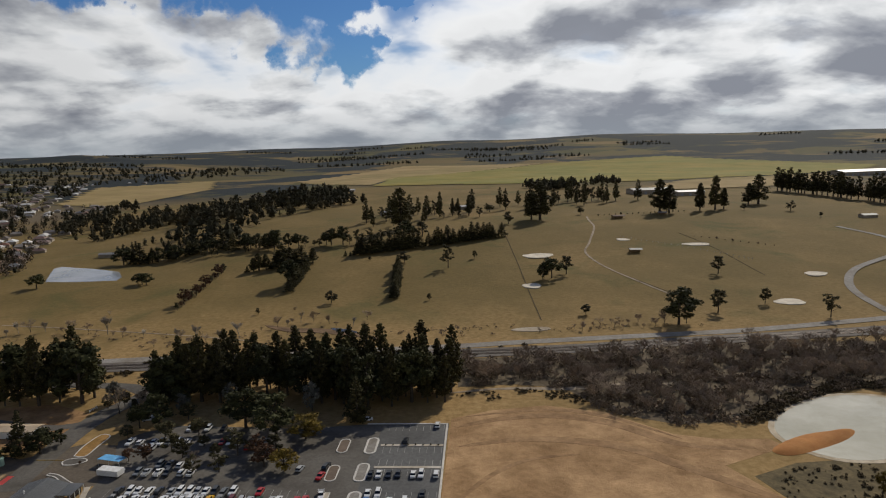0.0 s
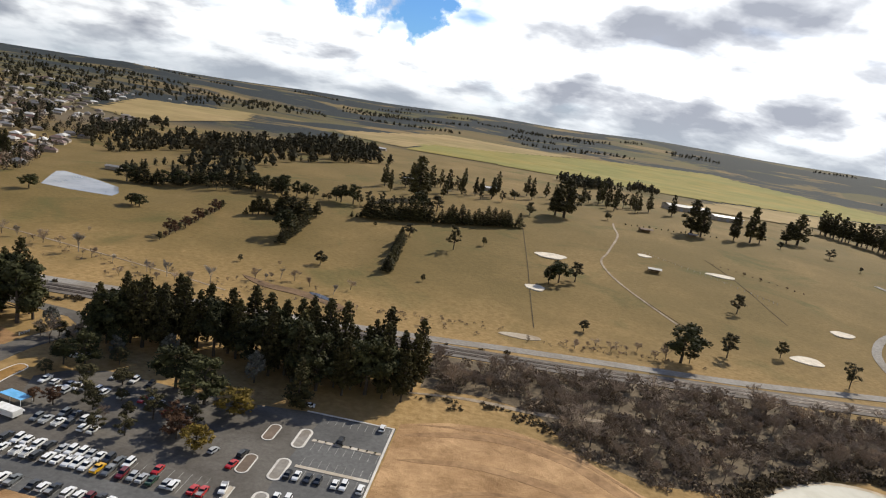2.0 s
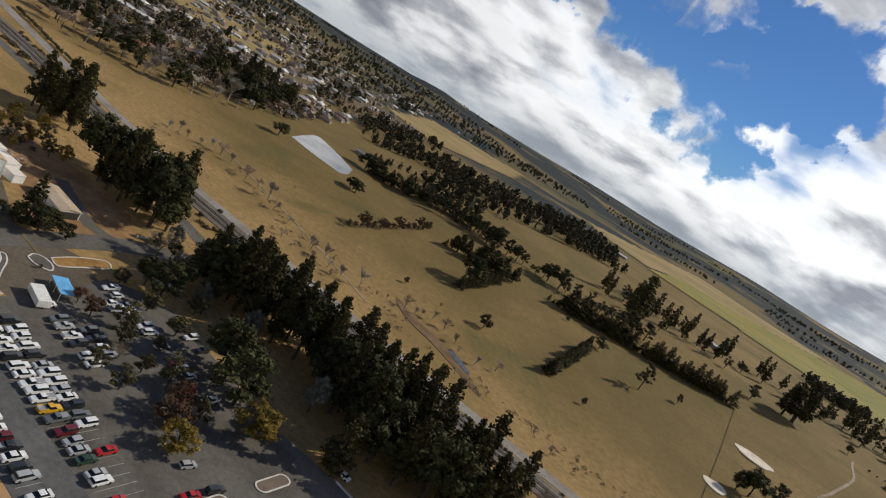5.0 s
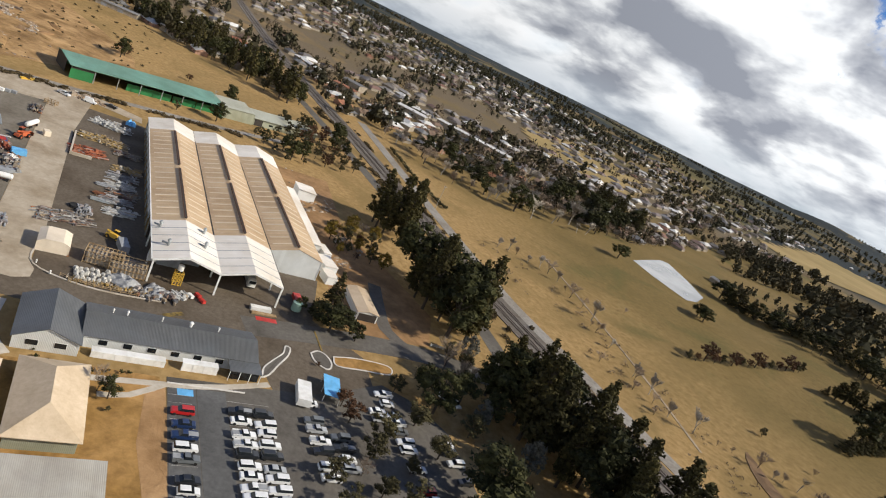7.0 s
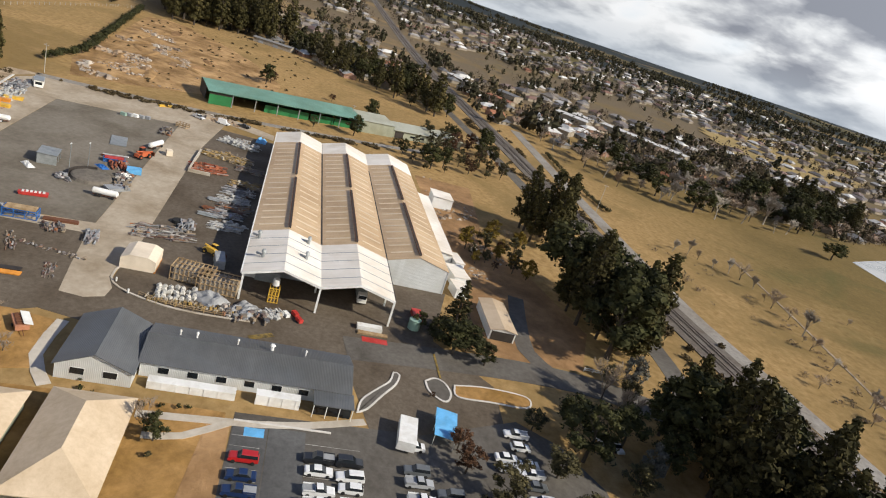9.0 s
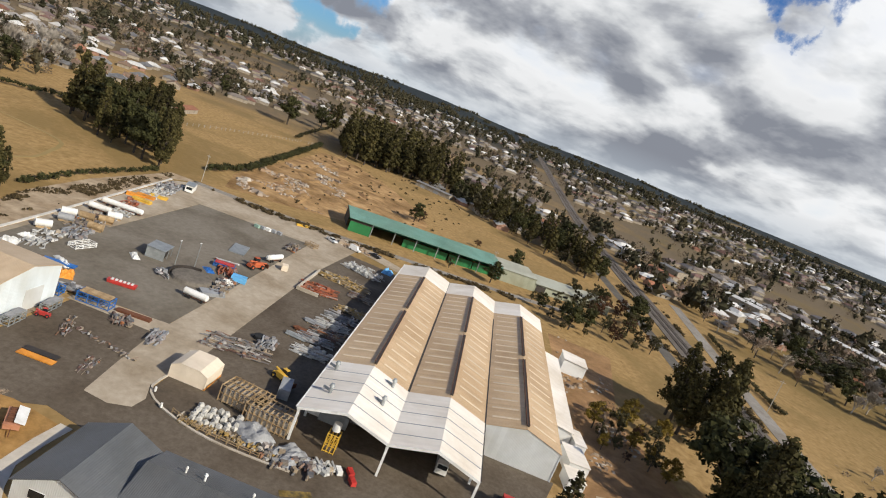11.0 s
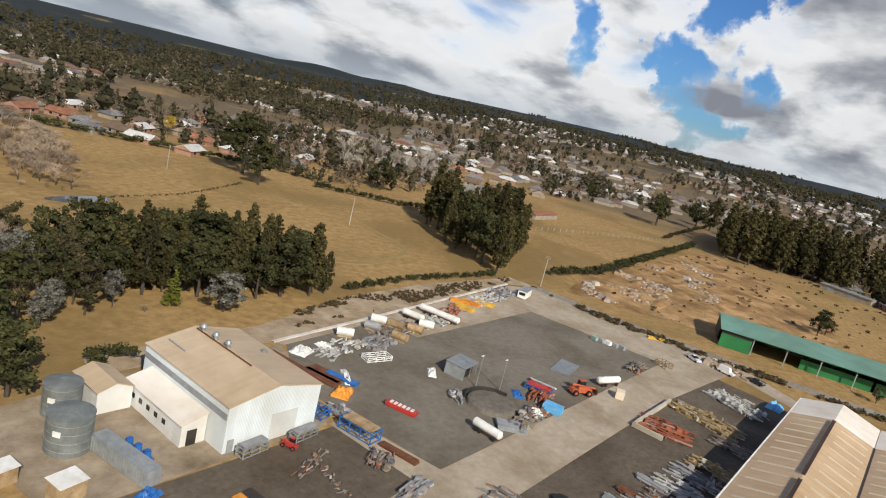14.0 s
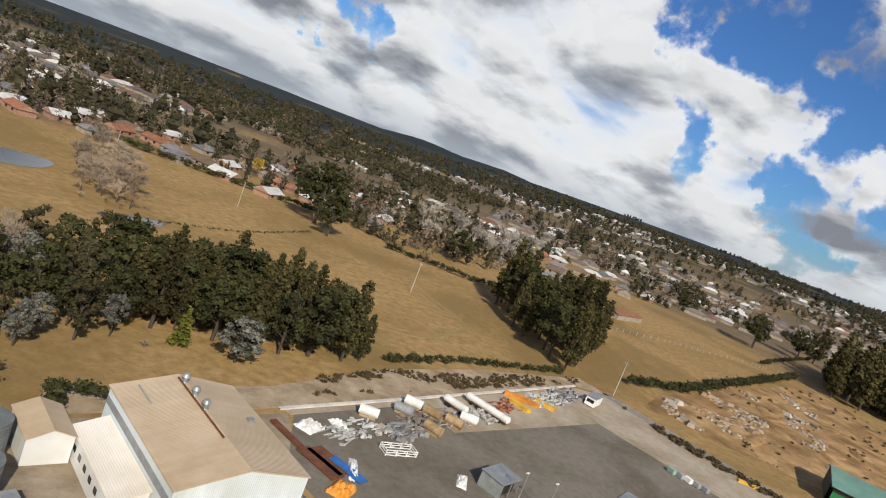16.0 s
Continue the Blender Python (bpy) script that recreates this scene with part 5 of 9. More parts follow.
def joined_bare(poly, gap, low, high, seed, limit):
    """The farther creek-side trees: leafless trees too many to tell apart, in one mesh."""
    rnd = random.Random(seed)
    vs, fs, n0 = [], [], 0
    for x, y in scatter(poly, gap, seed, limit):
        model = rnd.choice(MODELS["bare"])
        h = rnd.uniform(low, high) / 10
        m = np.array(pose(x, y, height(x, y), 0, 0, rnd.uniform(0, 360)) @ Matrix.Diagonal((1.35 * h, 1.35 * h, h, 1)))
        for child in model.children:
            me = child.data
            co = np.empty(len(me.vertices) * 3)
            me.vertices.foreach_get("co", co)
            vs.append(co.reshape(-1, 3) @ m[:3, :3].T + m[:3, 3])
            fs += [[n0 + i for i in poly_.vertices] for poly_ in me.polygons]
            n0 += len(me.vertices)
    me = bpy.data.meshes.new("creek_wood")
    me.from_pydata(np.concatenate(vs).tolist(), [], fs)
    me.materials.append(TWIGS)
    tagged(new("creek_wood", me), "thicket of leafless grey-brown trees along the creek", "trees", kind="stuff")


# the pine belt between car park and railway, and the groves round the works
grove([(28, 84), (60, 80), (84, 86), (116, 74), (154, 80), (158, 100), (110, 105), (32, 102)], 5.6, ["pine", "pine", "pine", "green"], 12, 17.5, 1, "pines between car park and railway")
grove([(-42, 78), (-20, 75), (2, 80), (2, 92), (-16, 98), (-38, 92)], 6.5, ["pine", "pine", "green"], 13, 21, 2, "pines between workshop and railway")
grove([(-100, 82), (-80, 82), (-76, 94), (-96, 98)], 6.5, ["pine"], 15, 21, 3, "pines between workshop and railway")
grove([(-75, 52), (-50, 52), (-45, 70), (-80, 76)], 5.0, ["bronze", "gold", "bare", "gum", "round"], 5, 10, 4, "scrub trees beside the workshop")
grove([(12, 70), (34, 66), (52, 68), (40, 84), (12, 82)], 6.0, ["green", "grey", "round", "bare"], 7, 12, 5, "trees by the access road")
for kind, x, y, h, w in (("cone", 120.5, 61, 19, 1.6), ("grey", 100, 72, 13, 0.9), ("grey", 66, 74, 12, 0.9), ("gold", 42, 88, 15, 0.9), ("gold", 104, 46, 11.5, 1.6), ("green", 92, 49, 12, 1.6),
                         ("gold", 103, 22, 10.5, 1.65), ("bronze", 52, 29, 12, 1.35), ("bronze", 46, 28.5, 9.5, 1.4), ("round", 64, 31, 11, 1.3), ("round", 50, 48, 12, 1.4), ("green", 44, 56, 10, 1.3), ("round", 76, 30, 13, 1.25), ("gum", 83, 33, 11, 1.4), ("bronze", 91, 30, 10.5, 1.1), ("gum", 97, 32, 9, 1.2), ("round", 62, 50, 12, 1.35), ("bare", 70, 27, 9, 1.2), ("gum", 58, 36, 10, 1.4), ("green", 78, 56, 11, 1.4), ("round", 68, 40, 10, 1.4), ("bronze", 95, 25, 8.5, 1.4), ("gum", 81, 21, 8, 1.5), ("gum", 72, 19, 7.5, 1.5), ("round", 52, 64, 11, 1.4), ("round", 36, 47, 8, 1.4),
                         ("green", 36, 56, 8, 1.1), ("cone", 2.5, 35, 16.5, 1.6), ("green", 10.5, 34, 6.5, 1.5), ("green", 13.5, 41.5, 4.5, 1.3), ("round", -3, 34, 6, 1.0), ("bronze", 8, 38, 4.5, 1.3), ("green", 8, 41.5, 3.5, 1.2), ("green", 1, 27, 3.5, 1.2), ("green", 4, 30, 4, 1.1),
                         ("bare", 26.5, -58, 3.2, 1.5), ("bare", 36.5, -52, 3.4, 1.5), ("bare", 29, -63, 2.4, 1.2), ("bare", 52, -26, 6, 1.0), ("green", 54, -24, 4, 1.1), ("round", 58, -24, 3, 1.2), ("bare", 88, -22, 9, 1.0), ("bronze", 30, 26, 3, 1.2),
                         ("green", -184, 18, 8, 1.2), ("gum", -180, -2, 6, 1.0), ("bronze", -255, 8, 9, 1.3), ("bronze", -262, -28, 8, 1.3), ("green", -254, -30, 8, 1.0), ("green", -232, 30, 8, 1.1),
                         ("grey", -26.5, -123.5, 10.5, 1.5), ("conifer_lime", -17.5, -130, 8.5, 1.6), ("bare", -10, -128, 9, 1.0), ("bare", 5, -114, 7, 1.1), ("gold", 288, 8, 10, 0.8), ("gum", 296, 14, 16, 0.9)):
    plant(kind, x, y, h, w, "single trees round the works")
grove([(-30, -130), (-60, -124), (-66, -136), (-50, -158), (-12, -168), (-8, -140)], 4.9, ["pine", "green", "green", "pine"], 9, 12.5, 6, "pines behind the yard")
grove([(-10, -134), (25, -120), (50, -112), (60, -150), (30, -190), (-5, -170)], 5.2, ["gum", "gum", "bare", "green", "grey"], 7.5, 12.5, 7, "gums behind the yard")
grove([(24, -104), (36, -96), (56, -96), (52, -118), (26, -116)], 6.0, ["gum", "bare", "green"], 8, 13, 71, "gums behind the yard")
grove([(-148, -126), (-158, -158), (-178, -194), (-250, -192), (-206, -150)], 8.0, ["pine", "green", "pine"], 12, 18, 8, "pine copse in the paddock")
grove([(-396, -108), (-430, -42), (-470, -20), (-540, -112), (-470, -134)], 10, ["belt"], 15, 22, 9, "pines beyond the quarry")
grove([(-380, 0), (-420, -20), (-440, 40), (-320, 95), (-290, 84)], 10, ["belt", "belt", "green", "round"], 10, 16, 10, "trees beside the depot")
grove([(-240, 62), (-205, 60), (-160, 72), (-170, 96), (-240, 100)], 8, ["green", "gum", "bronze", "round"], 6, 12, 12, "trees beside the depot")
grove([(-150, 50), (-185, 35), (-196, 50), (-160, 66)], 7, ["green", "gum", "round"], 5, 9, 13, "trees beside the depot")
sheet("creek_floor", [(158.5, 98), (184, 101), (205, 96), (212, 82), (222, 68), (243, 58), (268, 62), (290, 78), (318, 91), (340, 97), (391.5, 94), (413.5, 160), (311.5, 160), (226.5, 145), (158.5, 136)], 0.03, LITTER, "grey-brown leaf litter under the creek-side trees", "earth")
solid("creek_track", ribbon([(152, 90), (170, 94.5), (184, 96), (208, 95.5), (228, 100), (250, 101), (275, 108)], 3.2, 0.09, taper=True), DUST, "pale stony track along the creek", "track", kind="structure")
grove([(160, 100), (184, 103), (206, 97), (215, 80), (224, 71), (244, 62), (268, 66), (290, 82), (318, 95), (340, 100), (391.5, 104), (406.5, 160), (311.5, 152), (226.5, 138), (161.5, 126)], 4.4, ["bare"], 6.5, 11.0, 14, "bare creek-side trees", 150, 1.2)
joined_bare([(161.5, 108), (210, 104), (220, 80), (243, 64), (268, 68), (290, 84), (318, 96), (342, 102), (395.5, 112), (407.5, 160), (311.5, 154), (226.5, 140), (161.5, 128)], 4.2, 6.0, 10.5, 24, 175)
grove([(349.5, 72), (383.5, 96), (431.5, 130), (451.5, 170), (481.5, 150), (431.5, 60)], 9, ["pine", "green"], 12, 17, 15, "dark trees by the dam", 60)
grove([(-330, 158), (-232, 178), (-196, 262), (-215, 340), (-320, 330)], 10.0, ["bare", "bare", "pale", "pale", "bare", "green"], 9, 15, 16, "trees beyond the railway", 90, 1.3)
grove([(-67, -335), (-60, -290), (-48, -253), (-36, -222), (-22, -232), (-34, -275), (-42, -310), (-56, -345)], 4.6, ["bare"], 7, 11, 27, "bare trees by the farm dam", 60, 1.3)
grove([(-212, -284), (-310, -272), (-320, -296), (-225, -302)], 6, ["pale"], 12, 17, 17, "poplars at the paddock edge", 60)
for kind, x, y, h in (("green", -136, -271, 20), ("green", -129, -249, 14), ("green", -215, -252, 13), ("green", -462, -180, 17), ("green", -511, -164, 19), ("green", -498, -258, 13), ("yellow", -154, -368, 11), ("pine", -540, -160, 18)):
    plant(kind, x, y, h, None, "paddock trees")
grove([(-258, 330), (-335, 345), (-400, 460), (-300, 440), (-250, 405)], 8.5, ["green", "pine", "round", "bare"], 10, 17, 41, "evergreens behind the railway paddock", 46, 1.2)
CREEK = [(-122, 169), (-97, 192), (-50, 184), (2, 174), (31, 173), (60, 205), (91, 195)]
rnd_c = random.Random(8)
for p in smooth_line([Vector((*q, 0)) for q in CREEK], 6.0):
    plant("pale" if rnd_c.random() < 0.3 else "bare", p.x + rnd_c.uniform(-3, 3), p.y + rnd_c.uniform(-3, 3), rnd_c.uniform(4.5, 8.5), 1.15, "bare trees along the creek")
grove([(216, 180), (246, 187), (272, 186), (266, 200), (228, 196)], 4.5, ["bare"], 3.5, 6.0, 19, "bare shrubs by the lane", 26, 1.4)
grove([(-60, 150), (60, 160), (200, 180), (260, 186), (200, 196), (60, 178)], 11, ["bare"], 3, 6, 18, "bare shrubs by the lane", 14, 1.3)
# golf course
for kind, x, y, h, w in (("gum", 70, 248, 13, 1.2), ("round", 28, 224, 6.5, 1.0), ("round", 135, 253, 10, 0.8), ("gum", 144, 339, 16, 0.8), ("round", 165, 367, 15, 0.8), ("gum", 107, 359, 14, 1.4),
                         ("round", 77, 368, 7, 1.2), ("green", 222, 306, 13, 1.0), ("gum", 234, 316, 16, 0.9), ("green", 215, 300, 9, 1.0), ("gum", 233, 216, 12, 1.1), ("gum", 345, 313, 15, 0.9), ("gum", 347, 235, 22, 0.8),
                         ("gum", 287, 196, 21, 0.9), ("green", 282, 194, 15, 1.0), ("gum", 312, 217, 16, 0.9), ("gum", 372, 205, 16, 0.9), ("bare", 274, 194, 9, 1.2), ("green", 29, 293, 16, 0.9), ("green", -167, 298, 9, 1.3),
                         ("green", -84, 303, 6, 1.3), ("green", -88, 304.5, 6, 1.3), ("green", -92, 306, 6, 1.3), ("gum", 114, 458, 17, 1.2), ("pine", 88, 499, 25, 1.0), ("pine", 235, 543, 25, 1.2), ("pine", 226, 548, 22, 1.2), ("gum", 200, 520, 20, 1.1),
                         ("gum", 284, 578, 15, 1.0), ("pine", 381, 574, 24, 1.1), ("pine", 372, 580, 22, 1.1), ("pine", 421, 594, 24, 0.8), ("pine", 440, 600, 23, 0.8), ("pine", 452, 606, 20, 0.9), ("pine", 511, 656, 22, 1.2), ("pine", 496, 648, 21, 1.1),
                         ("gum", 468, 588, 9, 1.2), ("gum", 513, 574, 12, 1.1), ("gum", 521, 524, 10, 0.8), ("gum", 470, 249, 18, 0.9), ("gum", 142, 621, 17, 1.2), ("gum", 182, 621, 18, 1.2), ("bare", 50, 230, 5, 1.5), ("bare", 100, 210, 8, 1.2), ("bare", -70, 225, 6, 1.3)):
    plant("round" if kind == "gum" and x > 60 and int(x) % 3 else kind, x, y, h, w * (1.5 if kind == "pine" else 1.2 if kind in ("gum", "round", "green") else 1.0), "trees on the golf course")


def row(a, b, count, kinds, h, w, group, wob=1.0, seed=3):
    rnd = random.Random(seed)
    for i in range(count):
        t = i / max(count - 1, 1)
        plant(rnd.choice(kinds), a[0] + (b[0] - a[0]) * t + rnd.uniform(-wob, wob), a[1] + (b[1] - a[1]) * t + rnd.uniform(-wob, wob), h * rnd.uniform(0.85, 1.15), w, group)


row((-30, 236), (-37, 336), 15, ["round", "bronze"], 10.5, 1.15, "row of trees on the golf course")
row((33, 277), (31, 336), 22, ["cone"], 6.0, 1.25, "trimmed hedge on the golf course", 0.3)
row((111, 258), (105, 334), 26, ["cone"], 6.0, 1.25, "trimmed hedge on the golf course", 0.3)
row((-16, 333), (30, 362), 12, ["cone", "pine"], 10, 1.9, "dark conifers on the golf course")
row((53, 385), (94, 404), 12, ["cone"], 9, 1.6, "clipped conifer row")
row((98, 405), (190, 451), 34, ["cone"], 8.5, 1.45, "clipped conifer row", 0.4)
row((-75, 392), (110, 452), 30, ["round", "gum", "green"], 11, 1.1, "trees along the fairway", 3)
row((-150, 395), (-20, 425), 18, ["green", "cone"], 9, 1.6, "dark hedge trees by the pond", 3)
row((613, 845), (680, 535), 40, ["belt"], 18, 1.2, "windbreak of pines", 4)
row((360, 440), (420, 395), 12, ["bronze"], 2.5, 1.3, "young trees by the fairway", 0.5)
row((300, 560), (400, 585), 16, ["round"], 4, 1.2, "young trees by the fairway", 1.0)
grove([(188, 618), (363, 700), (400, 760), (300, 760), (190, 690)], 13, ["belt", "belt", "gum"], 11, 18, 22, "wood at the top of the golf course", 26)
grove([(86, 505), (170, 560), (190, 640), (60, 640), (40, 520)], 15, ["belt", "belt", "gum"], 9, 16, 23, "wood at the top of the golf course", 30)


def far_trees(name, spots, seed, material, label, sprays=22, hearts=True):
    """A distant wood: every tree a loose heap of leaf sprays round a lumpy heart, all in one mesh."""
    rs = np.random.RandomState(seed)
    n = len(spots)
    sp = np.array(spots)
    sprays = int(sprays * 1.25)
    c = np.repeat(sp[:, :3], sprays, 0)
    hgt, wid = np.repeat(sp[:, 3], sprays), np.repeat(sp[:, 4], sprays)
    t = rs.rand(n * sprays)
    a = rs.rand(n * sprays) * 6.283
    rad = wid * np.sqrt(rs.uniform(0.1, 1.0, n * sprays)) * np.sqrt(np.clip(1.05 - (2 * t - 0.8) ** 2, 0.05, 1)) * 0.5
    c = c + np.stack([rad * np.cos(a), rad * np.sin(a), hgt * (0.12 + 0.84 * t)], 1)
    u = rs.normal(size=c.shape)
    u /= np.linalg.norm(u, axis=1)[:, None]
    w = np.cross(u, rs.normal(size=c.shape))
    w /= np.linalg.norm(w, axis=1)[:, None]
    s = (wid * rs.uniform(0.08, 0.17, len(c)) * (1.0 if hearts else 0.72))[:, None]
    v = np.stack([c - s * u, c + s * u, c + s * w * 1.5], 1).reshape(-1, 3)
    faces = np.arange(len(v)).reshape(-1, 3).tolist()
    if hearts:
        for share, up in ((0.40, 0.42), (0.28, 0.68)):
            n0 = len(v)
            size = np.stack([sp[:, 4] * share, sp[:, 4] * share, sp[:, 3] * share * 0.85], 1)
            mid = sp[:, :3] + np.stack([sp[:, 4] * rs.uniform(-0.12, 0.12, n), sp[:, 4] * rs.uniform(-0.12, 0.12, n), sp[:, 3] * up], 1)
            spin = rs.rand(n) * 6.283
            shape = OCTA[None] * rs.uniform(0.75, 1.15, (n, 6, 1))
            co, si = np.cos(spin)[:, None], np.sin(spin)[:, None]
            shape = np.stack([shape[:, :, 0] * co - shape[:, :, 1] * si, shape[:, :, 0] * si + shape[:, :, 1] * co, shape[:, :, 2]], 2)
            v = np.concatenate([v, (mid[:, None] + shape * size[:, None]).reshape(-1, 3)])
            faces += (np.arange(n)[:, None, None] * 6 + n0 + np.array(OCTA_FACES)[None]).reshape(-1, 3).tolist()
    me = bpy.data.meshes.new(name)
    me.from_pydata(v.tolist(), [], faces)
    me.materials.append(material)
    tagged(new(name, me), label, "trees", kind="stuff")


def wood_spots(poly, count, seed, low=9, high=18):
    rnd = random.Random(seed)
    xs, ys = [p[0] for p in poly], [p[1] for p in poly]
    out = []
    for _ in range(count * 20):
        p = (rnd.uniform(min(xs), max(xs)), rnd.uniform(min(ys), max(ys)))
        if inside(p, poly) and noise.noise((p[0] / 38, p[1] / 38, seed * 0.3)) > -0.12:
            h = low + (high - low) * rnd.random() ** 1.4
            out.append((*p, height(*p), h, h * rnd.uniform(0.5, 0.85)))
            if len(out) >= count:
                break
    return out


far_trees("hillside_wood", wood_spots([(-140, 480), (-75, 425), (-60, 470), (-85, 600), (-50, 655), (5, 770), (-60, 960), (-200, 980), (-260, 720), (-160, 560)], 330, 5, 7, 25), 6, FAR_LEAF, "dark evergreen wood on the hillside", 40)
far_trees("lower_wood", wood_spots([(-390, 668), (-290, 545), (-236, 540), (-230, 713), (-350, 900), (-470, 1000)], 170, 15, 6, 19), 16, FAR_LEAF, "dark evergreen wood below the hill", 40)
far_trees("pond_wood", wood_spots([(-190, 440), (-115, 395), (-70, 400), (-90, 440), (-150, 500)], 55, 25, 5, 11), 26, FAR_LEAF, "dark shrubs and trees above the pond", 40)
far_trees("hilltop_wood", wood_spots([(256, 900), (430, 1060), (430, 1139), (240, 1000)], 160, 7), 8, FAR_LEAF, "dark line of trees on the plateau")

# ---- the town and the far plain ----
FIELD = [(200, -420), (-72, -352), (-125, -312), (-171, -262), (-192, -246), (-330, -255), (-373, -255), (-500, -238), (-640, -170), (-520, -105), (-440, -40), (-360, 20), (-330, 110), (-330, 160), (-215, 350), (-330, 560), (-480, 1000), (0, 1300), (900, 1200), (900, 200), (700, -300)]
ROOFS = [surface("terracotta_tiles", (0.23, 0.095, 0.055), (0.31, 0.145, 0.088), 1.2, 0.85, big=0.3, vary=0.2), surface("grey_roof", (0.13, 0.13, 0.132), (0.22, 0.22, 0.222), 1.2, 0.6, big=0.3, vary=0.3),
         surface("white_roof", (0.48, 0.47, 0.45), (0.66, 0.65, 0.62), 1.2, 0.5, big=0.3), surface("brown_roof", (0.15, 0.10, 0.07), (0.22, 0.155, 0.115), 1.2, 0.85, big=0.3, vary=0.2)]
WALLS = [surface("brick_wall", (0.30, 0.17, 0.12), (0.40, 0.25, 0.18), 1.5, 0.9, big=0.4), surface("cream_render", (0.26, 0.22, 0.17), (0.38, 0.33, 0.26), 1.5, 0.9, big=0.4)]


def house_model(i):
    rnd = random.Random(300 + i)
    L, D = rnd.uniform(11.5, 16), rnd.uniform(8, 10)
    t = thing("house", ("terracotta-tiled brick house", "grey-roofed rendered house", "white-roofed weatherboard house", "brown-tiled brick house")[i % 4] + " in the town", "house", pose(0, 0, -400), group="town houses")
    wm, rm = WALLS[i % 2], ROOFS[i % 4]
    eave, ridge = 2.7, 2.7 + D * 0.26
    part("wall", Build().box(0, 0, -0.6, L, D, eave + 0.6), wm, t)
    d = (D + 1.2) / 2 * (0.0 if i % 3 == 0 else 1.0)
    a, b = L / 2 + 0.6, D / 2 + 0.6
    for sy in (1, -1):
        part("roof", Build().slab([(-a, sy * b, eave), (a, sy * b, eave), (a - d, 0, ridge), (-a + d, 0, ridge)], 0.15), rm, t)
    for sx in (1, -1):
        part("roof_end", Build().slab([(sx * a, -b, eave), (sx * a, b, eave), (sx * (a - d - 0.01), 0, ridge)], 0.15), rm if d else wm, t)
    if i % 2:
        part("chimney", Build().box(L * 0.2, 0.8, eave, 0.8, 0.8, ridge - eave + 0.9), WALLS[0], t)
    for sy in (1, -1):
        for k in range(2):
            part("window", Build().box(-L * 0.2 + k * L * 0.42, sy * D / 2, 0.9, 1.6, 0.14, 1.2), GLASS, t)
    return t


BARE_FIELDS = [[(-335, 148), (-348, 178), (-366, 196), (-392, 178), (-410, 208), (-372, 226), (-352, 214), (-330, 190)], [(-430, 352), (-500, 298), (-484, 276), (-412, 330)],
               [(-640, 140), (-700, 160), (-650, 240), (-590, 220), (-570, 180), (-590, 150)], [(-640, 330), (-760, 400), (-740, 620), (-640, 560), (-600, 440)],
               [(-372, 182), (-400, 172), (-418, 206), (-372, 212)], [(-440, 150), (-540, 128), (-540, 200), (-500, 284), (-450, 262), (-440, 200)]]
CLEARINGS = [(-470, 1000), (-640, 1020), (-800, 1500), (-500, 2300), (0, 2600), (0, 1300)]


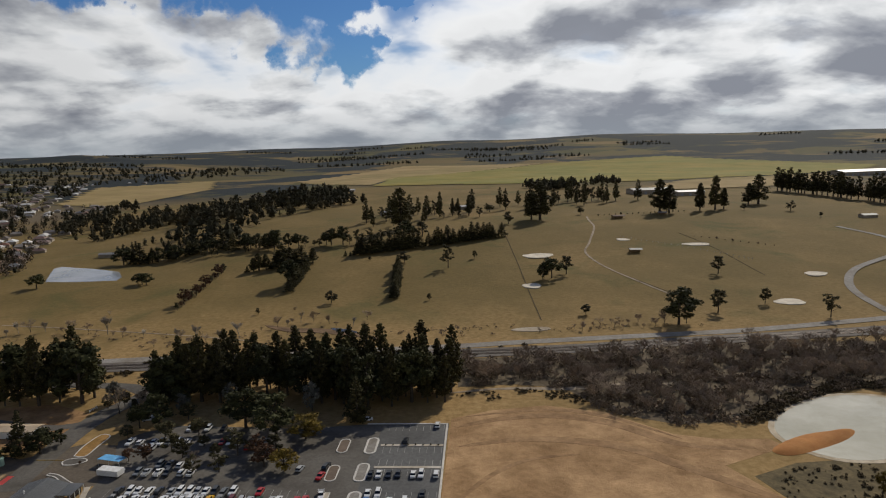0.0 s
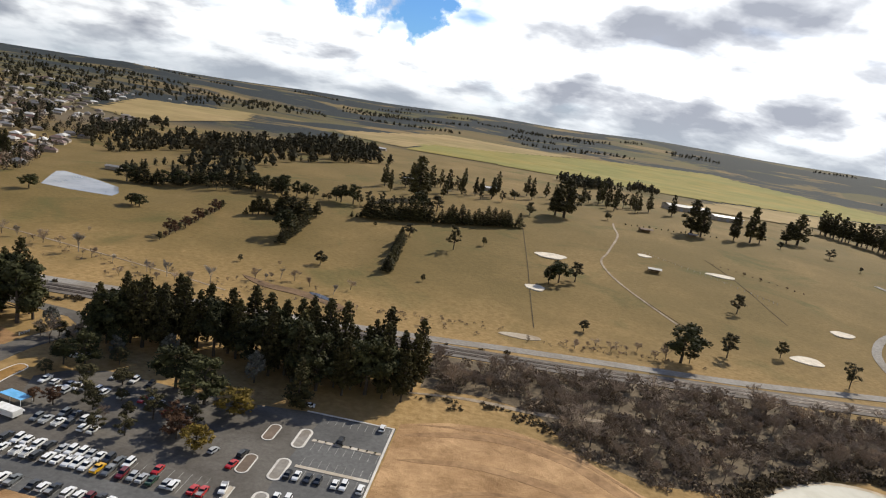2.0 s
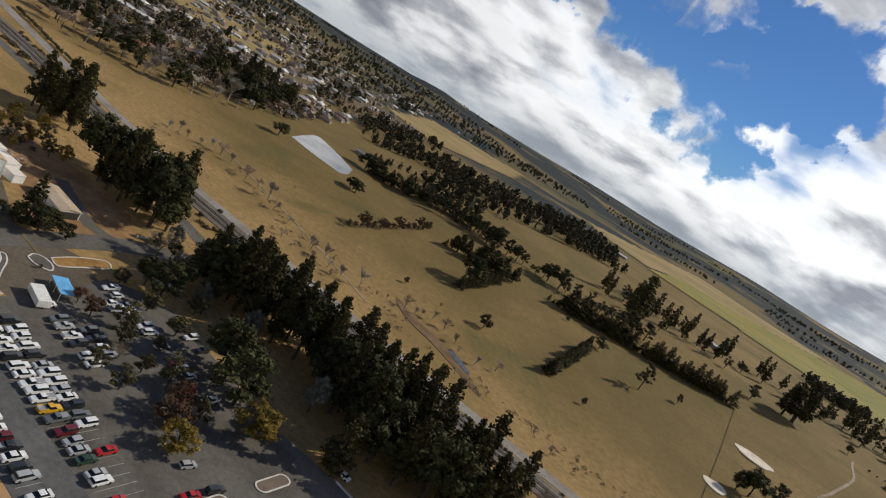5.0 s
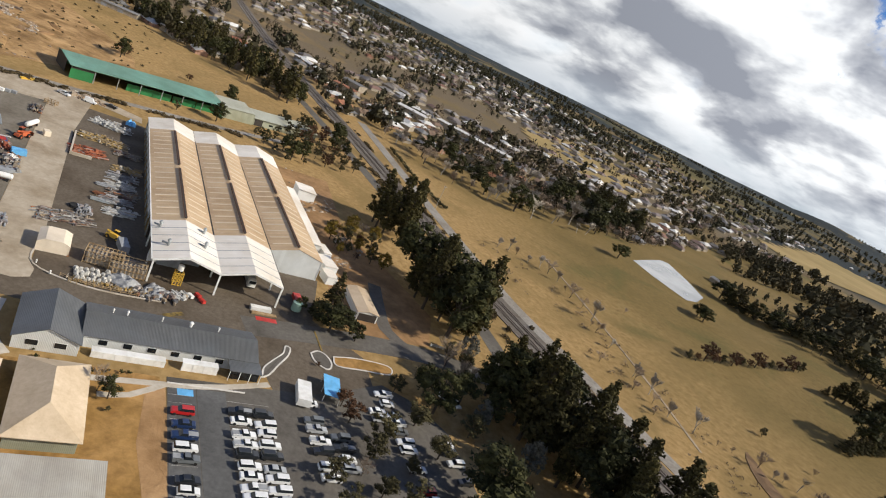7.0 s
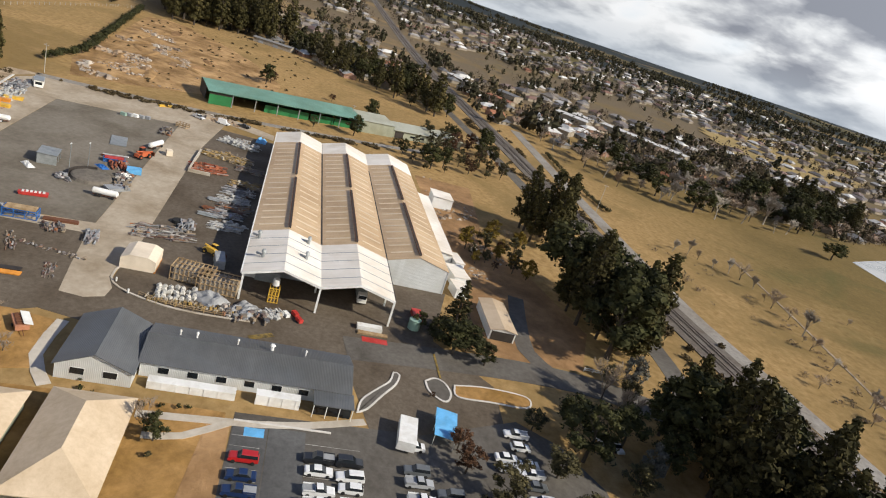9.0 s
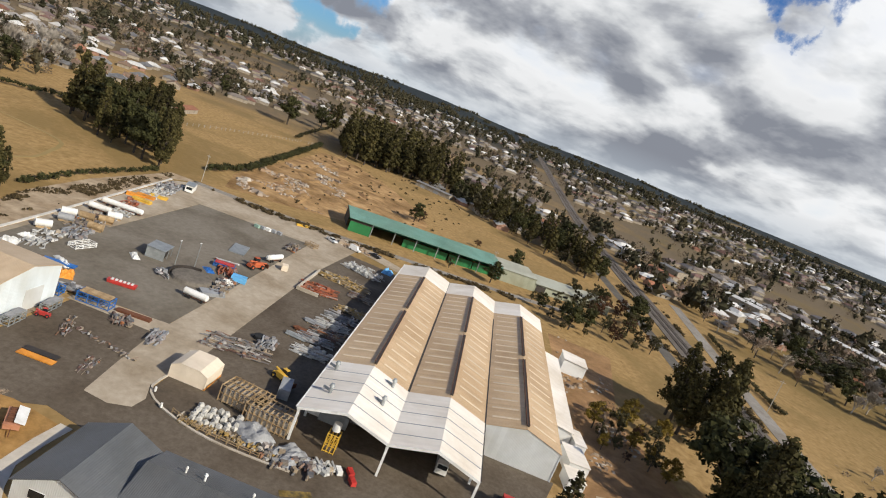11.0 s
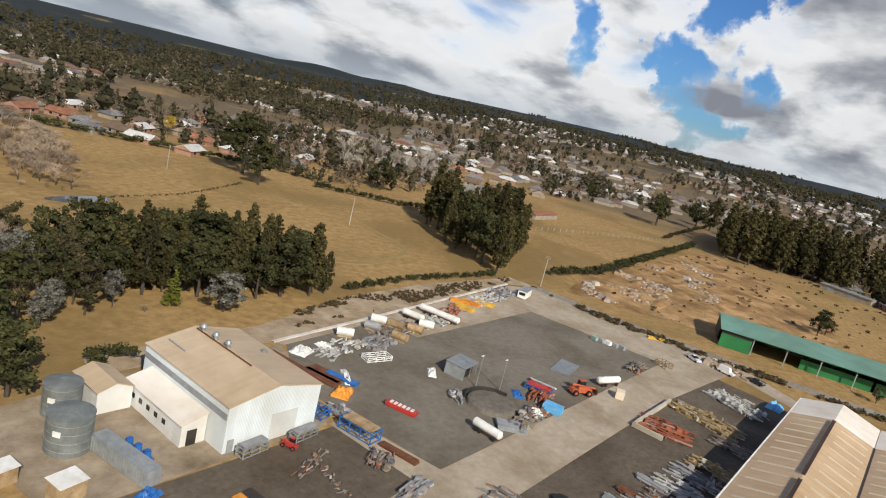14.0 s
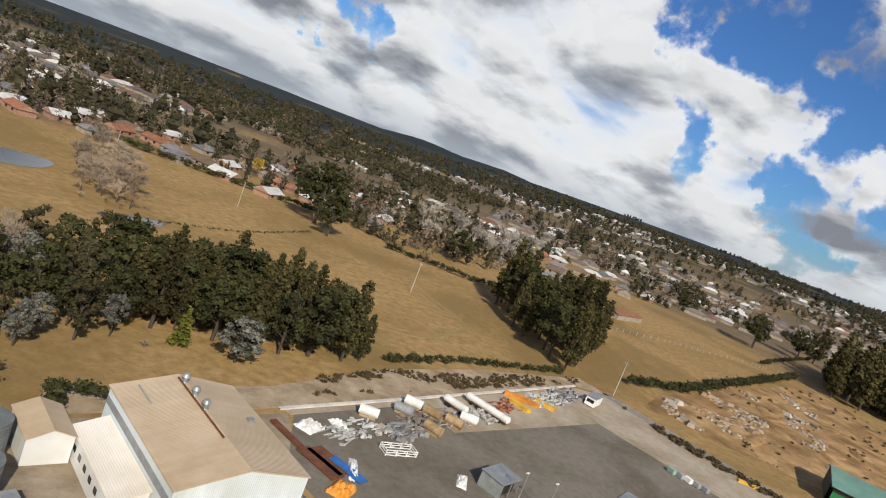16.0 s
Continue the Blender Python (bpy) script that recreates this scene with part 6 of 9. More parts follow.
def build_town():
    rnd = random.Random(91)
    models = [house_model(i) for i in range(8)]
    placed, spots, far = 0, [], []
    used = set()
    for _ in range(26000):
        ang, r = radians(rnd.uniform(98, 285)), 300 + 1500 * rnd.random() ** 1.25
        x, y = r * math.cos(ang), r * math.sin(ang)
        if y < -1000 or inside((x, y), FIELD) or abs(y - (118 + x * 0.03)) < 26 or (x > -250 and y > 300):
            continue
        # houses stand along rough street lines
        u = (0.92 * x + 0.39 * y) / 46.0
        if abs(u - round(u)) > 0.30 or noise.noise((x / 230, y / 230, 1.7)) < -0.26 or inside((x, y), CLEARINGS) or any(inside((x, y), f) for f in BARE_FIELDS):
            continue
        gap = 17 if r < 900 else 20
        if all((x - p[0]) ** 2 + (y - p[1]) ** 2 > gap * gap for p in spots):
            spots.append((x, y, ang))
    spots.sort(key=lambda p: math.hypot(p[0] + 60, p[1]))
    for x, y, ang in spots:
        turn = math.degrees(0.4) + rnd.choice((0, 90)) + rnd.uniform(-10, 10)
        if placed < 210:
            k = rnd.choice((0, 1, 3, 2, 3, 6, 5, 7, 2, 1))
            at = pose(x, y, height(x, y), 0, 0, turn)
            if k in used:
                copy_thing(models[k], at)
            else:
                used.add(k)
                models[k].matrix_world = at
            placed += 1
        else:
            far.append((x, y, turn))
    for k, m in enumerate(models):
        if k not in used:
            m.matrix_world = pose(-700 - 30 * k, 300, height(-700 - 30 * k, 300))
    walls, roofs = Build(), Build()
    for x, y, turn in far:
        L, D, z = rnd.uniform(11, 20), rnd.uniform(8, 12), height(x, y) - 0.5
        walls.box(x, y, z, L, D, 3.3, turn)
        c, s = math.cos(radians(turn)), math.sin(radians(turn))
        pts = [(x + c * u - s * w, y + s * u + c * w, z + h) for u, w, h in ((-L / 2 - 0.5, -D / 2 - 0.5, 3.3), (L / 2 + 0.5, -D / 2 - 0.5, 3.3), (L / 2 + 0.5, D / 2 + 0.5, 3.3), (-L / 2 - 0.5, D / 2 + 0.5, 3.3), (-L / 4, 0, 5.8), (L / 4, 0, 5.8))]
        roofs.add(pts, [(0, 1, 5, 4), (2, 3, 4, 5), (1, 2, 5), (3, 0, 4), (3, 2, 1, 0)])

    def fast(name, b, mat, label):
        me = bpy.data.meshes.new(name)
        me.from_pydata(b.v, [], b.f)
        me.materials.append(mat)
        tagged(new(name, me), label, "houses", kind="stuff")

    fast("far_house_walls", walls, WALLS[1], "pale walls of the far houses")
    fast("far_house_roofs", roofs, FAR_ROOF, "grey, white and terracotta roofs of the far houses")
    # garden and street trees between the houses
    trees, bare = [], []
    for _ in range(24000):
        ang, r = radians(rnd.uniform(98, 290)), 290 + 2100 * rnd.random() ** 1.15
        x, y = r * math.cos(ang), r * math.sin(ang)
        if y < -1900 or inside((x, y), FIELD) or abs(y - (118 + x * 0.03)) < 16:
            continue
        dense = 0.85 * noise.noise((x / 170, y / 170, 4.1)) + 0.75 * noise.noise((x / 40, y / 40, 2.2)) + (0.1 if r > 1250 else 0.0)
        if dense < -0.12 or (r > 1150 and rnd.random() < 0.45) or inside((x, y), CLEARINGS) or any(inside((x, y), f) for f in BARE_FIELDS[:5]):
            continue
        h = rnd.uniform(13, 19) if rnd.random() < 0.10 else rnd.uniform(4.5, 8.5) + 13 * max(0.0, dense) * rnd.random() + (3 if r > 1200 else 0)
        (bare if rnd.random() < 0.45 and r < 1300 else trees).append((x, y, height(x, y), h, h * rnd.uniform(0.6, 0.95)))
    far_trees("town_trees", trees, 12, FAR_LEAF, "dark evergreen trees between the town's houses", 24)
    far_trees("town_bare_trees", bare, 13, FAR_BARE, "leafless grey-brown trees between the town's houses", 44, False)


FAR_BARE = surface("distant_bare_trees", (0.105, 0.080, 0.056), (0.185, 0.145, 0.104), 0.2, 0.95, bump=0.0, big=0.02, island=0.3)


def roof_mix():
    m = surface("mixed_roofs", (0.85, 0.85, 0.85), (1.0, 1.0, 1.0), 0.5, 0.7, bump=0.0, big=0.2)
    nt = m.node_tree
    r = nt.nodes.new("ShaderNodeNewGeometry").outputs["Random Per Island"]
    col = ramp_node(nt, r, [(0.0, (0.20, 0.085, 0.05)), (0.22, (0.15, 0.15, 0.155)), (0.45, (0.11, 0.08, 0.06)), (0.66, (0.26, 0.23, 0.20)), (0.80, (0.36, 0.34, 0.32)), (0.90, (0.70, 0.69, 0.66))])
    for n in nt.nodes:
        if n.type == "VALTORGB" and n.outputs[0].links and n.outputs[0].links[0].to_socket.name == "B":
            n.color_ramp.interpolation = "LINEAR"
    bsdf = nt.nodes["Principled BSDF"]
    old = bsdf.inputs["Base Color"].links[0].from_socket
    link(nt, mix_node(nt, 1.0, old, col, "MULTIPLY"), bsdf.inputs["Base Color"])
    return m


FAR_ROOF = roof_mix()
build_town()
far_trees("parkland_wood", wood_spots([(-150, -640), (-450, -560), (-700, -640), (-620, -900), (-300, -1000), (-100, -900)], 900, 31, 9, 18), 32, FAR_LEAF, "dark wood beyond the southern houses", 18)


def big_shed(x, y, L, D, h, turn, roof_mat, label):
    t = thing("industrial_shed", label, "industrial shed", pose(x, y, height(x, y) - 0.5, 0, 0, turn), group="distant industrial sheds")
    part("wall", Build().box(0, 0, 0, L, D, h), WALLS[1], t)
    for s in (1, -1):
        part("roof", Build().slab([(-L / 2 - 0.5, s * (D / 2 + 0.5), h), (L / 2 + 0.5, s * (D / 2 + 0.5), h), (L / 2 + 0.5, 0, h + D * 0.07), (-L / 2 - 0.5, 0, h + D * 0.07)], 0.3), roof_mat, t)
    for k in range(int(L / 12)):
        part("door", Build().box(-L / 2 + 6 + 12 * k, -D / 2, 0, 4, 0.3, h * 0.7), GREY, t)


for x, y, L, D, h, turn, m, lab in ((-391, 192, 46, 13, 5, 46, ROOFS[2], "long white-roofed shed by the railway"), (-453, 316, 92, 16, 6, 38, ROOFS[2], "long white-roofed warehouse in the town"),
                                    (-470, 246, 34, 18, 7, 46, ROOFS[2], "white-roofed hall in the town"), (-462, 168, 26, 12, 5, 40, ROOFS[0], "terracotta-roofed hall in the town"), (-497, 186, 22, 16, 7, 40, ROOFS[1], "grey gabled hall in the town"), (-520, 142, 44, 12, 5, 20, ROOFS[2], "white-roofed row by the railway"), (-500, 268, 20, 14, 6, 46, ROOFS[2], "small white-roofed workshop in the town"),
                                    (-400, 12, 34, 14, 5, 75, ROOFS[2], "white-roofed depot by the pines"), (-432, 24, 26, 12, 5, 75, ROOFS[1], "grey-roofed depot by the pines"), (-410, -36, 30, 9, 4, 75, ROOFS[1], "grey-roofed row by the pines"),
                                    (920, 1180, 120, 46, 9, 15, ROOFS[2], "large white-roofed factory on the plain"), (1000, 1060, 130, 50, 9, 15, ROOFS[1], "large grey-roofed factory on the plain"), (860, 830, 110, 34, 8, 10, ROOFS[2], "white-roofed factory on the plain"),
                                    (425, 840, 60, 30, 7, 10, ROOFS[1], "grey-roofed sheds behind the golf course"), (470, 800, 40, 22, 6, 10, ROOFS[2], "white-roofed sheds behind the golf course")):
    big_shed(x, y, L, D, h, turn, m, lab)


def small_building(name, x, y, L, D, h, turn, roof_mat, label):
    t = thing(name, label, "shelter" if "shelter" in name else "clubhouse", pose(x, y, height(x, y) - 0.2, 0, 0, turn))
    if "shelter" in name:
        for u in (-L / 2 + 0.3, L / 2 - 0.3):
            for w in (-D / 2 + 0.3, D / 2 - 0.3):
                part("post", Build().box(u, w, 0, 0.2, 0.2, h), TIMBER, t)
        part("back_wall", Build().box(0, D / 2 - 0.2, 0, L - 0.4, 0.15, h), TIMBER, t)
    else:
        part("wall", Build().box(0, 0, 0, L, D, h), WALLS[1], t)
    for s in (1, -1):
        part("roof", Build().slab([(-L / 2 - 0.4, s * (D / 2 + 0.4), h), (L / 2 + 0.4, s * (D / 2 + 0.4), h), (L / 2 + 0.4, 0, h + D * 0.16), (-L / 2 - 0.4, 0, h + D * 0.16)], 0.15), roof_mat, t)


for a in (("golf_shelter", 300, 381, 10, 6, 3, 0, ROOFS[1], "open golf shelter with a pale roof"), ("golf_shelter", 318, 540, 13, 7, 3, 10, ROOFS[3], "open golf shelter with a brown roof"),
          ("golf_shelter", 370, 562, 9, 6, 3, 0, ROOFS[1], "open golf shelter with a pale roof"), ("clubhouse", 566, 520, 16, 8, 3, 10, ROOFS[1], "grey-roofed clubhouse on the hill"),
          ("clubhouse", 60, 610, 16, 9, 4, 20, ROOFS[2], "white-gabled house among trees"), ("clubhouse", 150, 660, 18, 9, 4, 0, ROOFS[2], "white-gabled house among trees"), ("clubhouse", -60, 1000, 20, 10, 4, 0, ROOFS[2], "white farmhouse on the plateau"),
          ("farm_house", -308, -200, 30, 9, 3.2, 2, ROOFS[0], "low orange-roofed farmhouse in the paddocks"), ("farm_house", -290, 415, 20, 10, 3.2, 30, ROOFS[2], "white-roofed house near the pond"), ("farm_house", -185, 430, 14, 8, 3, 10, ROOFS[1], "grey-roofed house near the pond")):
    small_building(*a)
# woods and tree lines of the far plain
rnd_f = random.Random(19)
lines = []
OPEN = [(-330, 1150), (250, 1000), (560, 880), (1100, 1200), (1350, 1700), (900, 2550), (-150, 2350), (-800, 1900), (-700, 1100)]
for _ in range(190):
    ang, r = radians(rnd_f.uniform(-20, 225)), rnd_f.uniform(1300, 3900)
    x, y = r * math.cos(ang), r * math.sin(ang)
    if inside((x, y), OPEN):
        continue
    turn, n = rnd_f.uniform(-0.35, 0.35), rnd_f.randint(6, 34)
    for i in range(n):
        px, py = x + (i - n / 2) * 13 * math.cos(turn) + rnd_f.uniform(-8, 8), y + (i - n / 2) * 13 * math.sin(turn) + rnd_f.uniform(-14, 14)
        h = rnd_f.uniform(10, 18)
        lines.append((px, py, height(px, py), h, h * 0.9))
far_trees("plain_tree_lines", lines, 21, FAR_LEAF, "dark windbreaks and woods on the far plain", 9)

ridge = []
for _ in range(1100):
    ang, r = radians(rnd_f.uniform(140, 262)), rnd_f.uniform(1200, 2100)
    x, y = r * math.cos(ang), r * math.sin(ang)
    if noise.noise((x / 130, y / 130, 7.7)) > 0.0:
        h = rnd_f.uniform(9, 20)
        ridge.append((x, y, height(x, y), h, h * rnd_f.uniform(0.7, 1.0)))
far_trees("ridge_wood", ridge, 23, FAR_LEAF, "ragged dark trees along the town's ridge", 16)

# ---- car park ----
FADED_WHITE = surface("worn_white_line", (0.24, 0.235, 0.22), (0.60, 0.58, 0.55), 1.8, 0.8, bump=0.0, big=0.2, stain=(0.5, 0.5, 0.48))
FADED_YELLOW = surface("worn_yellow_line", (0.10, 0.085, 0.055), (0.36, 0.24, 0.06), 1.6, 0.85, bump=0.0, big=0.3, stain=(0.5, 0.5, 0.48))


def kerb_ring(name, pts, label, fill=None, width=0.7, high=0.16, z=0.08):
    """A raised kerb round a closed outline, with a filling."""
    t = thing(name, label, "kerb island", group="kerbed islands", kind="structure")
    n = len(pts)
    cx, cy = sum(p[0] for p in pts) / n, sum(p[1] for p in pts) / n
    turn = 1 if sum(p[0] * q[1] - q[0] * p[1] for p, q in zip(pts, pts[1:] + pts[:1])) > 0 else -1
    inner = []
    for i, (x, y) in enumerate(pts):
        d = (Vector(pts[(i + 1) % n]) - Vector(pts[i - 1])).normalized() * width * turn
        inner.append((x - d.y, y + d.x))
    b = Build()
    vo = [(x, y, z) for x, y in pts] + [(x, y, z + high) for x, y in pts] + [(x, y, z + high) for x, y in inner] + [(x, y, z) for x, y in inner]
    f = []
    for i in range(n):
        j = (i + 1) % n
        f += [(i, j, n + j, n + i), (n + i, n + j, 2 * n + j, 2 * n + i), (2 * n + i, 2 * n + j, 3 * n + j, 3 * n + i)]
    part("kerb", b.add(vo, f), KERB, t)
    if fill:
        part("filling", Build().slab([(x, y, z + high * 0.6) for x, y in inner], 0.1), fill, t)
    return t


def capsule(cx, cy, w, l, n=9):
    pts = [(cx + w / 2 * math.cos(math.pi * i / (n - 1)), cy + l / 2 - w / 2 + w / 2 * math.sin(math.pi * i / (n - 1))) for i in range(n)]
    return pts + [(cx + w / 2 * math.cos(math.pi + math.pi * i / (n - 1)), cy - l / 2 + w / 2 + w / 2 * math.sin(math.pi + math.pi * i / (n - 1))) for i in range(n)]


def build_car_park():
    for cx, cy, w, l, lab in ((129.3, 40.5, 4.4, 13, "white-kerbed planted island"), (129.0, 21, 4.4, 12.5, "white-kerbed bare island"), (129.3, 2.2, 4.4, 13, "white-kerbed bare island")):
        kerb_ring("kerb_island", capsule(cx, cy, w, l), lab + " in the car park", GRAVEL)
    for cx, cy, lab in ((119.2, 40.3, "faded kerbed island with brown mulch"), (119.3, 20.3, "faded kerbed island with brown mulch")):
        kerb_ring("kerb_island", capsule(cx, cy, 4, 11), lab + " in the car park", MULCH, 0.4)
    kerb_ring("kerb_island", [(119.6, -1.0), (121.4, -1.0), (121.4, 8.0), (119.6, 8.0)], "pale concrete divider in the car park", CONCRETE_PALE, 0.3)
    def rounded(pts):
        line = smooth_line([Vector((*p, 0)) for p in pts + pts[:1]], 0.9)
        return [(p.x, p.y) for p in line[:-1]]

    kerb_ring("kerb_island", rounded([(24.2, 25.2), (22.4, 27.6), (23.4, 29.8), (27, 30.9), (30.2, 30.0), (31.0, 28.2), (28.0, 25.6)]), "teardrop white-kerbed island by the entrance", ASPHALT_PALE, 0.45)
    kerb_ring("kerb_island", rounded([(24, 32), (22.8, 40), (24, 49.5), (28.5, 48.5), (28.6, 40), (28.4, 32)]), "kerbed dry-grass strip by the entrance", DRY_LAWN, 0.4)
    kerb_ring("kerb_island", rounded([(39.2, 9.4), (34.6, 10.6), (30.5, 13.7), (26.6, 17.0), (22.9, 18.3), (23.6, 19.8), (27.5, 18.6), (32.3, 15.3), (37.8, 11.6)]), "winding white-kerbed island by the entrance", ASPHALT_PALE, 0.4)
    for y in (40.7, 24.4):
        t = thing("median_strip", "narrow concrete median with small shrubs", "median", group="car park medians", kind="structure")
        part("slab", Build().box(143.8, y, 0.08, 22.5, 1.5, 0.14), CONCRETE_PALE, t)
        if y > 40:
            for k in range(8):
                part("shrub", leaf_mesh("shrub", [(134.3 + 2.7 * k, y, 0.5, 0.5)], 40, 0.14, LEAF_PINE, k), LEAF_PINE, t)
    edge = thing("car_park_kerb", "pale concrete kerb round the car park", "kerb", kind="structure")
    for x, y, sx, sy in ((155.6, 22.2, 0.7, 74), (140.3, 59.2, 31, 0.7), (46.2, -4, 0.4, 17)):
        part("kerb", Build().box(x, y, 0.02, sx, sy, 0.2), KERB, edge)
    path = thing("footpath", "pale concrete footpath beside the office", "footpath", kind="structure")
    part("slab", ribbon([(48, -28), (47, -14), (46.5, -8), (45, 0), (42.5, 8), (41.5, 11)], 1.8, 0.12), CONCRETE_PALE, path)
    part("slab", ribbon([(47, -13), (52, -20), (53, -26)], 1.6, 0.11), CONCRETE_PALE, path)
    part("slab", ribbon([(44, -43), (36, -47), (24, -46.5)], 2.2, 0.12), CONCRETE_PALE, path)
    line = Build().box(0, 0, 0, 0.10, 4.8, 0.006).mesh("bay_line", FADED_WHITE)
    marks = thing("bay_marking", "faded white painted parking bay lines", "road marking", kind="structure")
    for k in range(40):
        for y, z in ((-10.0, 0.068), (2.2, 0.054), (7.2, 0.054)):
            x = 50 + 2.65 * k
            if (y > 0 and x > 116) or x > 153:
                continue
            ob = new("bay_line", line)
            ob.parent, ob.location = marks, (x, y, z)
    for k in range(9):
        for y in (55.4, 37.4, 27.4, 20.8, 6.0, 1.3):
            ob = new("bay_line", line)
            ob.parent, ob.location = marks, (133.8 + 2.6 * k, y, 0.078)
    solid("accessible_bay", Build().box(48.8, -8.8, 0.075, 2.3, 3.4, 0.008), SKYBLUE, "light blue painted accessible parking bay", "road marking", kind="structure")
    t = thing("box_trailer", "white box trailer under the car park trees", "trailer", pose(45.2, 18.4, 0.05, 0, 0, 80))
    part("box", Build().box(0, 0, 0.7, 3.4, 8.0, 1.9), WHITE, t)
    for s in (-1, 1):
        for y in (-1.2, 1.2):
            part("wheel", Build().bar((1.0 * s, y, 0.4), (1.25 * s, y, 0.4), 0.4, n=12), BLACK, t)
    a = thing("awning", "light blue awning over parked cars", "awning", pose(41.5, 26.5, 0.05, 0, 0, 78))
    part("canopy", Build().slab([(-2.2, -4.5, 2.5), (2.2, -4.5, 2.2), (2.2, 4.5, 2.2), (-2.2, 4.5, 2.5)], 0.08), SKYBLUE, a)
    for x in (-2, 2):
        for y in (-4.3, 0, 4.3):
            part("post", Build().box(x, y, 0, 0.1, 0.1, 2.3), WHITE, a)


MULCH = surface("brown_mulch", (0.13, 0.095, 0.07), (0.19, 0.145, 0.11), 1.2, 0.95)
build_car_park()

PAINTS = {}


def paint(name, a):
    m = surface(name, tuple(c * 0.95 for c in a), a, 3.0, 0.28, 0.1, 0.0, 0.8, (0.93, 0.93, 0.93), own=True)
    m.node_tree.nodes["Principled BSDF"].inputs["Coat Weight"].default_value = 0.5
    return m


for key, col in (("white", (0.78, 0.78, 0.77)), ("silver", (0.40, 0.41, 0.42)), ("dark", (0.022, 0.024, 0.028)), ("navy", (0.016, 0.035, 0.10)), ("red", (0.46, 0.018, 0.018)), ("maroon", (0.14, 0.014, 0.02)), ("yellow", (0.72, 0.40, 0.02)), ("blue", (0.02, 0.14, 0.42)), ("grey", (0.13, 0.14, 0.145)), ("green", (0.02, 0.06, 0.035))):
    PAINTS[key] = paint(key + "_car_paint", col)


def tapered(profile, w_low, w_high, z_split):
    """An outline in x and z drawn across y, narrower above z_split."""
    n = len(profile)
    pts = [(x, s * (w_low if z < z_split else w_high), z) for s in (-1, 1) for x, z in profile]
    return Build().add(pts, [tuple(range(n)), tuple(range(2 * n - 1, n - 1, -1))] + [(i, n + i, n + (i + 1) % n, (i + 1) % n) for i in range(n)])


def car_model(kind, colour):
    names = {"sedan": "sedan", "hatch": "hatchback car", "suv": "four-wheel drive", "ute": "utility with open tray", "van": "delivery van"}
    t = thing("car", f"{colour} {names[kind]} parked on the asphalt", "car", pose(0, 0, -400), group="parked cars")
    p = PAINTS[colour]
    L = {"sedan": 2.35, "hatch": 2.05, "suv": 2.4, "ute": 2.6, "van": 2.5}[kind]
    lift = 0.12 if kind in ("suv", "ute", "van") else 0.0
    belt = 0.98 + lift
    low = [(-L, 0.42 + lift), (-L + 0.02, 0.85 + lift), (-L + 0.18, belt), (L - 1.25, belt), (L - 0.2, 0.86 + lift), (L, 0.68 + lift), (L - 0.02, 0.36 + lift), (L - 0.5, 0.26 + lift), (-L + 0.5, 0.26 + lift)]
    part("body", tapered(low, 0.90, 0.82, 0.8 + lift), p, t)
    roof = 1.46 + lift * 2.2 + (0.5 if kind == "van" else 0)
    spans = {"sedan": (-1.55, -0.85, 0.35, 1.15), "hatch": (-1.95, -1.6, 0.25, 0.95), "suv": (-2.25, -2.05, 0.35, 1.0), "ute": (-0.55, -0.45, 0.55, 1.2), "van": (-2.4, -2.35, 0.75, 1.25)}[kind]
    a, b, c, d = spans
    w0, w1 = 0.82, 0.66
    glass = Build().add([(a, -w0, belt), (d, -w0, belt), (d, w0, belt), (a, w0, belt), (b, -w1, roof - 0.05), (c, -w1, roof - 0.05), (c, w1, roof - 0.05), (b, w1, roof - 0.05)],
                        [(0, 1, 5, 4), (1, 2, 6, 5), (2, 3, 7, 6), (3, 0, 4, 7), (4, 5, 6, 7)])
    part("window_band", glass, p if kind == "van" else GLASS, t)
    part("roof_panel", Build().box((b + c) / 2, 0, roof - 0.05, c - b + 0.1, 2 * w1 + 0.06, 0.06, top=0.94), p, t)
    if kind == "ute":
        part("tray", Build().box(-1.62, 0, belt, 1.9, 1.78, 0.10), GREY, t, "open grey tray")
        for s in (-1, 1):
            part("tray_side", Build().box(-1.62, 0.86 * s, belt, 1.9, 0.06, 0.34), p, t)
    for x in (-L + 0.85, L - 0.85):
        for s in (-1, 1):
            part("wheel", Build().bar((x, s * 0.72, 0.33), (x, s * 0.93, 0.33), 0.34, n=12), BLACK, t)
    return t


CAR_MODELS = {}
CAR_RND = random.Random(41)


def park(x, y, colour, kind=None, turn=90.0, z=0.06):
    kind = kind or CAR_RND.choice(("sedan", "sedan", "hatch", "suv", "suv", "ute"))
    at = pose(x, y, z, 0, 0, turn + CAR_RND.choice((0, 180)) + CAR_RND.uniform(-2, 2))
    if (kind, colour) in CAR_MODELS:
        return copy_thing(CAR_MODELS[kind, colour], at)
    m = CAR_MODELS[kind, colour] = car_model(kind, colour)
    m.matrix_world = at
    return m


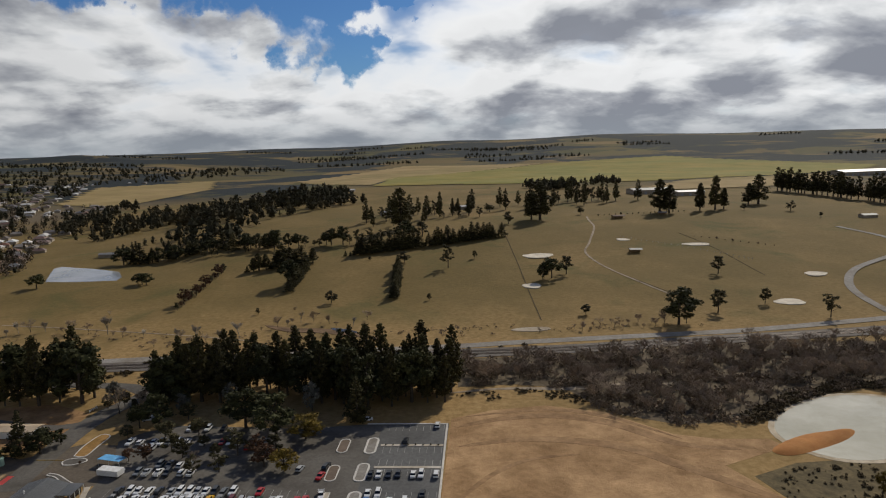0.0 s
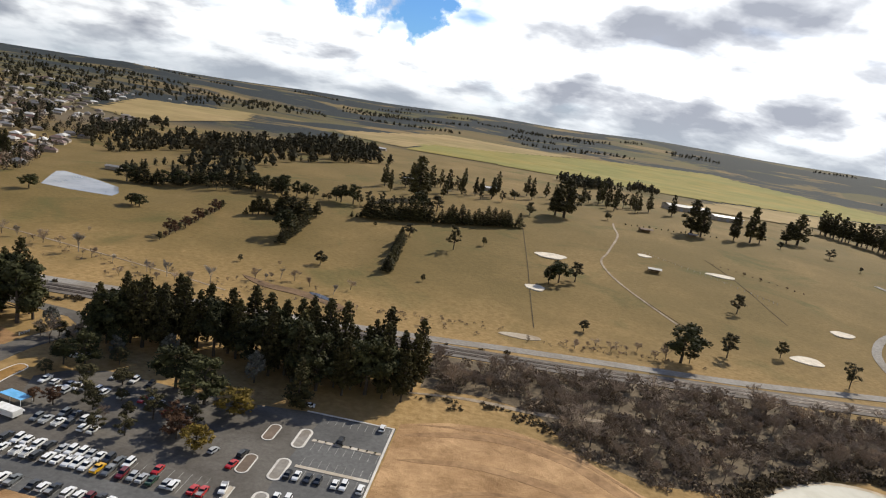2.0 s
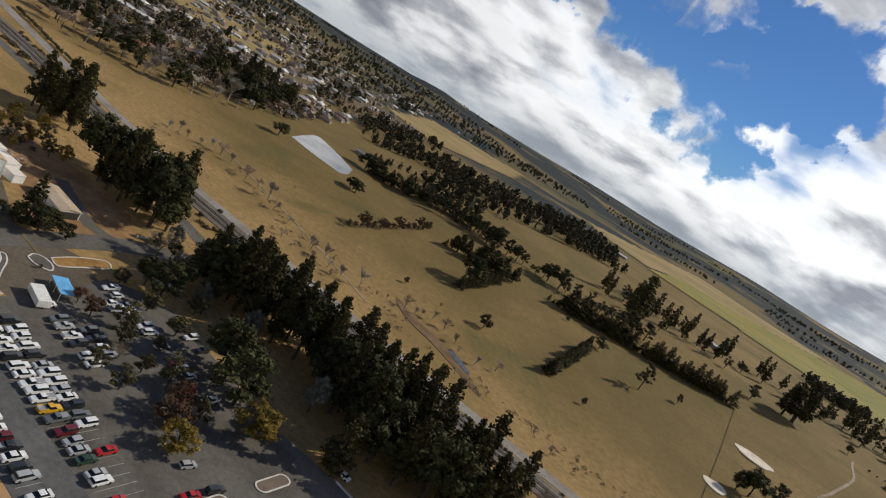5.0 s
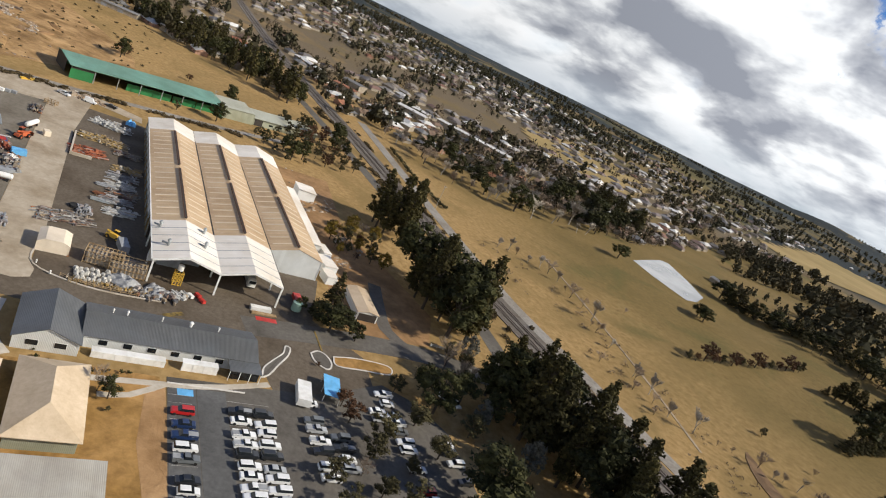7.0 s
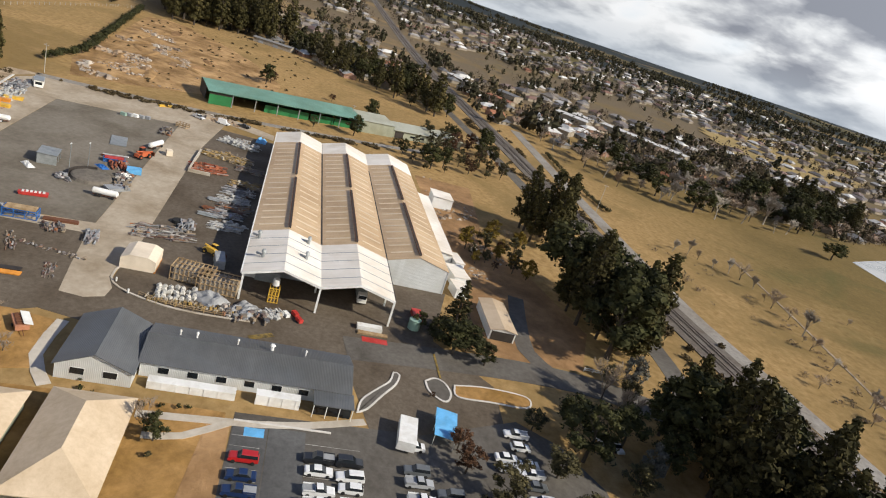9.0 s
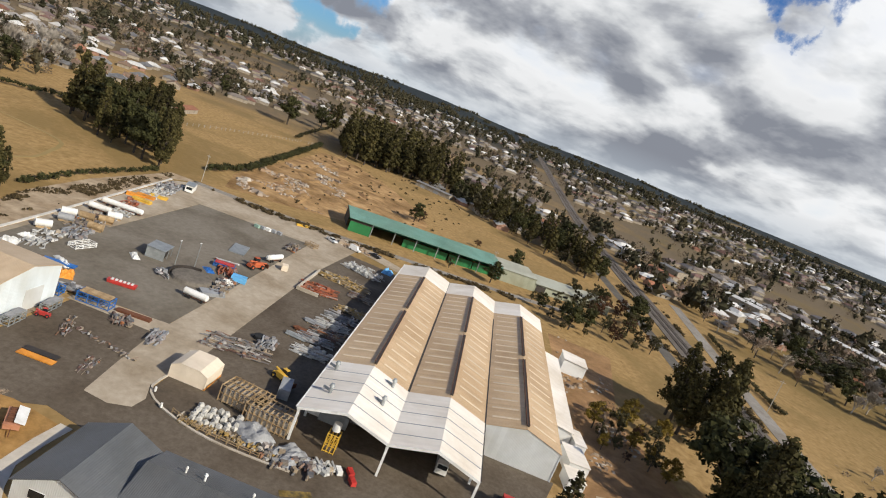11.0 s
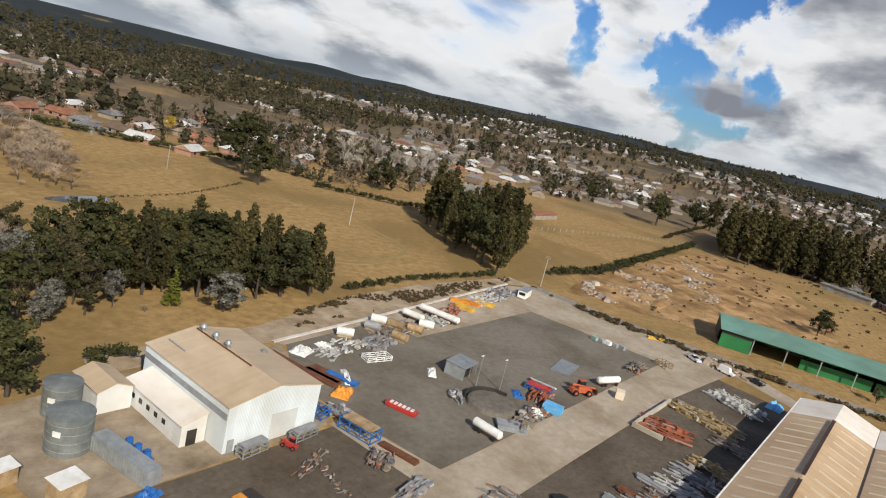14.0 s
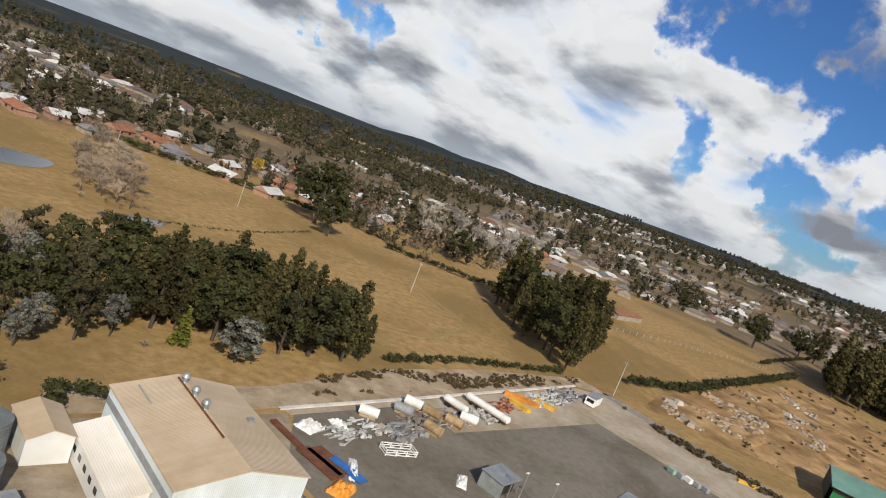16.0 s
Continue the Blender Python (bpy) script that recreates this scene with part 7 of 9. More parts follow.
W, S, D, N, R, M, Y, B, G = "white", "silver", "dark", "navy", "red", "maroon", "yellow", "blue", "grey"
for y, cars in ((-9.9, ((56, R), (60, N), (63.5, N), (67, W), (70, G), (75.5, D), (78.2, W), (81, D), (85, W), (88, W), (90.6, M), (93.3, D), (96, W), (98.7, D), (101.3, S), (106.4, W), (110, D), (114, D), (117, D), (125, W), (128, W), (133, D))),
                (2.2, ((54, D), (57, W), (61.5, W), (64.5, W), (67.2, D), (70.6, W), (73.3, W), (76.6, W), (78.9, W), (81.6, W), (85, Y), (88, G), (92, M), (95, S), (97.6, S), (100.4, "green"), (104.4, S), (109.0 - 2.5, W), (112, R), (115 - 2.6 + 2.3, R))),
                (7.4, ((54, D), (57.6, W), (60.2, W), (64, W), (67, D), (71, S), (73.7, W), (76.8, W), (79.4, S), (82, W), (84.8, D), (88, G), (90.7, W), (99.2, R))),
                (19.4, ((47.5, W), (54, G), (57, S), (61, W), (64, D), (69, W), (72, W))), (24.8, ((59, G), (62.5, D), (66, W), (69, S))),
                (38.2, ((47, W), (50, S), (85, R), (87.8, G))), (42.2, ((39.5, W), (43.2, W), (48.2, W), (51, W), (54, G), (58, W), (60.8, W), (67, W), (74, R), (76.8, W), (80, W), (90, W))),
                (54.2, ((57, W), (60, D), (64, W), (70, D))), (22.8, ((120, D), (122.7, W), (126, D), (129, D), (134, W), (136.6, W), (141.5, W))), (10.0, ((121, W), (124.2, W), (138, D))), (4.7, ((121, B), (124, W), (128.2, W), (133, W))), (48.5, ((129, D),))):
    for x, c in cars:
        in_bays = x >= 117
        park(x + (12.3 if in_bays else 0.0), y * 0.95 - 3.0 if in_bays else y, c, z=0.085)
for x, y, c, k, turn in ((152, 56.8, W, "suv", 90), (116, 17.5, R, "sedan", 80), (116.5, 24, D, "suv", 80), (108, 22.5, S, "hatch", 80), (119, 5.5, W, "ute", 100), (124, 62.5, W, "sedan", 10), (-144, -49, W, "ute", 60), (-144, -39, W, "van", 75), (-147, -31, D, "ute", 70), (-137, -108, W, "van", 30), (36, 63, W, "sedan", 20), (38, 66, W, "sedan", 10)):
    park(x, y, c, k, turn)

# ---- yards: stores, machines and scrap ----


def island_mix(name, stops, rough=0.7):
    m = surface(name, (0.8, 0.8, 0.8), (1.0, 1.0, 1.0), 1.5, rough, bump=0.1, big=0.5)
    nt = m.node_tree
    r = nt.nodes.new("ShaderNodeNewGeometry").outputs["Random Per Island"]
    col = ramp_node(nt, r, stops)
    bsdf = nt.nodes["Principled BSDF"]
    old = bsdf.inputs["Base Color"].links[0].from_socket
    link(nt, mix_node(nt, 1.0, old, col, "MULTIPLY"), bsdf.inputs["Base Color"])
    return m


SCRAP = island_mix("mixed_scrap", [(0.0, (0.12, 0.05, 0.03)), (0.3, (0.20, 0.20, 0.20)), (0.5, (0.34, 0.26, 0.17)), (0.7, (0.10, 0.10, 0.11)), (0.86, (0.55, 0.53, 0.49)), (0.93, (0.24, 0.13, 0.075)), (1.0, (0.38, 0.13, 0.04))])
SCRAP_RED = island_mix("red_orange_stock", [(0.0, (0.30, 0.06, 0.03)), (0.5, (0.36, 0.12, 0.05)), (0.8, (0.20, 0.07, 0.04)), (1.0, (0.5, 0.45, 0.4))])
SCRAP_YELLOW = island_mix("yellow_stock", [(0.0, (0.42, 0.27, 0.07)), (0.5, (0.34, 0.25, 0.13)), (0.8, (0.24, 0.18, 0.12)), (1.0, (0.62, 0.58, 0.5))])
SCRAP_WHITE = island_mix("white_stock", [(0.0, (0.62, 0.61, 0.58)), (0.6, (0.46, 0.46, 0.44)), (0.85, (0.30, 0.30, 0.31)), (1.0, (0.5, 0.4, 0.28))])
SCRAP_GREY = island_mix("grey_stock", [(0.0, (0.30, 0.31, 0.32)), (0.5, (0.16, 0.16, 0.17)), (0.75, (0.52, 0.52, 0.52)), (1.0, (0.16, 0.09, 0.06))])
RUBBLE = island_mix("rubble", [(0.0, (0.42, 0.34, 0.25)), (0.5, (0.30, 0.20, 0.12)), (0.8, (0.55, 0.50, 0.43)), (1.0, (0.16, 0.11, 0.08))], 0.95)


def scrap_heap(x, y, sx, sy, high, count, mat, label, seed, turn=0.0, long=0.0, category="scrap heap", size=1.0):
    """A heap of odd lengths, plates and boxes; long: the share of long lengths lying one way."""
    rnd = random.Random(seed)
    b = Build()
    for _ in range(count):
        u, w = rnd.uniform(-0.5, 0.5) * sx, rnd.uniform(-0.5, 0.5) * sy
        z = rnd.random() ** 2 * high * (1 - abs(u) / sx)
        if rnd.random() < long:
            l, a = rnd.uniform(1.5, 4.5) * size, rnd.gauss(0, 0.12)
            if rnd.random() < 0.5:
                b.box(u, w, z, l, rnd.uniform(0.15, 0.5) * size, rnd.uniform(0.1, 0.4) * size, math.degrees(a))
            else:
                r = rnd.uniform(0.08, 0.25) * size
                b.bar((u - l / 2 * math.cos(a), w - l / 2 * math.sin(a), z + r), (u + l / 2 * math.cos(a), w + l / 2 * math.sin(a), z + r), r, n=7)
        else:
            b.box(u, w, z, rnd.uniform(0.3, 1.6) * size, rnd.uniform(0.3, 1.3) * size, rnd.uniform(0.15, 0.9) * size, rnd.uniform(0, 180), rnd.uniform(0.7, 1.0))
    me = bpy.data.meshes.new("scrap_heap")
    me.from_pydata(b.v, [], b.f)
    me.materials.append(mat)
    ob = tagged(new("scrap_heap", me), label, category, "heaps in the works yard", "stuff")
    ob.matrix_world = pose(x, y, 0.06, 0, 0, turn)


def tarp_heap(x, y, sx, sy, high, seed, mat, label, name="tarpaulin"):
    rnd = random.Random(seed)
    n = 14
    verts, faces = [], []
    for j in range(n + 1):
        for i in range(n + 1):
            u, w = i / n * 2 - 1, j / n * 2 - 1
            edge = max(0.0, 1 - max(abs(u), abs(w)) ** 4)
            z = high * edge * (0.55 + 0.6 * noise.noise((u * 2.2 + seed, w * 2.2, seed))) + 0.25 * edge * noise.noise((u * 6, w * 6, seed + 3.0))
            verts.append((u * sx / 2 * (1 + 0.08 * noise.noise((w * 3, seed, 0))), w * sy / 2 * (1 + 0.08 * noise.noise((u * 3, seed, 5))), max(z, 0.0)))
    for j in range(n):
        for i in range(n):
            a = j * (n + 1) + i
            faces.append((a, a + 1, a + n + 2, a + n + 1))
    me = bpy.data.meshes.new(name)
    me.from_pydata(verts, [], faces)
    me.materials.append(mat)
    tagged(new(name, me), label, "tarpaulin", "covered heaps").matrix_world = pose(x, y, 0.05, 0, 0, rnd.uniform(0, 90))


def pipe_stack(x, y, turn, count, length, r, mat, label):
    t = thing("pipe_stack", label, "pipe stack", pose(x, y, 0.06, 0, 0, turn), group="stacked pipes and beams")
    for u in (-length * 0.3, length * 0.3):
        part("bearer", Build().box(u, 0, 0, 0.15, (count + 1) * 2.1 * r, 0.12), TIMBER, t)
    me = Build().bar((-length / 2, 0, r + 0.12), (length / 2, 0, r + 0.12), r, n=10).mesh("pipe", mat)
    for k in range(count):
        p = new("pipe", me)
        p.parent, p.location = t, (CAR_RND.uniform(-0.5, 0.5), (k - (count - 1) / 2) * 2.08 * r, 0)
    for k in range(count - 1):
        if CAR_RND.random() < 0.7:
            p = new("pipe", me)
            p.parent, p.location = t, (CAR_RND.uniform(-0.5, 0.5), (k + 0.5 - (count - 1) / 2) * 2.08 * r, 1.73 * r)


def frame_rack(x, y, turn, L, D, H, mat, label, load=None):
    """A welded open steel rack with cross braces."""
    t = thing("steel_rack", label, "rack", pose(x, y, 0.06, 0, 0, turn), group="steel racks")
    for u in (-L / 2, -L / 6, L / 6, L / 2):
        for w in (-D / 2, D / 2):
            part("post", Build().box(u, w, 0, 0.16, 0.16, H), mat, t)
    for z in (0.1, H / 2, H - 0.15):
        for w in (-D / 2, D / 2):
            part("rail", Build().box(0, w, z, L, 0.12, 0.14), mat, t)
        for u in (-L / 2, L / 2):
            part("rail", Build().box(u, 0, z, 0.12, D, 0.14), mat, t)
    for k in range(3):
        u = -L / 2 + L / 3 * k
        for w in (-D / 2, D / 2):
            part("brace", Build().bar((u, w, 0.2), (u + L / 3, w, H - 0.1), 0.05, n=5), mat, t)
    if load:
        part("load", Build().box(0, 0, H, L * 0.9, D * 0.9, 0.25), load, t, "plates on top")


def crate(x, y, turn, L, D, H, mat, label, name="crate"):
    t = thing(name, label, "crate", pose(x, y, 0.06, 0, 0, turn), group="crates and pallets")
    part("body", Build().box(0, 0, 0.12, L, D, H, top=0.98), mat, t)
    for u in (-L * 0.35, 0, L * 0.35):
        part("skid", Build().box(u, 0, 0, 0.14, D, 0.12), TIMBER, t)
        part("batten", Build().box(u, 0, 0.1, 0.12, D + 0.06, H + 0.05), mat, t)


def timber_frame_stack(x, y, turn):
    """A tall open pile of timber formwork frames."""
    t = thing("formwork_stack", "tall open pile of pale timber formwork frames", "timber stack", pose(x, y, 0.06, 0, 0, turn), group="timber stacks")
    L, D, H = 9.0, 5.0, 3.4
    for k in range(10):
        u = -L / 2 + L / 9 * k
        for w in (-D / 2, D / 2):
            part("stud", Build().box(u, w, 0, 0.16, 0.16, H + CAR_RND.uniform(-0.3, 0.3)), TIMBER, t)
        part("joist", Build().box(u, 0, H - 0.2, 0.16, D, 0.2), TIMBER, t)
    for z in (0.2, H * 0.5, H - 0.1):
        for w in (-D / 2, 0, D / 2):
            part("plate", Build().box(0, w, z, L, 0.18, 0.18, CAR_RND.uniform(-2, 2)), TIMBER, t)
    part("core", Build().box(0.2, 0, 0.1, L * 0.93, D * 0.94, H * 0.80), PLY, t, "weathered plywood panels")


def loader(x, y, turn, mat, label, boom=5.0, size=1.0):
    """A telescopic loader: body, cab, boom and four big wheels."""
    t = thing("telehandler", label, "loader", pose(x, y, 0.06, 0, 0, turn) @ Matrix.Diagonal((size, size, size, 1)), group="yard machines")
    part("chassis", Build().box(0, 0, 0.6, 4.6, 1.5, 0.7, top=0.92), mat, t)
    cab = part("cab", Build().box(0.3, 0.55, 1.3, 1.5, 1.0, 1.3, top=0.85), GLASS, t, "dark glazed cab")
    part("cab_roof", Build().box(0.3, 0.55, 2.6, 1.4, 0.95, 0.1), mat, cab)
    part("engine_cover", Build().box(0.1, -0.6, 1.3, 2.6, 0.7, 0.6, top=0.9), mat, t)
    part("boom", Build().bar((-2.2, 0, 2.0), (-2.2 + boom, 0, 1.3), 0.24, 0.2, 6), mat, t)
    part("fork_frame", Build().box(-2.1 + boom, 0, 0.3, 0.2, 1.6, 1.0), RUST, t)
    for u in (-1.5, 1.5):
        for w in (-0.85, 0.85):
            wh = part("wheel", Build().bar((u, w - 0.22, 0.6), (u, w + 0.22, 0.6), 0.6, n=14), BLACK, t)
            part("hub", Build().bar((u, w - 0.24, 0.6), (u, w + 0.24, 0.6), 0.28, n=10), mat, wh)


def tank_trailer(x, y, turn, L, label, mat=None):
    t = thing("tank_trailer", label, "trailer", pose(x, y, 0.06, 0, 0, turn), group="trailers in the yard")
    part("barrel", Build().bar((-L / 2, 0, 1.5), (L / 2, 0, 1.5), 0.85, n=16), mat or WHITE, t)
    for s in (-1, 1):
        part("dished_end", Build().bar((s * L / 2, 0, 1.5), (s * (L / 2 + 0.35), 0, 1.5), 0.85, 0.4, 16), mat or WHITE, t)
    part("chassis", Build().box(0, 0, 0.5, L, 0.9, 0.2), RUST, t)
    for u in (-L * 0.35, -L * 0.2, L * 0.35):
        for w in (-0.75, 0.75):
            part("wheel", Build().bar((u, w - 0.15, 0.42), (u, w + 0.15, 0.42), 0.42, n=12), BLACK, t)


def flat_load(x, y, turn, L, D, H, mat, label, name="stacked_plates"):
    t = thing(name, label, "stacked plates", pose(x, y, 0.06, 0, 0, turn), group="stacked plates and panels")
    n = max(2, int(H / 0.3))
    for k in range(n):
        part("plate", Build().box(CAR_RND.uniform(-0.2, 0.2), CAR_RND.uniform(-0.1, 0.1), H * k / n, L, D, H / n * 0.85, CAR_RND.uniform(-1, 1)), mat, t)


def bulk_bags(x, y, nx, ny, label, turn=0, mat=None):
    rnd = random.Random(int(abs(x) * 7 + abs(y)))
    for i in range(nx):
        for j in range(ny):
            if rnd.random() < 0.82:
                c, s = math.cos(radians(turn)), math.sin(radians(turn))
                u, w = i * 1.25 + rnd.uniform(-0.15, 0.15), j * 1.25 + rnd.uniform(-0.15, 0.15)
                t = thing("bulk_bag", label, "bulk bag", pose(x + c * u - s * w, y + s * u + c * w, 0.05, 0, 0, rnd.uniform(0, 90)), group="white bulk bags")
                h = rnd.uniform(0.7, 1.1)
                part("sack", Build().box(0, 0, 0, 0.85, 0.85, h * 0.5, top=1.15).box(0, 0, h * 0.5, 0.98, 0.98, h * 0.5, top=0.72), mat or BAG, t)
                part("spout", Build().bar((0, 0, h), (0.1, 0, h + 0.2), 0.18, 0.1, 7), mat or BAG, t)


def pole(x, y, h, label, arm=2.0, name="power_pole", z0=None):
    t = thing(name, label, "pole", pose(x, y, height(x, y)), group="poles")
    part("shaft", Build().bar((0, 0, -0.3), (0, 0, h), 0.17, 0.11, 8), POLE, t)
    if arm:
        part("crossarm", Build().box(0, 0, h - 0.9, arm, 0.14, 0.14, 70), POLE, t)
        for u in (-0.8, 0, 0.8):
            part("insulator", Build().bar((u * 0.34, u * 0.94, h - 0.76), (u * 0.34, u * 0.94, h - 0.5), 0.06, n=6), WHITE, t)


POLE = surface("weathered_pole", (0.34, 0.31, 0.27), (0.45, 0.42, 0.37), 1.5, 0.9)


def build_yard():
    # storage row along the back kerb
    kerb = thing("yard_kerb", "pale concrete kerb along the back of the yard", "kerb", kind="structure")
    part("kerb", ribbon([(-27, -105.6), (-60, -108.7), (-100, -112.7), (-140, -116.6)], 0.8, 0.32, thick=0.4), KERB, kerb)
    tarp_heap(-30, -99.5, 5, 4, 1.3, 3.0, WHITE, "white plastic sheet over a heap")
    flat_load(-24, -97, 95, 9, 1.2, 0.5, RUST, "rusty steel beams lying side by side")
    flat_load(-25.4, -88.5, 100, 9, 2.8, 0.4, RUST, "rusty brown steel plates lying flat")
    flat_load(-29.2, -86, 101, 7.5, 1.9, 0.5, BLUE, "dark blue steel sections under plastic")
    tarp_heap(-30.6, -86.2, 7, 1.6, 1.0, 5.0, WHITE, "white plastic sheet over steel sections")
    tarp_heap(-25, -81.4, 5, 3.6, 1.5, 7.0, ORANGE, "orange sheet over a heap")
    frame_rack(-17.4, -69, 95, 7.2, 3.0, 2.2, BLUE, "blue welded steel rack loaded with timber", TIMBER)
    frame_rack(-15, -77.5, 98, 4, 2.4, 1.8, BLUE, "blue welded steel rack")
    scrap_heap(-18.8, -76, 4, 3, 0.9, 40, SCRAP_GREY, "grey offcuts beside a blue rack", 5, 100, 0.5)
    t = thing("red_skip", "low red steel skip in the yard", "skip", pose(-31, -71.1, 0.06, 0, 0, 103))
    part("tub", Build().box(0, 0, 0.1, 6.4, 1.5, 0.8, top=1.06), RED, t)
    for k in range(6):
        part("load", Build().box(-2.3 + 0.92 * k, 0, 0.85, 0.5, 1.0, 0.25), WHITE, t)
    hut = thing("site_hut", "open-sided grey sheet site hut", "hut", pose(-57.5, -76.5, 0.06, 0, 0, 8))
    part("roof", Build().slab([(-3.4, -2.6, 3.2), (3.4, -2.6, 3.2), (3.4, 2.6, 3.0), (-3.4, 2.6, 3.0)], 0.12), GALV, hut)
    part("side", Build().box(3.1, 0, 0, 0.12, 5, 3.0), GALV, hut)
    part("back", Build().box(0, -2.4, 0, 6.2, 0.12, 3.0), GREY, hut)
    part("bench", Build().box(-0.6, 0.4, 0, 4.0, 2.6, 1.6), DARK_TRIM_SHADE, hut)
    for u in (-3.1, 0):
        part("post", Build().box(u, 2.4, 0, 0.14, 0.14, 3.0), GALV, hut)
    tarp_heap(-51, -79.6, 4.8, 2.0, 1.0, 9.0, WHITE, "white plastic sheet beside the hut")
    scrap_heap(-39.5, -97.5, 15, 6, 0.5, 75, SCRAP_WHITE, "white and grey stock lying in the yard", 12, 15, 0.5, size=0.9)
    scrap_heap(-50.5, -96, 10, 6, 0.6, 60, SCRAP_GREY, "grey and white machine parts in the yard", 13, 15, 0.4, size=0.9)
    frame_rack(-43.5, -89.8, 167, 6.5, 2.6, 1.2, WHITE, "white welded steel frame on the asphalt")
    for k, (x, y, m, lab) in enumerate(((-57.4, -95.4, TIMBER, "tan"), (-62.6, -101.6, TIMBER, "tan"), (-65.8, -97.6, TIMBER, "tan"), (-55.5, -103, TARP, "grey"), (-60.5, -105.6, WHITE, "white"), (-71.5, -98.6, WHITE, "white"), (-45.5, -102.4, WHITE, "white"))):
        t = thing("drum_load", f"large {lab} wrapped round drum on the slab", "drum", pose(x, y, 0.06, 0, 0, 105 + 5 * k), group="wrapped drums")
        part("drum", Build().bar((-2.0, 0, 1.15), (2.0, 0, 1.15), 1.0, n=16), m, t)
        part("cradle", Build().box(0, 0, 0, 3.4, 2.0, 0.35), TIMBER, t)
    scrap_heap(-61, -100, 17, 7, 0.8, 95, SCRAP, "brown and tan stock between the wrapped drums", 14, 12, 0.5, size=0.8)
    scrap_heap(-76, -100, 12, 6, 0.7, 60, SCRAP_WHITE, "white stock strewn on the slab", 15, 10, 0.5, size=0.8)
    scrap_heap(-90, -104.5, 12, 5, 0.6, 55, SCRAP_RED, "reddish frames beside a white tank", 16, 10, 0.5, size=0.8)
    tarp_heap(-66.5, -100.4, 8, 2.4, 1.2, 14.0, TIMBER, "tan canvas over a long load")
    tarp_heap(-36.5, -99.5, 4.2, 2.6, 1.0, 15.0, WHITE, "white plastic sheet over stock")
    flat_load(-27.5, -88.8, 100, 8, 3.4, 0.4, RUST, "brown steel plates by the white shed")
    for x, y, l in ((-81.6, -102.2, 12), (-72.5, -104.2, 6)):
        tank_trailer(x, y, 100, l, "long white tank on a rusty chassis")
    flat_load(-85.5, -103, 103, 10, 1.3, 0.5, FADED_CLAY, "red steel sections lying side by side")
    for k, (x, y) in enumerate(((-98, -105), (-104, -107), (-109, -105), (-101, -109))):
        flat_load(x, y, 95 + 8 * k, 6, 2.2, 0.9, YELLOW if k % 2 == 0 else ORANGE, "yellow painted steel frames in the yard")
    scrap_heap(-113, -108, 16, 7, 0.7, 110, SCRAP_WHITE, "grey and white stock by the yard corner", 21, 5, 0.5)
    scrap_heap(-126, -110, 14, 6, 1.4, 110, SCRAP_GREY, "grey scrap by the yard corner", 22, 5, 0.4)
    b = thing("site_office", "small grey-white site office with dark window", "site office", pose(-133.5, -105.4, 0.06, 0, 0, 15))
    part("body", Build().box(0, 0, 0.3, 7, 3, 2.5), WHITE, b)
    part("window", Build().box(3.45, 0, 1.3, 0.14, 2.2, 1.0), GLASS, b)
    part("roof", Build().box(0, 0, 2.8, 7.3, 3.3, 0.15), GALV, b)
    # machines in the yard
    loader(-78.5, -56, 150, MACHINE_RED, "red-orange telescopic loader with black tyres", 5.5, 1.25)
    tank_trailer(-92, -54.8, 160, 7, "white tank on a trailer")
    flat_load(-90, -66, 10, 10, 5, 0.25, GALV, "pale steel sheets lying on the asphalt")
    frame_rack(-69, -62, 105, 6, 2.4, 1.2, BLUE, "blue steel frame with red machinery", RED)
    scrap_heap(-66.8, -60, 6, 5, 1.2, 70, SCRAP_RED, "red and brown machinery parts", 31, 20, 0.5)
    crate(-62.8, -54.8, 102, 4.2, 2.8, 1.5, SKYBLUE, "blue steel container without lid")
    tarp_heap(-57.6, -55.8, 3, 3, 1.8, 11.0, WHITE, "white sheet over a machine")
    tarp_heap(-62.3, -63.6, 4.5, 2.4, 0.7, 12.0, BLUE, "bright blue sheet beside the mound")
    t = thing("crane_jib", "white crane jib propped in the yard", "crane jib", pose(-71.3, -62.5, 0.06, 0, 0, 70))
    part("jib", Build().bar((-4, 0, 0.4), (4.5, 0, 2.2), 0.32, 0.2, 8), WHITE, t)
    part("stand", Build().box(-3.4, 0, 0, 1.2, 1.4, 0.6), RUST, t)
    scrap_heap(-54, -55.5, 14, 4, 1.2, 110, SCRAP, "tyres and scrap along the haul road", 32, 5, 0.3)
    tank_trailer(-39.5, -56.6, 88, 6.0, "white tank on a trailer by the mound")
    flat_load(-47, -55.4, 132, 6, 3.4, 0.9, GREY, "grey steel sections in the yard")
    m = Build()
    n = 26
    rings = [(5.6, 0.0), (5.2, 0.75), (4.6, 0.95), (1.6, 1.05)]
    vs = [(r * math.cos(6.283 * i / n) * (1 + 0.06 * math.sin(3 * i)), r * math.sin(6.283 * i / n), z) for r, z in rings for i in range(n)] + [(0, 0, 1.07)]
    fs = [(k * n + i, k * n + (i + 1) % n, (k + 1) * n + (i + 1) % n, (k + 1) * n + i) for k in range(3) for i in range(n)] + [(3 * n + i, 3 * n + (i + 1) % n, 4 * n) for i in range(n)]
    solid("gravel_mound", m.add(vs, fs), MOUND, "flat-topped round mound of brown gravel in the yard", "mound", at=pose(-51.5, -63.5, 0.05))
    wall = Build()
    ring = [(5.9 * math.cos(radians(a)), 5.9 * math.sin(radians(a))) for a in range(-180, -59, 10)]
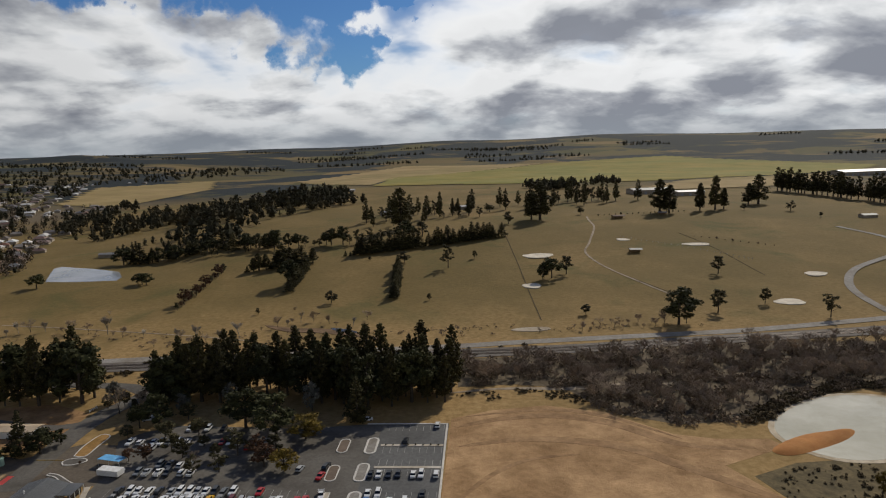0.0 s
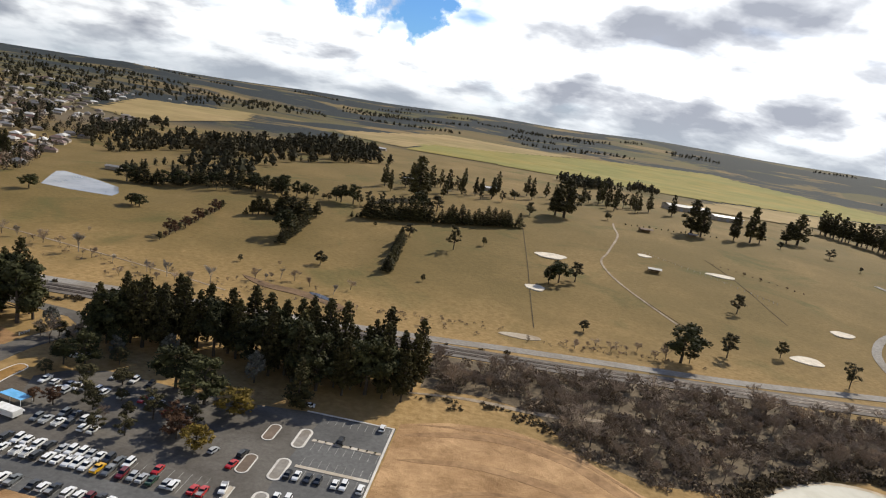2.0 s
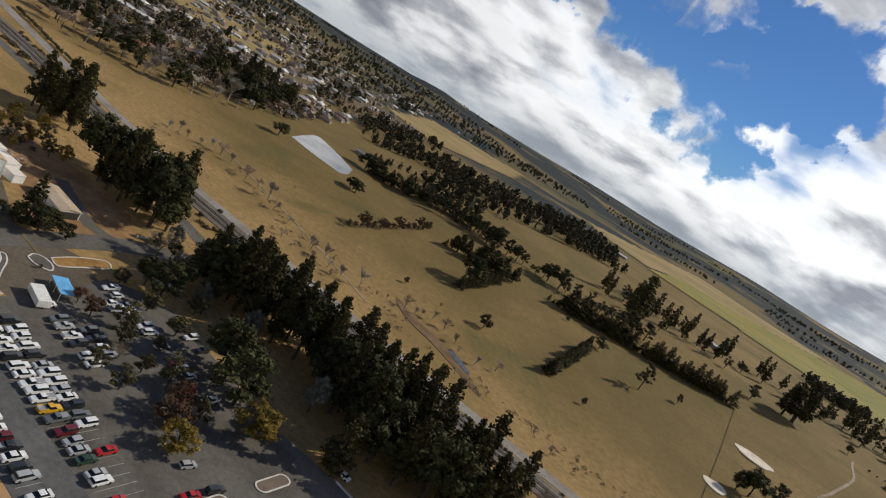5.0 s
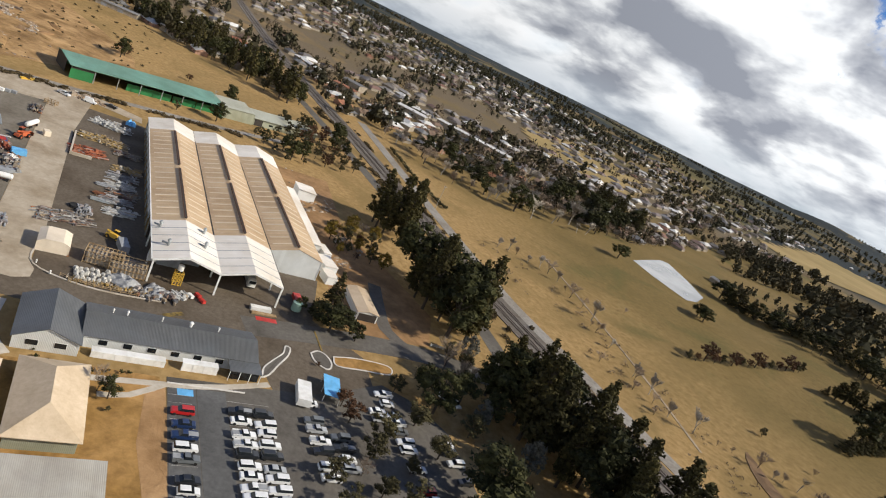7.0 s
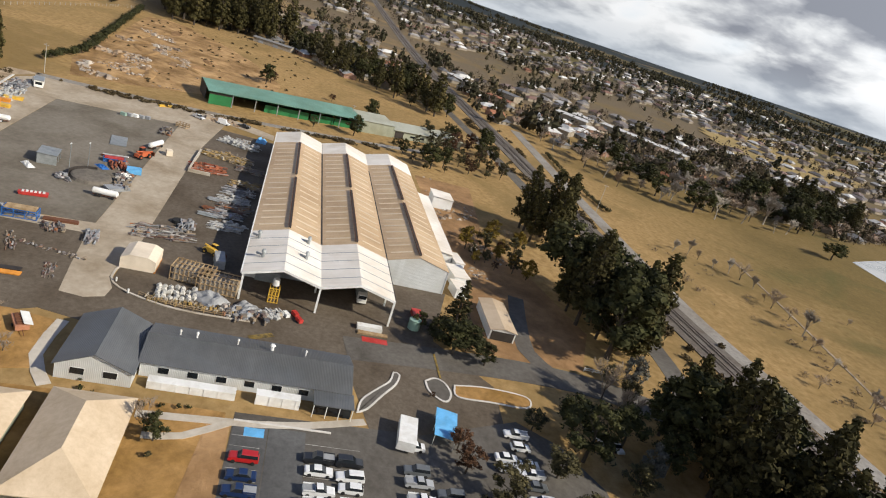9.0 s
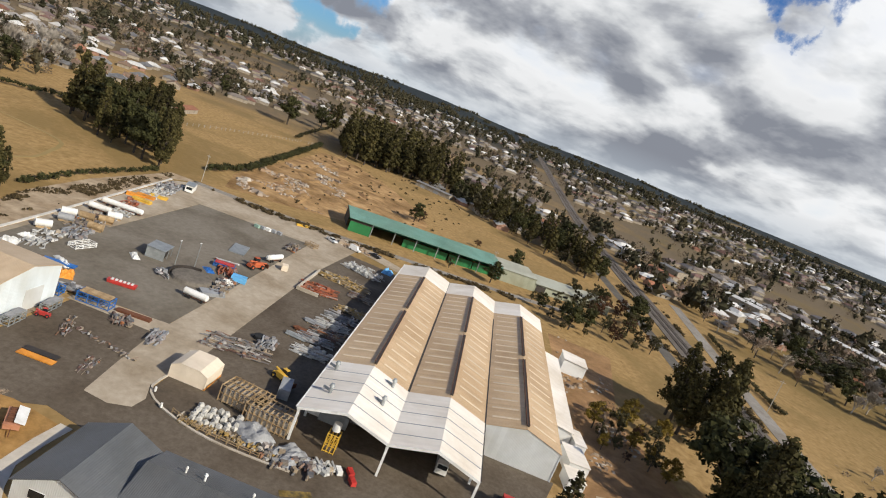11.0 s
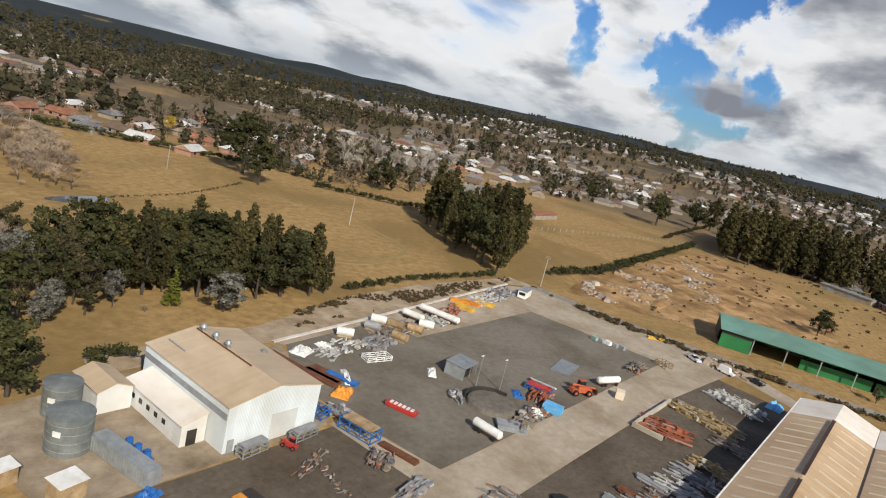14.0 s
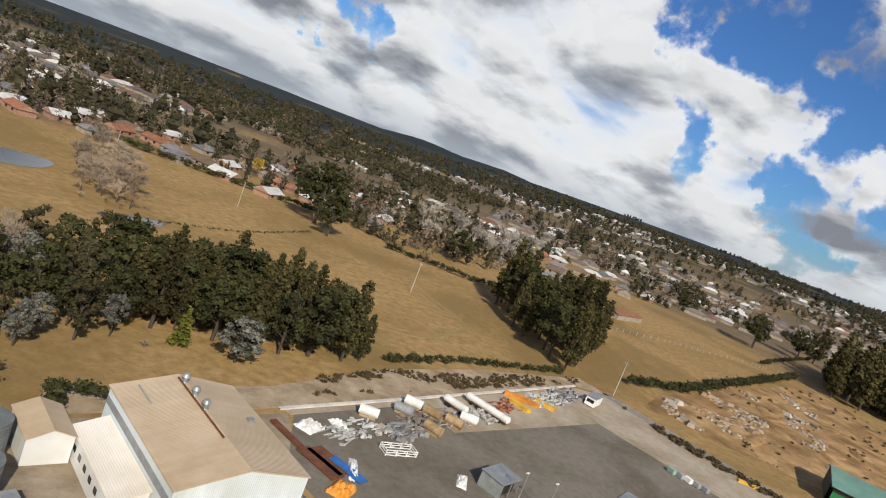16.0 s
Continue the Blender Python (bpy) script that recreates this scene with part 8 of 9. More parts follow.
    for (xa, ya), (xb, yb) in zip(ring, ring[1:]):
        wall.add([(x * k, y * k, z) for z in (0.0, 1.3) for x, y, k in ((xa, ya, 1), (xb, yb, 1), (xb, yb, 0.96), (xa, ya, 0.96))], [(3, 2, 1, 0), (4, 5, 6, 7), (0, 1, 5, 4), (1, 2, 6, 5), (2, 3, 7, 6), (3, 0, 4, 7)])
    solid("retaining_wall", wall, DARK_TRIM_SHADE, "low dark curved retaining wall round the gravel mound", "retaining wall", at=pose(-51.5, -63.5, 0.05))
    scrap_heap(-46.5, -69.5, 4, 2, 1.0, 25, SCRAP_GREY, "dark machinery beside the mound", 33, 60, 0.3)
    scrap_heap(-113, -55.6, 7, 3.6, 1.6, 60, SCRAP, "brown timber and scrap heap", 34, 0, 0.4)
    frame_rack(-125.4, -52, 70, 4, 3, 1.6, TIMBER, "pale timber frame at the yard corner")
    crate(-87.5, -49.6, 20, 2.6, 2.0, 1.8, CANVAS, "white tank crate by the haul road")
    for k in range(5):
        crate(-121.6 - 0.6 * k, -72.6 + 2.0 * k, 75, 2.0, 1.2, 1.1, (SEA, GREY, WHITE, GREY, GREY)[k], "small steel bin along the yard edge", "bin")
    flat_load(-149.5, -62.8, 126, 6.5, 1.4, 0.7, YELLOW, "yellow pipe sections along the yard edge")
    scrap_heap(-14.5, -61, 5, 4, 1.0, 70, SCRAP, "rusty brown machine parts", 41, 30, 0.3, size=0.7)
    flat_load(-18.9, -60.8, 97, 7.5, 1.5, 0.6, RUST, "rusty channel sections in the yard")
    scrap_heap(-13.4, -52.3, 5, 2.6, 0.9, 50, SCRAP_GREY, "bright galvanised offcuts", 42, 10, 0.7)
    scrap_heap(-3.3, -57.3, 1.3, 15, 0.4, 60, SCRAP, "row of scrap along the slab edge", 43, -12, 0.5, size=0.45)
    flat_load(10, -62.3, 94, 6.6, 1.5, 0.3, ORANGE, "bright orange steel plates on the asphalt")
    flat_load(8.0, -62.6, 94, 6.2, 1.6, 0.2, DARK_TRIM_SHADE, "dark steel plates on the asphalt")
    scrap_heap(6, -55, 6, 2.4, 0.15, 50, SCRAP, "rusty offcuts on the asphalt", 44, 10, 0.6, size=0.45)
    scrap_heap(-4, -66, 10, 2, 0.5, 40, SCRAP, "rusty offcuts on the asphalt", 45, 20, 0.6, size=0.45)
    loader(-4, -71.5, 110, RED, "small red forklift with a dark cab", 3.0, 0.62)
    frame_rack(2, -73.2, 5, 5, 1.6, 1.8, GALV, "galvanised rack of steel bars against the shed", SCRAP_GREY)
    frame_rack(-8, -72.8, 5, 5, 1.6, 1.6, GALV, "galvanised rack of steel bars against the shed", SCRAP_GREY)
    tarp_heap(19.8, -71.5, 3.4, 2.6, 1.2, 13.0, BLUE, "bright blue tarpaulin heap")
    t = thing("pump_set", "blue pump set beside the container", "pump", pose(16.2, -81, 0.06, 0, 0, 8))
    part("frame", Build().box(0, 0, 0, 1.4, 5.5, 0.3), BLUE, t)
    for k in range(3):
        part("cylinder", Build().bar((0, -2 + 2 * k, 0.3), (0, -2 + 2 * k, 1.5), 0.55, 0.5, 12), BLUE, t)
    # junk yard beside the workshop
    scrap_heap(-82, -36, 10, 8, 1.0, 150, SCRAP_RED, "red and orange steel stock on the asphalt", 51, 100, 0.75)
    scrap_heap(-99, -32, 16, 7, 1.2, 190, SCRAP_YELLOW, "yellow painted frames in rows", 52, 80, 0.65)
    scrap_heap(-120, -30, 14, 8, 1.3, 170, SCRAP_WHITE, "grey and white stock by the workshop", 53, 75, 0.5)
    tarp_heap(-131.5, -22.5, 4, 5, 2.2, 15.0, SKYBLUE, "light blue tarpaulin heap")
    t = thing("block_wall", "low pale concrete block wall", "wall", pose(0, 0, 0), kind="structure")
    part("wall", Build().box(-88, -41.2, 0.05, 24, 0.6, 1.0), CONCRETE_PALE, t)
    part("wall", Build().box(-76, -38, 0.05, 0.6, 7, 1.0), CONCRETE_PALE, t)
    for k, (x, y) in enumerate(((-36, -24), (-44, -25.5), (-51, -24), (-58, -25), (-66, -24), (-74, -23), (-90, -23))):
        scrap_heap(x, y, 8.5, 5.5, 1.1, 110, (SCRAP_WHITE, SCRAP_GREY, SCRAP, SCRAP_WHITE, SCRAP_GREY, SCRAP_YELLOW, SCRAP)[k], "bundles of steel beside the workshop wall", 60 + k, 90, 0.7, size=0.8)
    for k, (x, y) in enumerate(((-42, -30), (-47, -29.5), (-55, -29))):
        pipe_stack(x, y, 85, 6, 5.5, 0.17, (GALV, RUST, GREY)[k], ("pale galvanised", "rusty steel", "dull grey")[k] + " pipes on bearers")
    scrap_heap(-24, -38.5, 14, 8.5, 0.35, 230, SCRAP, "mixed rusty and white scrap on the asphalt", 71, 100, 0.7, size=0.75)
    tyre = thing("tyre_stack", "large black tyre lying on the asphalt", "tyre", pose(-33, -36.5, 0.06))
    part("tread", Build().bar((0, 0, 0), (0, 0, 0.8), 1.6, 1.5, 18), BLACK, tyre)
    scrap_heap(-32, -34, 5, 4, 1.0, 30, SCRAP_GREY, "rusty hoops and tyres", 72, 0, 0.3)
    loader(-17.5, -25.5, 60, YELLOW, "yellow telescopic loader by the workshop", 6.0)
    crate(-12.5, -23, 10, 6, 2.4, 2.2, GREY, "grey flatbed truck body under the eaves")
    timber_frame_stack(-2, -27.5, 82)
    timber_frame_stack(0.5, -21.5, 84)
    bulk_bags(4.5, -33.5, 5, 7, "white bulk bag standing on the apron", 8)
    tarp_heap(5.5, -22.5, 7, 6, 2.0, 17.0, TARP, "grey tarpaulin over pallets")
    tarp_heap(8, -14.5, 6, 7, 1.8, 19.0, TARP, "grey tarpaulin over pallets")
    scrap_heap(9.8, -25, 2.2, 20, 0.4, 130, SCRAP_YELLOW, "broken pallets and yellow crates along the kerb", 73, 0, 0.5, size=0.6)
    scrap_heap(10, -14, 4, 10, 0.8, 70, SCRAP, "broken pallets and yellow crates along the kerb", 74, 0, 0.4)
    scrap_heap(8, -8.5, 3, 6, 0.8, 45, SCRAP_WHITE, "white offcuts beside the porch", 75, 30, 0.5)
    kerb = thing("apron_kerb", "low pale concrete kerb curving round the stores", "kerb", kind="structure")
    part("kerb", ribbon([(-14, -41.6), (-3.3, -43.0), (3.8, -43.4), (7.8, -40.8), (10.9, -34.9), (12.6, -28), (12.8, -21), (12.4, -13)], 0.45, 0.22, thick=0.25), CONCRETE_PALE, kerb)
    bar = thing("timber_barrier", "low yellow-brown timber barrier along the kerb", "barrier", pose(0, 0, 0))
    line = smooth_line([Vector((9.4, -36.5, 0)), Vector((11.4, -31, 0)), Vector((12.0, -25, 0)), Vector((12.1, -19, 0))], 1.6)
    for p in line:
        part("post", Build().box(p.x, p.y, 0.05, 0.14, 0.14, 0.95), TIMBER, bar)
    for a, c in zip(line, line[1:]):
        for z in (0.45, 0.9):
            part("rail", Build().bar((a.x, a.y, z), (c.x, c.y, z), 0.07, n=4), TIMBER, bar)
    for x, y in ((5.5, -42.0), (9.6, -38.6)):
        cone_t = thing("bollard", "short white bollard on the kerb", "bollard", pose(x, y, 0.2), group="white bollards")
        part("shaft", Build().bar((0, 0, 0), (0, 0, 0.9), 0.22, 0.2, 12), WHITE, cone_t)
    # under the porch
    frame_rack(1.0, -9.0, 90, 2.2, 2.2, 3.8, YELLOW, "yellow scaffold tower under the porch")
    tk = thing("mixing_tank", "white tank on the scaffold tower", "tank", pose(1.0, -9.0, 4.3))
    part("shell", Build().bar((0, 0, 0), (0, 0, 1.5), 0.8, n=14), WHITE, tk)
    for k, (x, y, m, lab) in enumerate(((-9, -11, GREY, "grey"), (-13, -5, GREY, "grey"), (-10, -13.5, WHITE, "white"))):
        crate(x, y, 90, 6, 2.4, 2.6, m, f"{lab} machine housing under the porch", "machine_housing")
    t = thing("parked_truck", "white tipper truck under the porch", "truck", pose(-9, 12.5, 0.05))
    part("cab", Build().box(3.0, 0, 0.8, 2.0, 2.4, 2.2, top=0.9), WHITE, t)
    part("windscreen", Build().box(4.0, 0, 1.9, 0.12, 2.0, 0.9), GLASS, t)
    part("tipper_body", Build().box(-1.2, 0, 1.1, 5.6, 2.5, 1.7, top=1.05), GALV, t)
    for u in (2.8, -1.6, -3.0):
        for w in (-1.05, 1.05):
            part("wheel", Build().bar((u, w - 0.16, 0.5), (u, w + 0.16, 0.5), 0.5, n=12), BLACK, t)
    for x, y, m in ((6, -3.5, RED), (7, -5.5, WHITE), (8.5, -2.5, RED)):
        crate(x, y, 30, 2.0, 1.0, 0.8, m, "small painted steel bin in front of the porch", "bin")
    flat_load(6.2, 14, 90, 6, 1.8, 1.1, WHITE, "pallets of white boards by the porch")
    flat_load(8.5, 14.5, 90, 7, 1.2, 0.5, TIMBER, "timber boards on the apron")
    solid("red_matting", Build().box(11, 15, 0.06, 2.2, 6, 0.03), RED, "strip of red matting on the apron", "matting")
    tk = thing("water_tank", "pale green corrugated rainwater tank", "water tank", pose(1.5, 25.5, 0))
    part("shell", Build().bar((0, 0, 0), (0, 0, 2.6), 1.5, n=20), SEA, tk)
    part("lid", Build().bar((0, 0, 2.6), (0, 0, 2.9), 1.55, 0.3, 20), SEA, tk)
    crate(-4, 27, 0, 6, 2.4, 1.2, RED, "red skip against the pale gable wall", "skip")
    solid("yellow_hatching", Build().box(17.5, -10.2, 0.075, 1.6, 5.6, 0.006, 30), FADED_YELLOW, "worn yellow hatching on the apron", "road marking", kind="structure")
    solid("speed_hump", Build().box(17.2, 29.2, 0.1, 10.0, 0.5, 0.05), FADED_YELLOW, "faded yellow speed hump across the road", "road marking", kind="structure")
    # lawn machines
    t = thing("box_trailer", "faded terracotta box trailer with its pale lid ajar", "trailer", pose(28.3, -52.3, 0.1, 0, 0, 28))
    part("tub", Build().box(0, 0, 0.5, 4.6, 2.2, 0.9, top=1.04), FADED_CLAY, t)
    part("lid", Build().slab([(-2.3, 0.2, 1.9), (2.3, 0.2, 1.9), (2.3, 1.7, 1.5), (-2.3, 1.7, 1.5)], 0.08), WHITE, t, "pale lid tilted over one side")
    part("drawbar", Build().bar((2.3, 0, 0.6), (4.0, 0, 0.4), 0.07, n=6), RUST, t)
    for w in (-1.2, 1.2):
        part("wheel", Build().bar((0, w - 0.12, 0.36), (0, w + 0.12, 0.36), 0.36, n=12), BLACK, t)
    for k in range(5):
        part("crate", Build().box(-1.7 + 0.8 * k, -0.3, 1.3, 0.6, 1.0, 0.35), RUST, t)
    scrap_heap(70, -82, 12, 6, 1.2, 60, SCRAP_WHITE, "sheets and bins on the lawn", 81, 0, 0.4)
    # gate by the access road
    g = thing("boom_gate", "low white gate beside the access road", "gate", pose(7.5, 73, 0.05, 0, 0, 85))
    for z in (0.4, 0.9):
        part("rail", Build().box(0, 0, z, 5, 0.12, 0.16), WHITE, g)
    for u in (-2.4, 0, 2.4):
        part("post", Build().box(u, 0, 0, 0.16, 0.16, 1.2), WHITE, g)


FADED_CLAY = surface("faded_terracotta_paint", (0.40, 0.17, 0.09), (0.52, 0.25, 0.15), 1.2, 0.7, big=0.5)
MACHINE_RED = surface("red_orange_paint", (0.40, 0.075, 0.025), (0.52, 0.13, 0.045), 1.2, 0.6, big=0.5)
MOUND = surface("dark_gravel", (0.110, 0.095, 0.078), (0.19, 0.168, 0.140), 1.5, 0.95, bump=0.5)
SEA = surface("pale_green_paint", (0.22, 0.34, 0.28), (0.30, 0.43, 0.36), 1.2, 0.6)
build_yard()

for x, y, h, arm, lab in ((-154.7, 141.2, 15, 2.2, "timber power pole beside the railway"), (-128, -187, 12, 2.2, "timber power pole in the paddock"), (-155, -111, 12, 2.2, "timber power pole at the yard corner"), (-206, 17, 11, 2.2, "timber power pole by the green shed"), (-60, -320, 11, 2.2, "timber power pole in the paddock"), (-95, -268, 11, 2.2, "timber power pole in the paddock")):
    pole(x, y, h, lab, arm)
for x, y in ((-59.5, -66.7), (-55.5, -70.5)):
    t = thing("lamp_post", "slim galvanised lamp post in the yard", "lamp post", pose(x, y, 0.05), group="yard lamp posts")
    part("shaft", Build().bar((0, 0, 0), (0, 0, 7.5), 0.12, 0.08, 8), GALV, t)
    part("lamp_head", Build().box(0.3, 0, 7.4, 0.8, 0.3, 0.14), WHITE, t)


# ---- hedges, scrub and fences ----


def hedge(pts, high, wide, label, seed, mat=None):
    line = smooth_line([Vector((x, y, 0)) for x, y in pts], 2.2)
    rnd = random.Random(seed)
    clumps = []
    for p in line:
        for k in range(3):
            clumps.append((p.x + rnd.uniform(-wide, wide) * 0.4, p.y + rnd.uniform(-wide, wide) * 0.4, height(p.x, p.y) + high * rnd.uniform(0.35, 0.75), high * rnd.uniform(0.3, 0.5)))
    m = mat or LEAF_GREEN
    t = thing("hedge", label, "hedge", group="hedges")
    part("foliage", leaf_mesh("foliage", clumps, 30 / max(0.35, high * 0.4) ** 2, min(0.3, 0.08 * high + 0.05), m, seed), m, t)


hedge([(-206, -112), (-260, -117), (-330, -124), (-402, -131)], 5.0, 3, "tall dark clipped hedge along the paddock", 1)
hedge([(-178, -119), (-190, -116), (-204, -114)], 4.2, 3, "dark clipped hedge along the paddock", 2)
hedge([(-70, -127), (-100, -128), (-143, -125)], 2.4, 2.4, "low dull green hedge behind the yard", 3)
hedge([(-400, -150), (-470, -160), (-560, -168), (-640, -176)], 2.5, 3, "dark bushy hedge across the paddocks", 4, LEAF_GUM)
hedge([(-165, -250), (-180, -236), (-195, -218), (-215, -210)], 3.2, 3, "broken dark hedge at the paddock edge", 5)
hedge([(-72, -354), (-125, -314), (-150, -290)], 4.0, 3, "row of dark shrubs in front of the houses", 6)
hedge([(36, -37), (44, -37.5), (46, -30), (45, -20)], 0.9, 1, "low clipped hedge beside the office", 7)
hedge([(-120, -250), (-100, -238), (-75, -226), (-45, -220)], 0.8, 2, "weedy drain across the paddock", 8, LEAF_GUM)
hedge([(12, -103), (9, -109), (4, -108)], 3.5, 3, "dark shrubs behind the white shed", 9)


def scrub(name, poly, count, seed, low, high, mat, label, patchy=0.02, spread=1.0):
    rnd = random.Random(seed)
    spots = []
    xs, ys = [p[0] for p in poly], [p[1] for p in poly]
    while len(spots) < count:
        p = (rnd.uniform(min(xs), max(xs)), rnd.uniform(min(ys), max(ys)))
        if inside(p, poly) and noise.noise((p[0] / 11, p[1] / 11, seed * 0.37)) > patchy:
            h = rnd.uniform(low, high)
            spots.append((*p, height(*p), h, h * rnd.uniform(1.6, 2.8) * spread))
    far_trees(name, spots, seed, mat, label, 14 if mat is SCRUB else 20, mat is SCRUB)


scrub("berm_scrub", [(-31, -110), (-66, -112), (-145, -118), (-148, -122), (-66, -122.5), (-33, -116)], 460, 51, 0.4, 0.9, SCRUB, "tufts of dark scrub on the dirt bank", -0.05, 0.8)
scrub("siding_scrub", [(-148, -108), (-152, -80), (-157, -45), (-165, -12), (-176, 30), (-168, 30), (-160, -10), (-152, -45), (-146, -80)], 330, 52, 0.5, 1.3, SCRUB, "brown weeds along the disused siding")
scrub("quarry_scrub", [(-165, -104), (-372, -121), (-440, -40), (-380, 0), (-260, -10), (-186, -60)], 160, 53, 0.4, 1.2, SCRUB, "dry weeds over the cleared ground")
scrub("creek_scrub", [(160, 97), (184, 101), (204, 94), (212, 80), (222, 67), (243, 56), (268, 60), (290, 77), (318, 90), (340, 95), (391.5, 98), (411.5, 160), (311.5, 158), (226.5, 144), (159.5, 134)], 2600, 54, 0.9, 2.8, CREEK_SCRUB, "grey-brown undergrowth along the creek")
scrub("dam_scrub", [(256, 16), (276, 27), (300, 28), (320, 34), (346, 52), (391.5, 20), (341.5, -60), (273.5, -30)], 900, 55, 0.3, 0.9, SCRUB, "olive-brown weeds on the dam bank", -0.2)
scrub("dam_rim_scrub", [(270, 58), (279, 63), (288, 73), (303, 84), (322, 93), (343, 95), (353, 84), (350, 62), (357, 60), (362, 88), (346, 102), (318, 98), (296, 88), (276, 72), (266, 62)], 420, 59, 0.7, 1.9, SCRUB, "dark weeds round the dam", -0.4)
scrub("track_scrub", [(160, 80), (178, 84), (200, 84), (210, 76), (216, 84), (206, 94), (184, 94), (158, 90)], 90, 60, 0.4, 1.3, SCRUB, "weeds below the creek track", -0.1)
scrub("fairway_scrub", [(-120, 150), (60, 160), (250, 184), (300, 192), (200, 200), (60, 185), (-40, 190), (-120, 180)], 260, 56, 0.4, 1.3, CREEK_SCRUB, "dry weeds along the golf course boundary")

scrub("railside_scrub", [(-330, 102), (-210, 106), (-120, 110), (-50, 110), (0, 112), (60, 118), (140, 126), (150, 134), (60, 126), (0, 119), (-60, 114.5), (-210, 112.5), (-330, 109)], 420, 57, 0.5, 1.8, SCRUB, "brown weeds along the railway")
scrub("lane_scrub", [(-330, 128), (-210, 130), (-60, 131), (0, 135), (60, 140), (140, 150), (200, 158), (140, 148), (60, 137), (0, 132), (-60, 128.5), (-210, 127)], 200, 58, 0.5, 1.6, SCRUB, "weeds between railway and lane")
hedge([(-270, 152), (-200, 147), (-160, 150)], 2.5, 3, "scrubby dark hedge beyond the lane", 10, LEAF_GUM)


def rubble(name, poly, count, seed, label, big=1.2):
    rnd = random.Random(seed)
    b = Build()
    xs, ys = [p[0] for p in poly], [p[1] for p in poly]
    n = 0
    while n < count:
        x, y = rnd.uniform(min(xs), max(xs)), rnd.uniform(min(ys), max(ys))
        if inside((x, y), poly) and noise.noise((x / 17, y / 17, 2.0)) > 0.16:
            s = rnd.uniform(0.2, big) * (2.2 if rnd.random() < 0.06 else 1)
            b.box(x, y, height(x, y) - 0.1, s * rnd.uniform(0.8, 2.2), s, s * rnd.uniform(0.3, 0.8), rnd.uniform(0, 180), rnd.uniform(0.5, 0.9))
            n += 1
    me = bpy.data.meshes.new(name)
    me.from_pydata(b.v, [], b.f)
    me.materials.append(RUBBLE)
    tagged(new(name, me), label, "rubble", kind="stuff")


rubble("quarry_rubble", [(-168, -102), (-200, -112), (-365, -119), (-300, -86), (-240, -62), (-186, -62)], 1100, 61, "broken concrete and timber strewn over bare earth", 1.25)
rubble("siding_rubble", [(-146, -104), (-150, -80), (-155, -45), (-164, -8), (-172, 20), (-150, -10), (-144, -45)], 160, 62, "stones and timber along the siding")
rubble("verge_rubble", [(-140, 46), (-40, 46), (-20, 60), (-60, 66), (-140, 64)], 140, 63, "odd blocks along the dusty verge", 1.0)


def fence(pts, gap, label, high=1.2):
    t = thing("fence", label, "fence", group="paddock fences")
    post = Build().box(0, 0, -0.2, 0.22, 0.22, high + 0.2).mesh("post", POLE)
    line = smooth_line([Vector((x, y, 0)) for x, y in pts], gap)
    for p in line:
        ob = new("post", post)
        ob.parent, ob.location = t, (p.x, p.y, height(p.x, p.y))
    for a, c in zip(line, line[1:]):
        part("wire", Build().bar((a.x, a.y, height(a.x, a.y) + high * 0.8), (c.x, c.y, height(c.x, c.y) + high * 0.8), 0.02, n=3), GALV, t)


fence([(-235, -181), (-300, -168), (-387, -143), (-400, -136)], 4.5, "row of timber posts along the paddock", 1.8)
fence([(300, 440), (340, 400), (385, 352)], 5.0, "row of stakes across the fairway", 1.6)


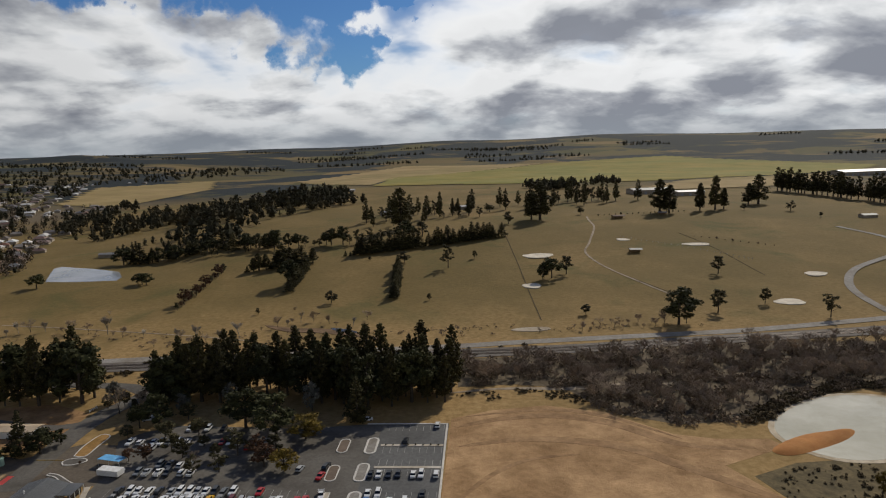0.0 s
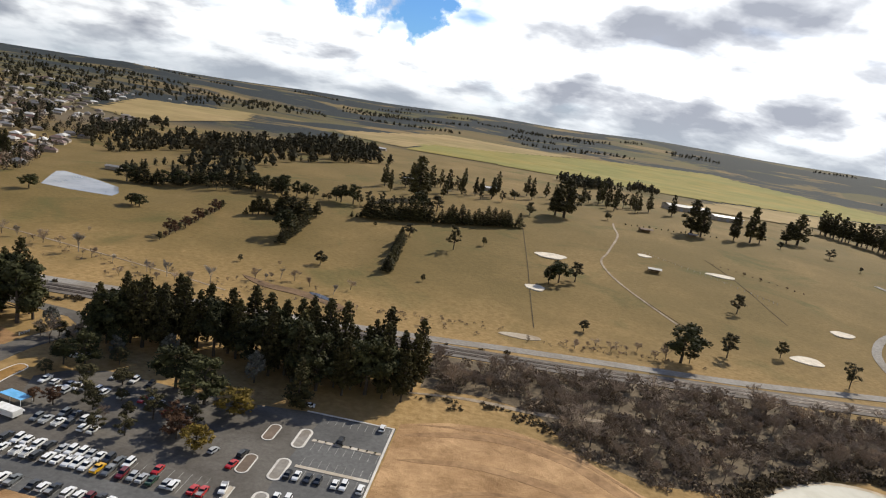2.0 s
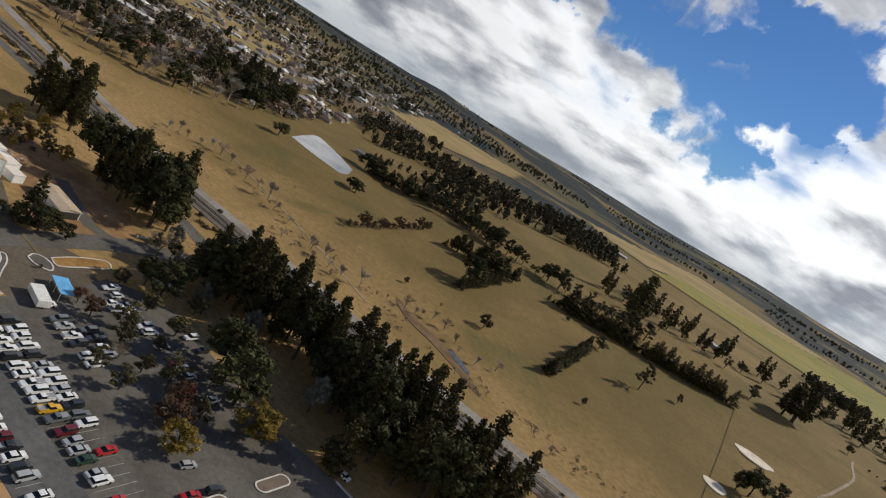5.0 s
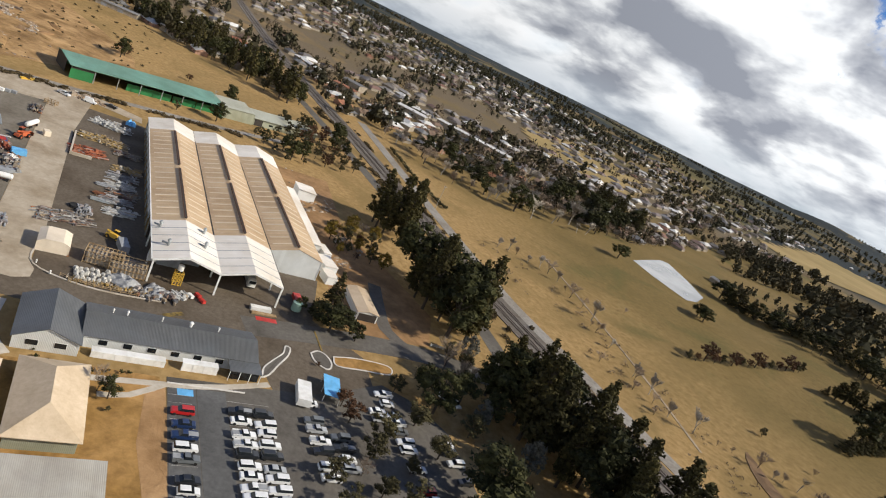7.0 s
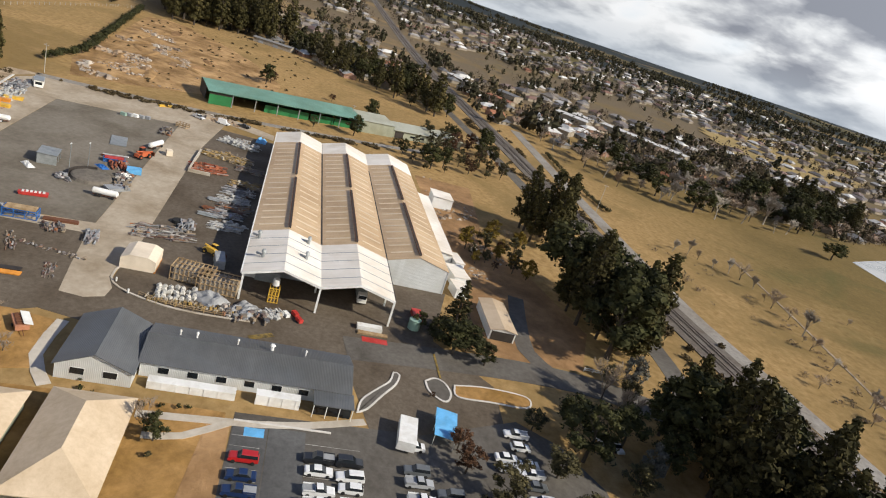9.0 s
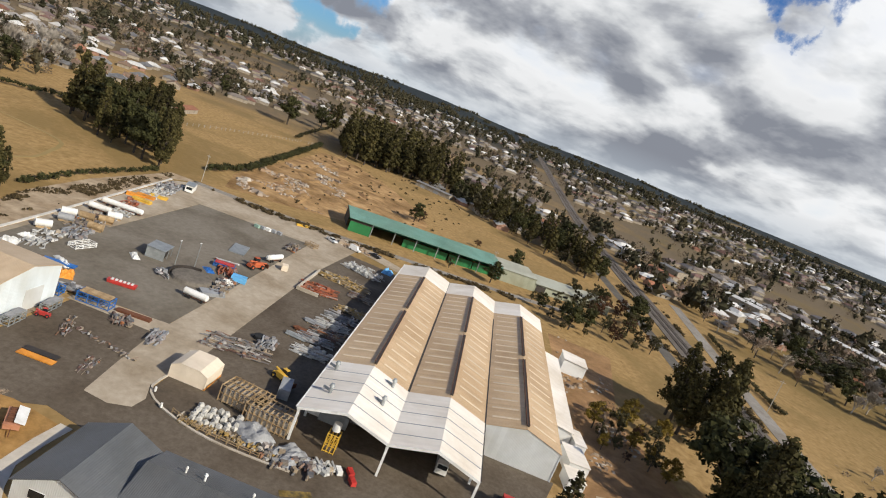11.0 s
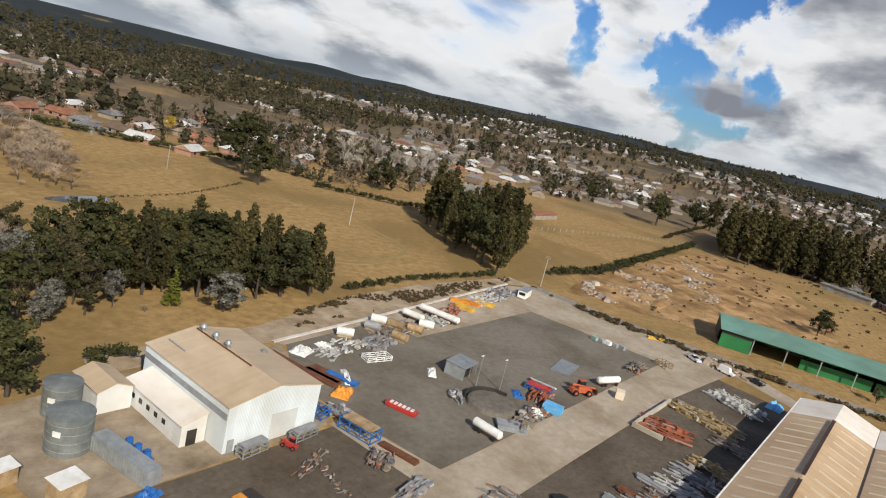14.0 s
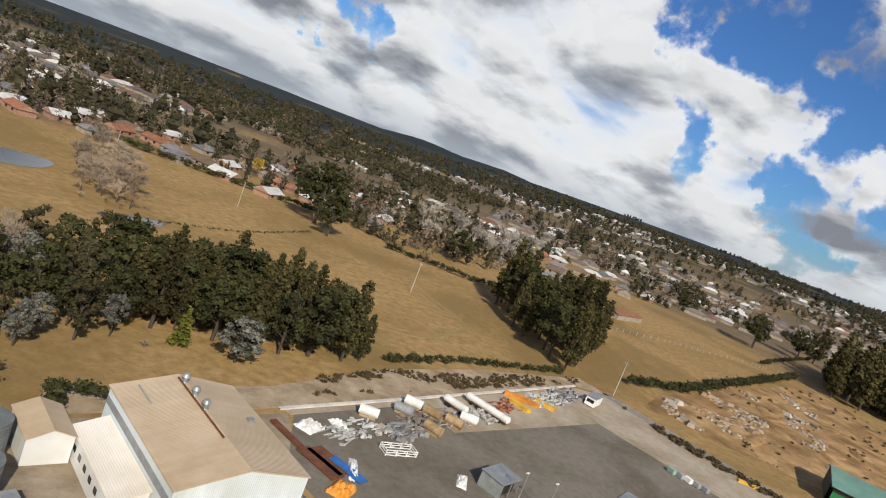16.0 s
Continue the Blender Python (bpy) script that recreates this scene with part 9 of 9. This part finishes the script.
# bin court beside the car park
sheet("bin_court", [(98, -37), (120, -42), (123, -24), (103, -23)], 0.06, ASPHALT_PALE, "small worn asphalt court with bins", "pavement")
for k, (x, y, m, lab) in enumerate(((107.5, -29.5, WHITE, "white"), (108.6, -28.2, RED, "red"), (106.2, -28.4, BLUE, "blue"), (109.4, -26.8, RED, "red"), (107.2, -26.6, WHITE, "white"), (110.6, -28.0, BLUE, "blue"))):
    crate(x, y, 15 * k, 1.7, 1.2, 1.3, m, f"{lab} steel waste bin on the court", "bin")
flat_load(103.5, -30, 100, 6, 2.0, 0.4, RED, "dull red steel sections on the court")


def earth_mound(x, y, rx, ry, high, turn, seed, mat, label):
    """A low heap of tipped earth with an uneven top."""
    n, k = 18, 5
    verts, faces = [], []
    for j in range(k + 1):
        f = 1 - j / k
        for i in range(n):
            a = 2 * math.pi * i / n
            w = 1 + 0.22 * noise.noise((math.cos(a) * 1.5, math.sin(a) * 1.5, seed))
            verts.append((rx * f * w * math.cos(a), ry * f * w * math.sin(a), high * (1 - f * f) * (1 + 0.4 * noise.noise((math.cos(a) * 2 * f, math.sin(a) * 2 * f, seed + 9.0))) - (0.2 if j == 0 else 0)))
    for j in range(k):
        for i in range(n):
            faces.append((j * n + i, j * n + (i + 1) % n, (j + 1) * n + (i + 1) % n, (j + 1) * n + i))
    me = bpy.data.meshes.new("earth_mound")
    me.from_pydata(verts, [], faces)
    me.materials.append(mat)
    tagged(new("earth_mound", me), label, "mound", "tipped earth heaps", "structure").matrix_world = pose(x, y, height(x, y) + 0.05, 0, 0, turn)


MOUND_RND = random.Random(5)
for k in range(22):
    u = MOUND_RND.random()
    x, y = -186 - 160 * u + MOUND_RND.uniform(-6, 6), -52 - 22 * u - 44 * MOUND_RND.random()
    earth_mound(x, y, MOUND_RND.uniform(6, 18), MOUND_RND.uniform(2, 5), MOUND_RND.uniform(0.25, 0.7), MOUND_RND.uniform(-25, 35), k * 1.7, (QUARRY, QUARRY, DIRT, QUARRY)[k % 4],
                ("tipped heap of orange earth", "tipped heap of brown earth", "tipped heap of orange-brown fill", "tipped heap of pale stony fill")[k % 4] + " in the quarry")
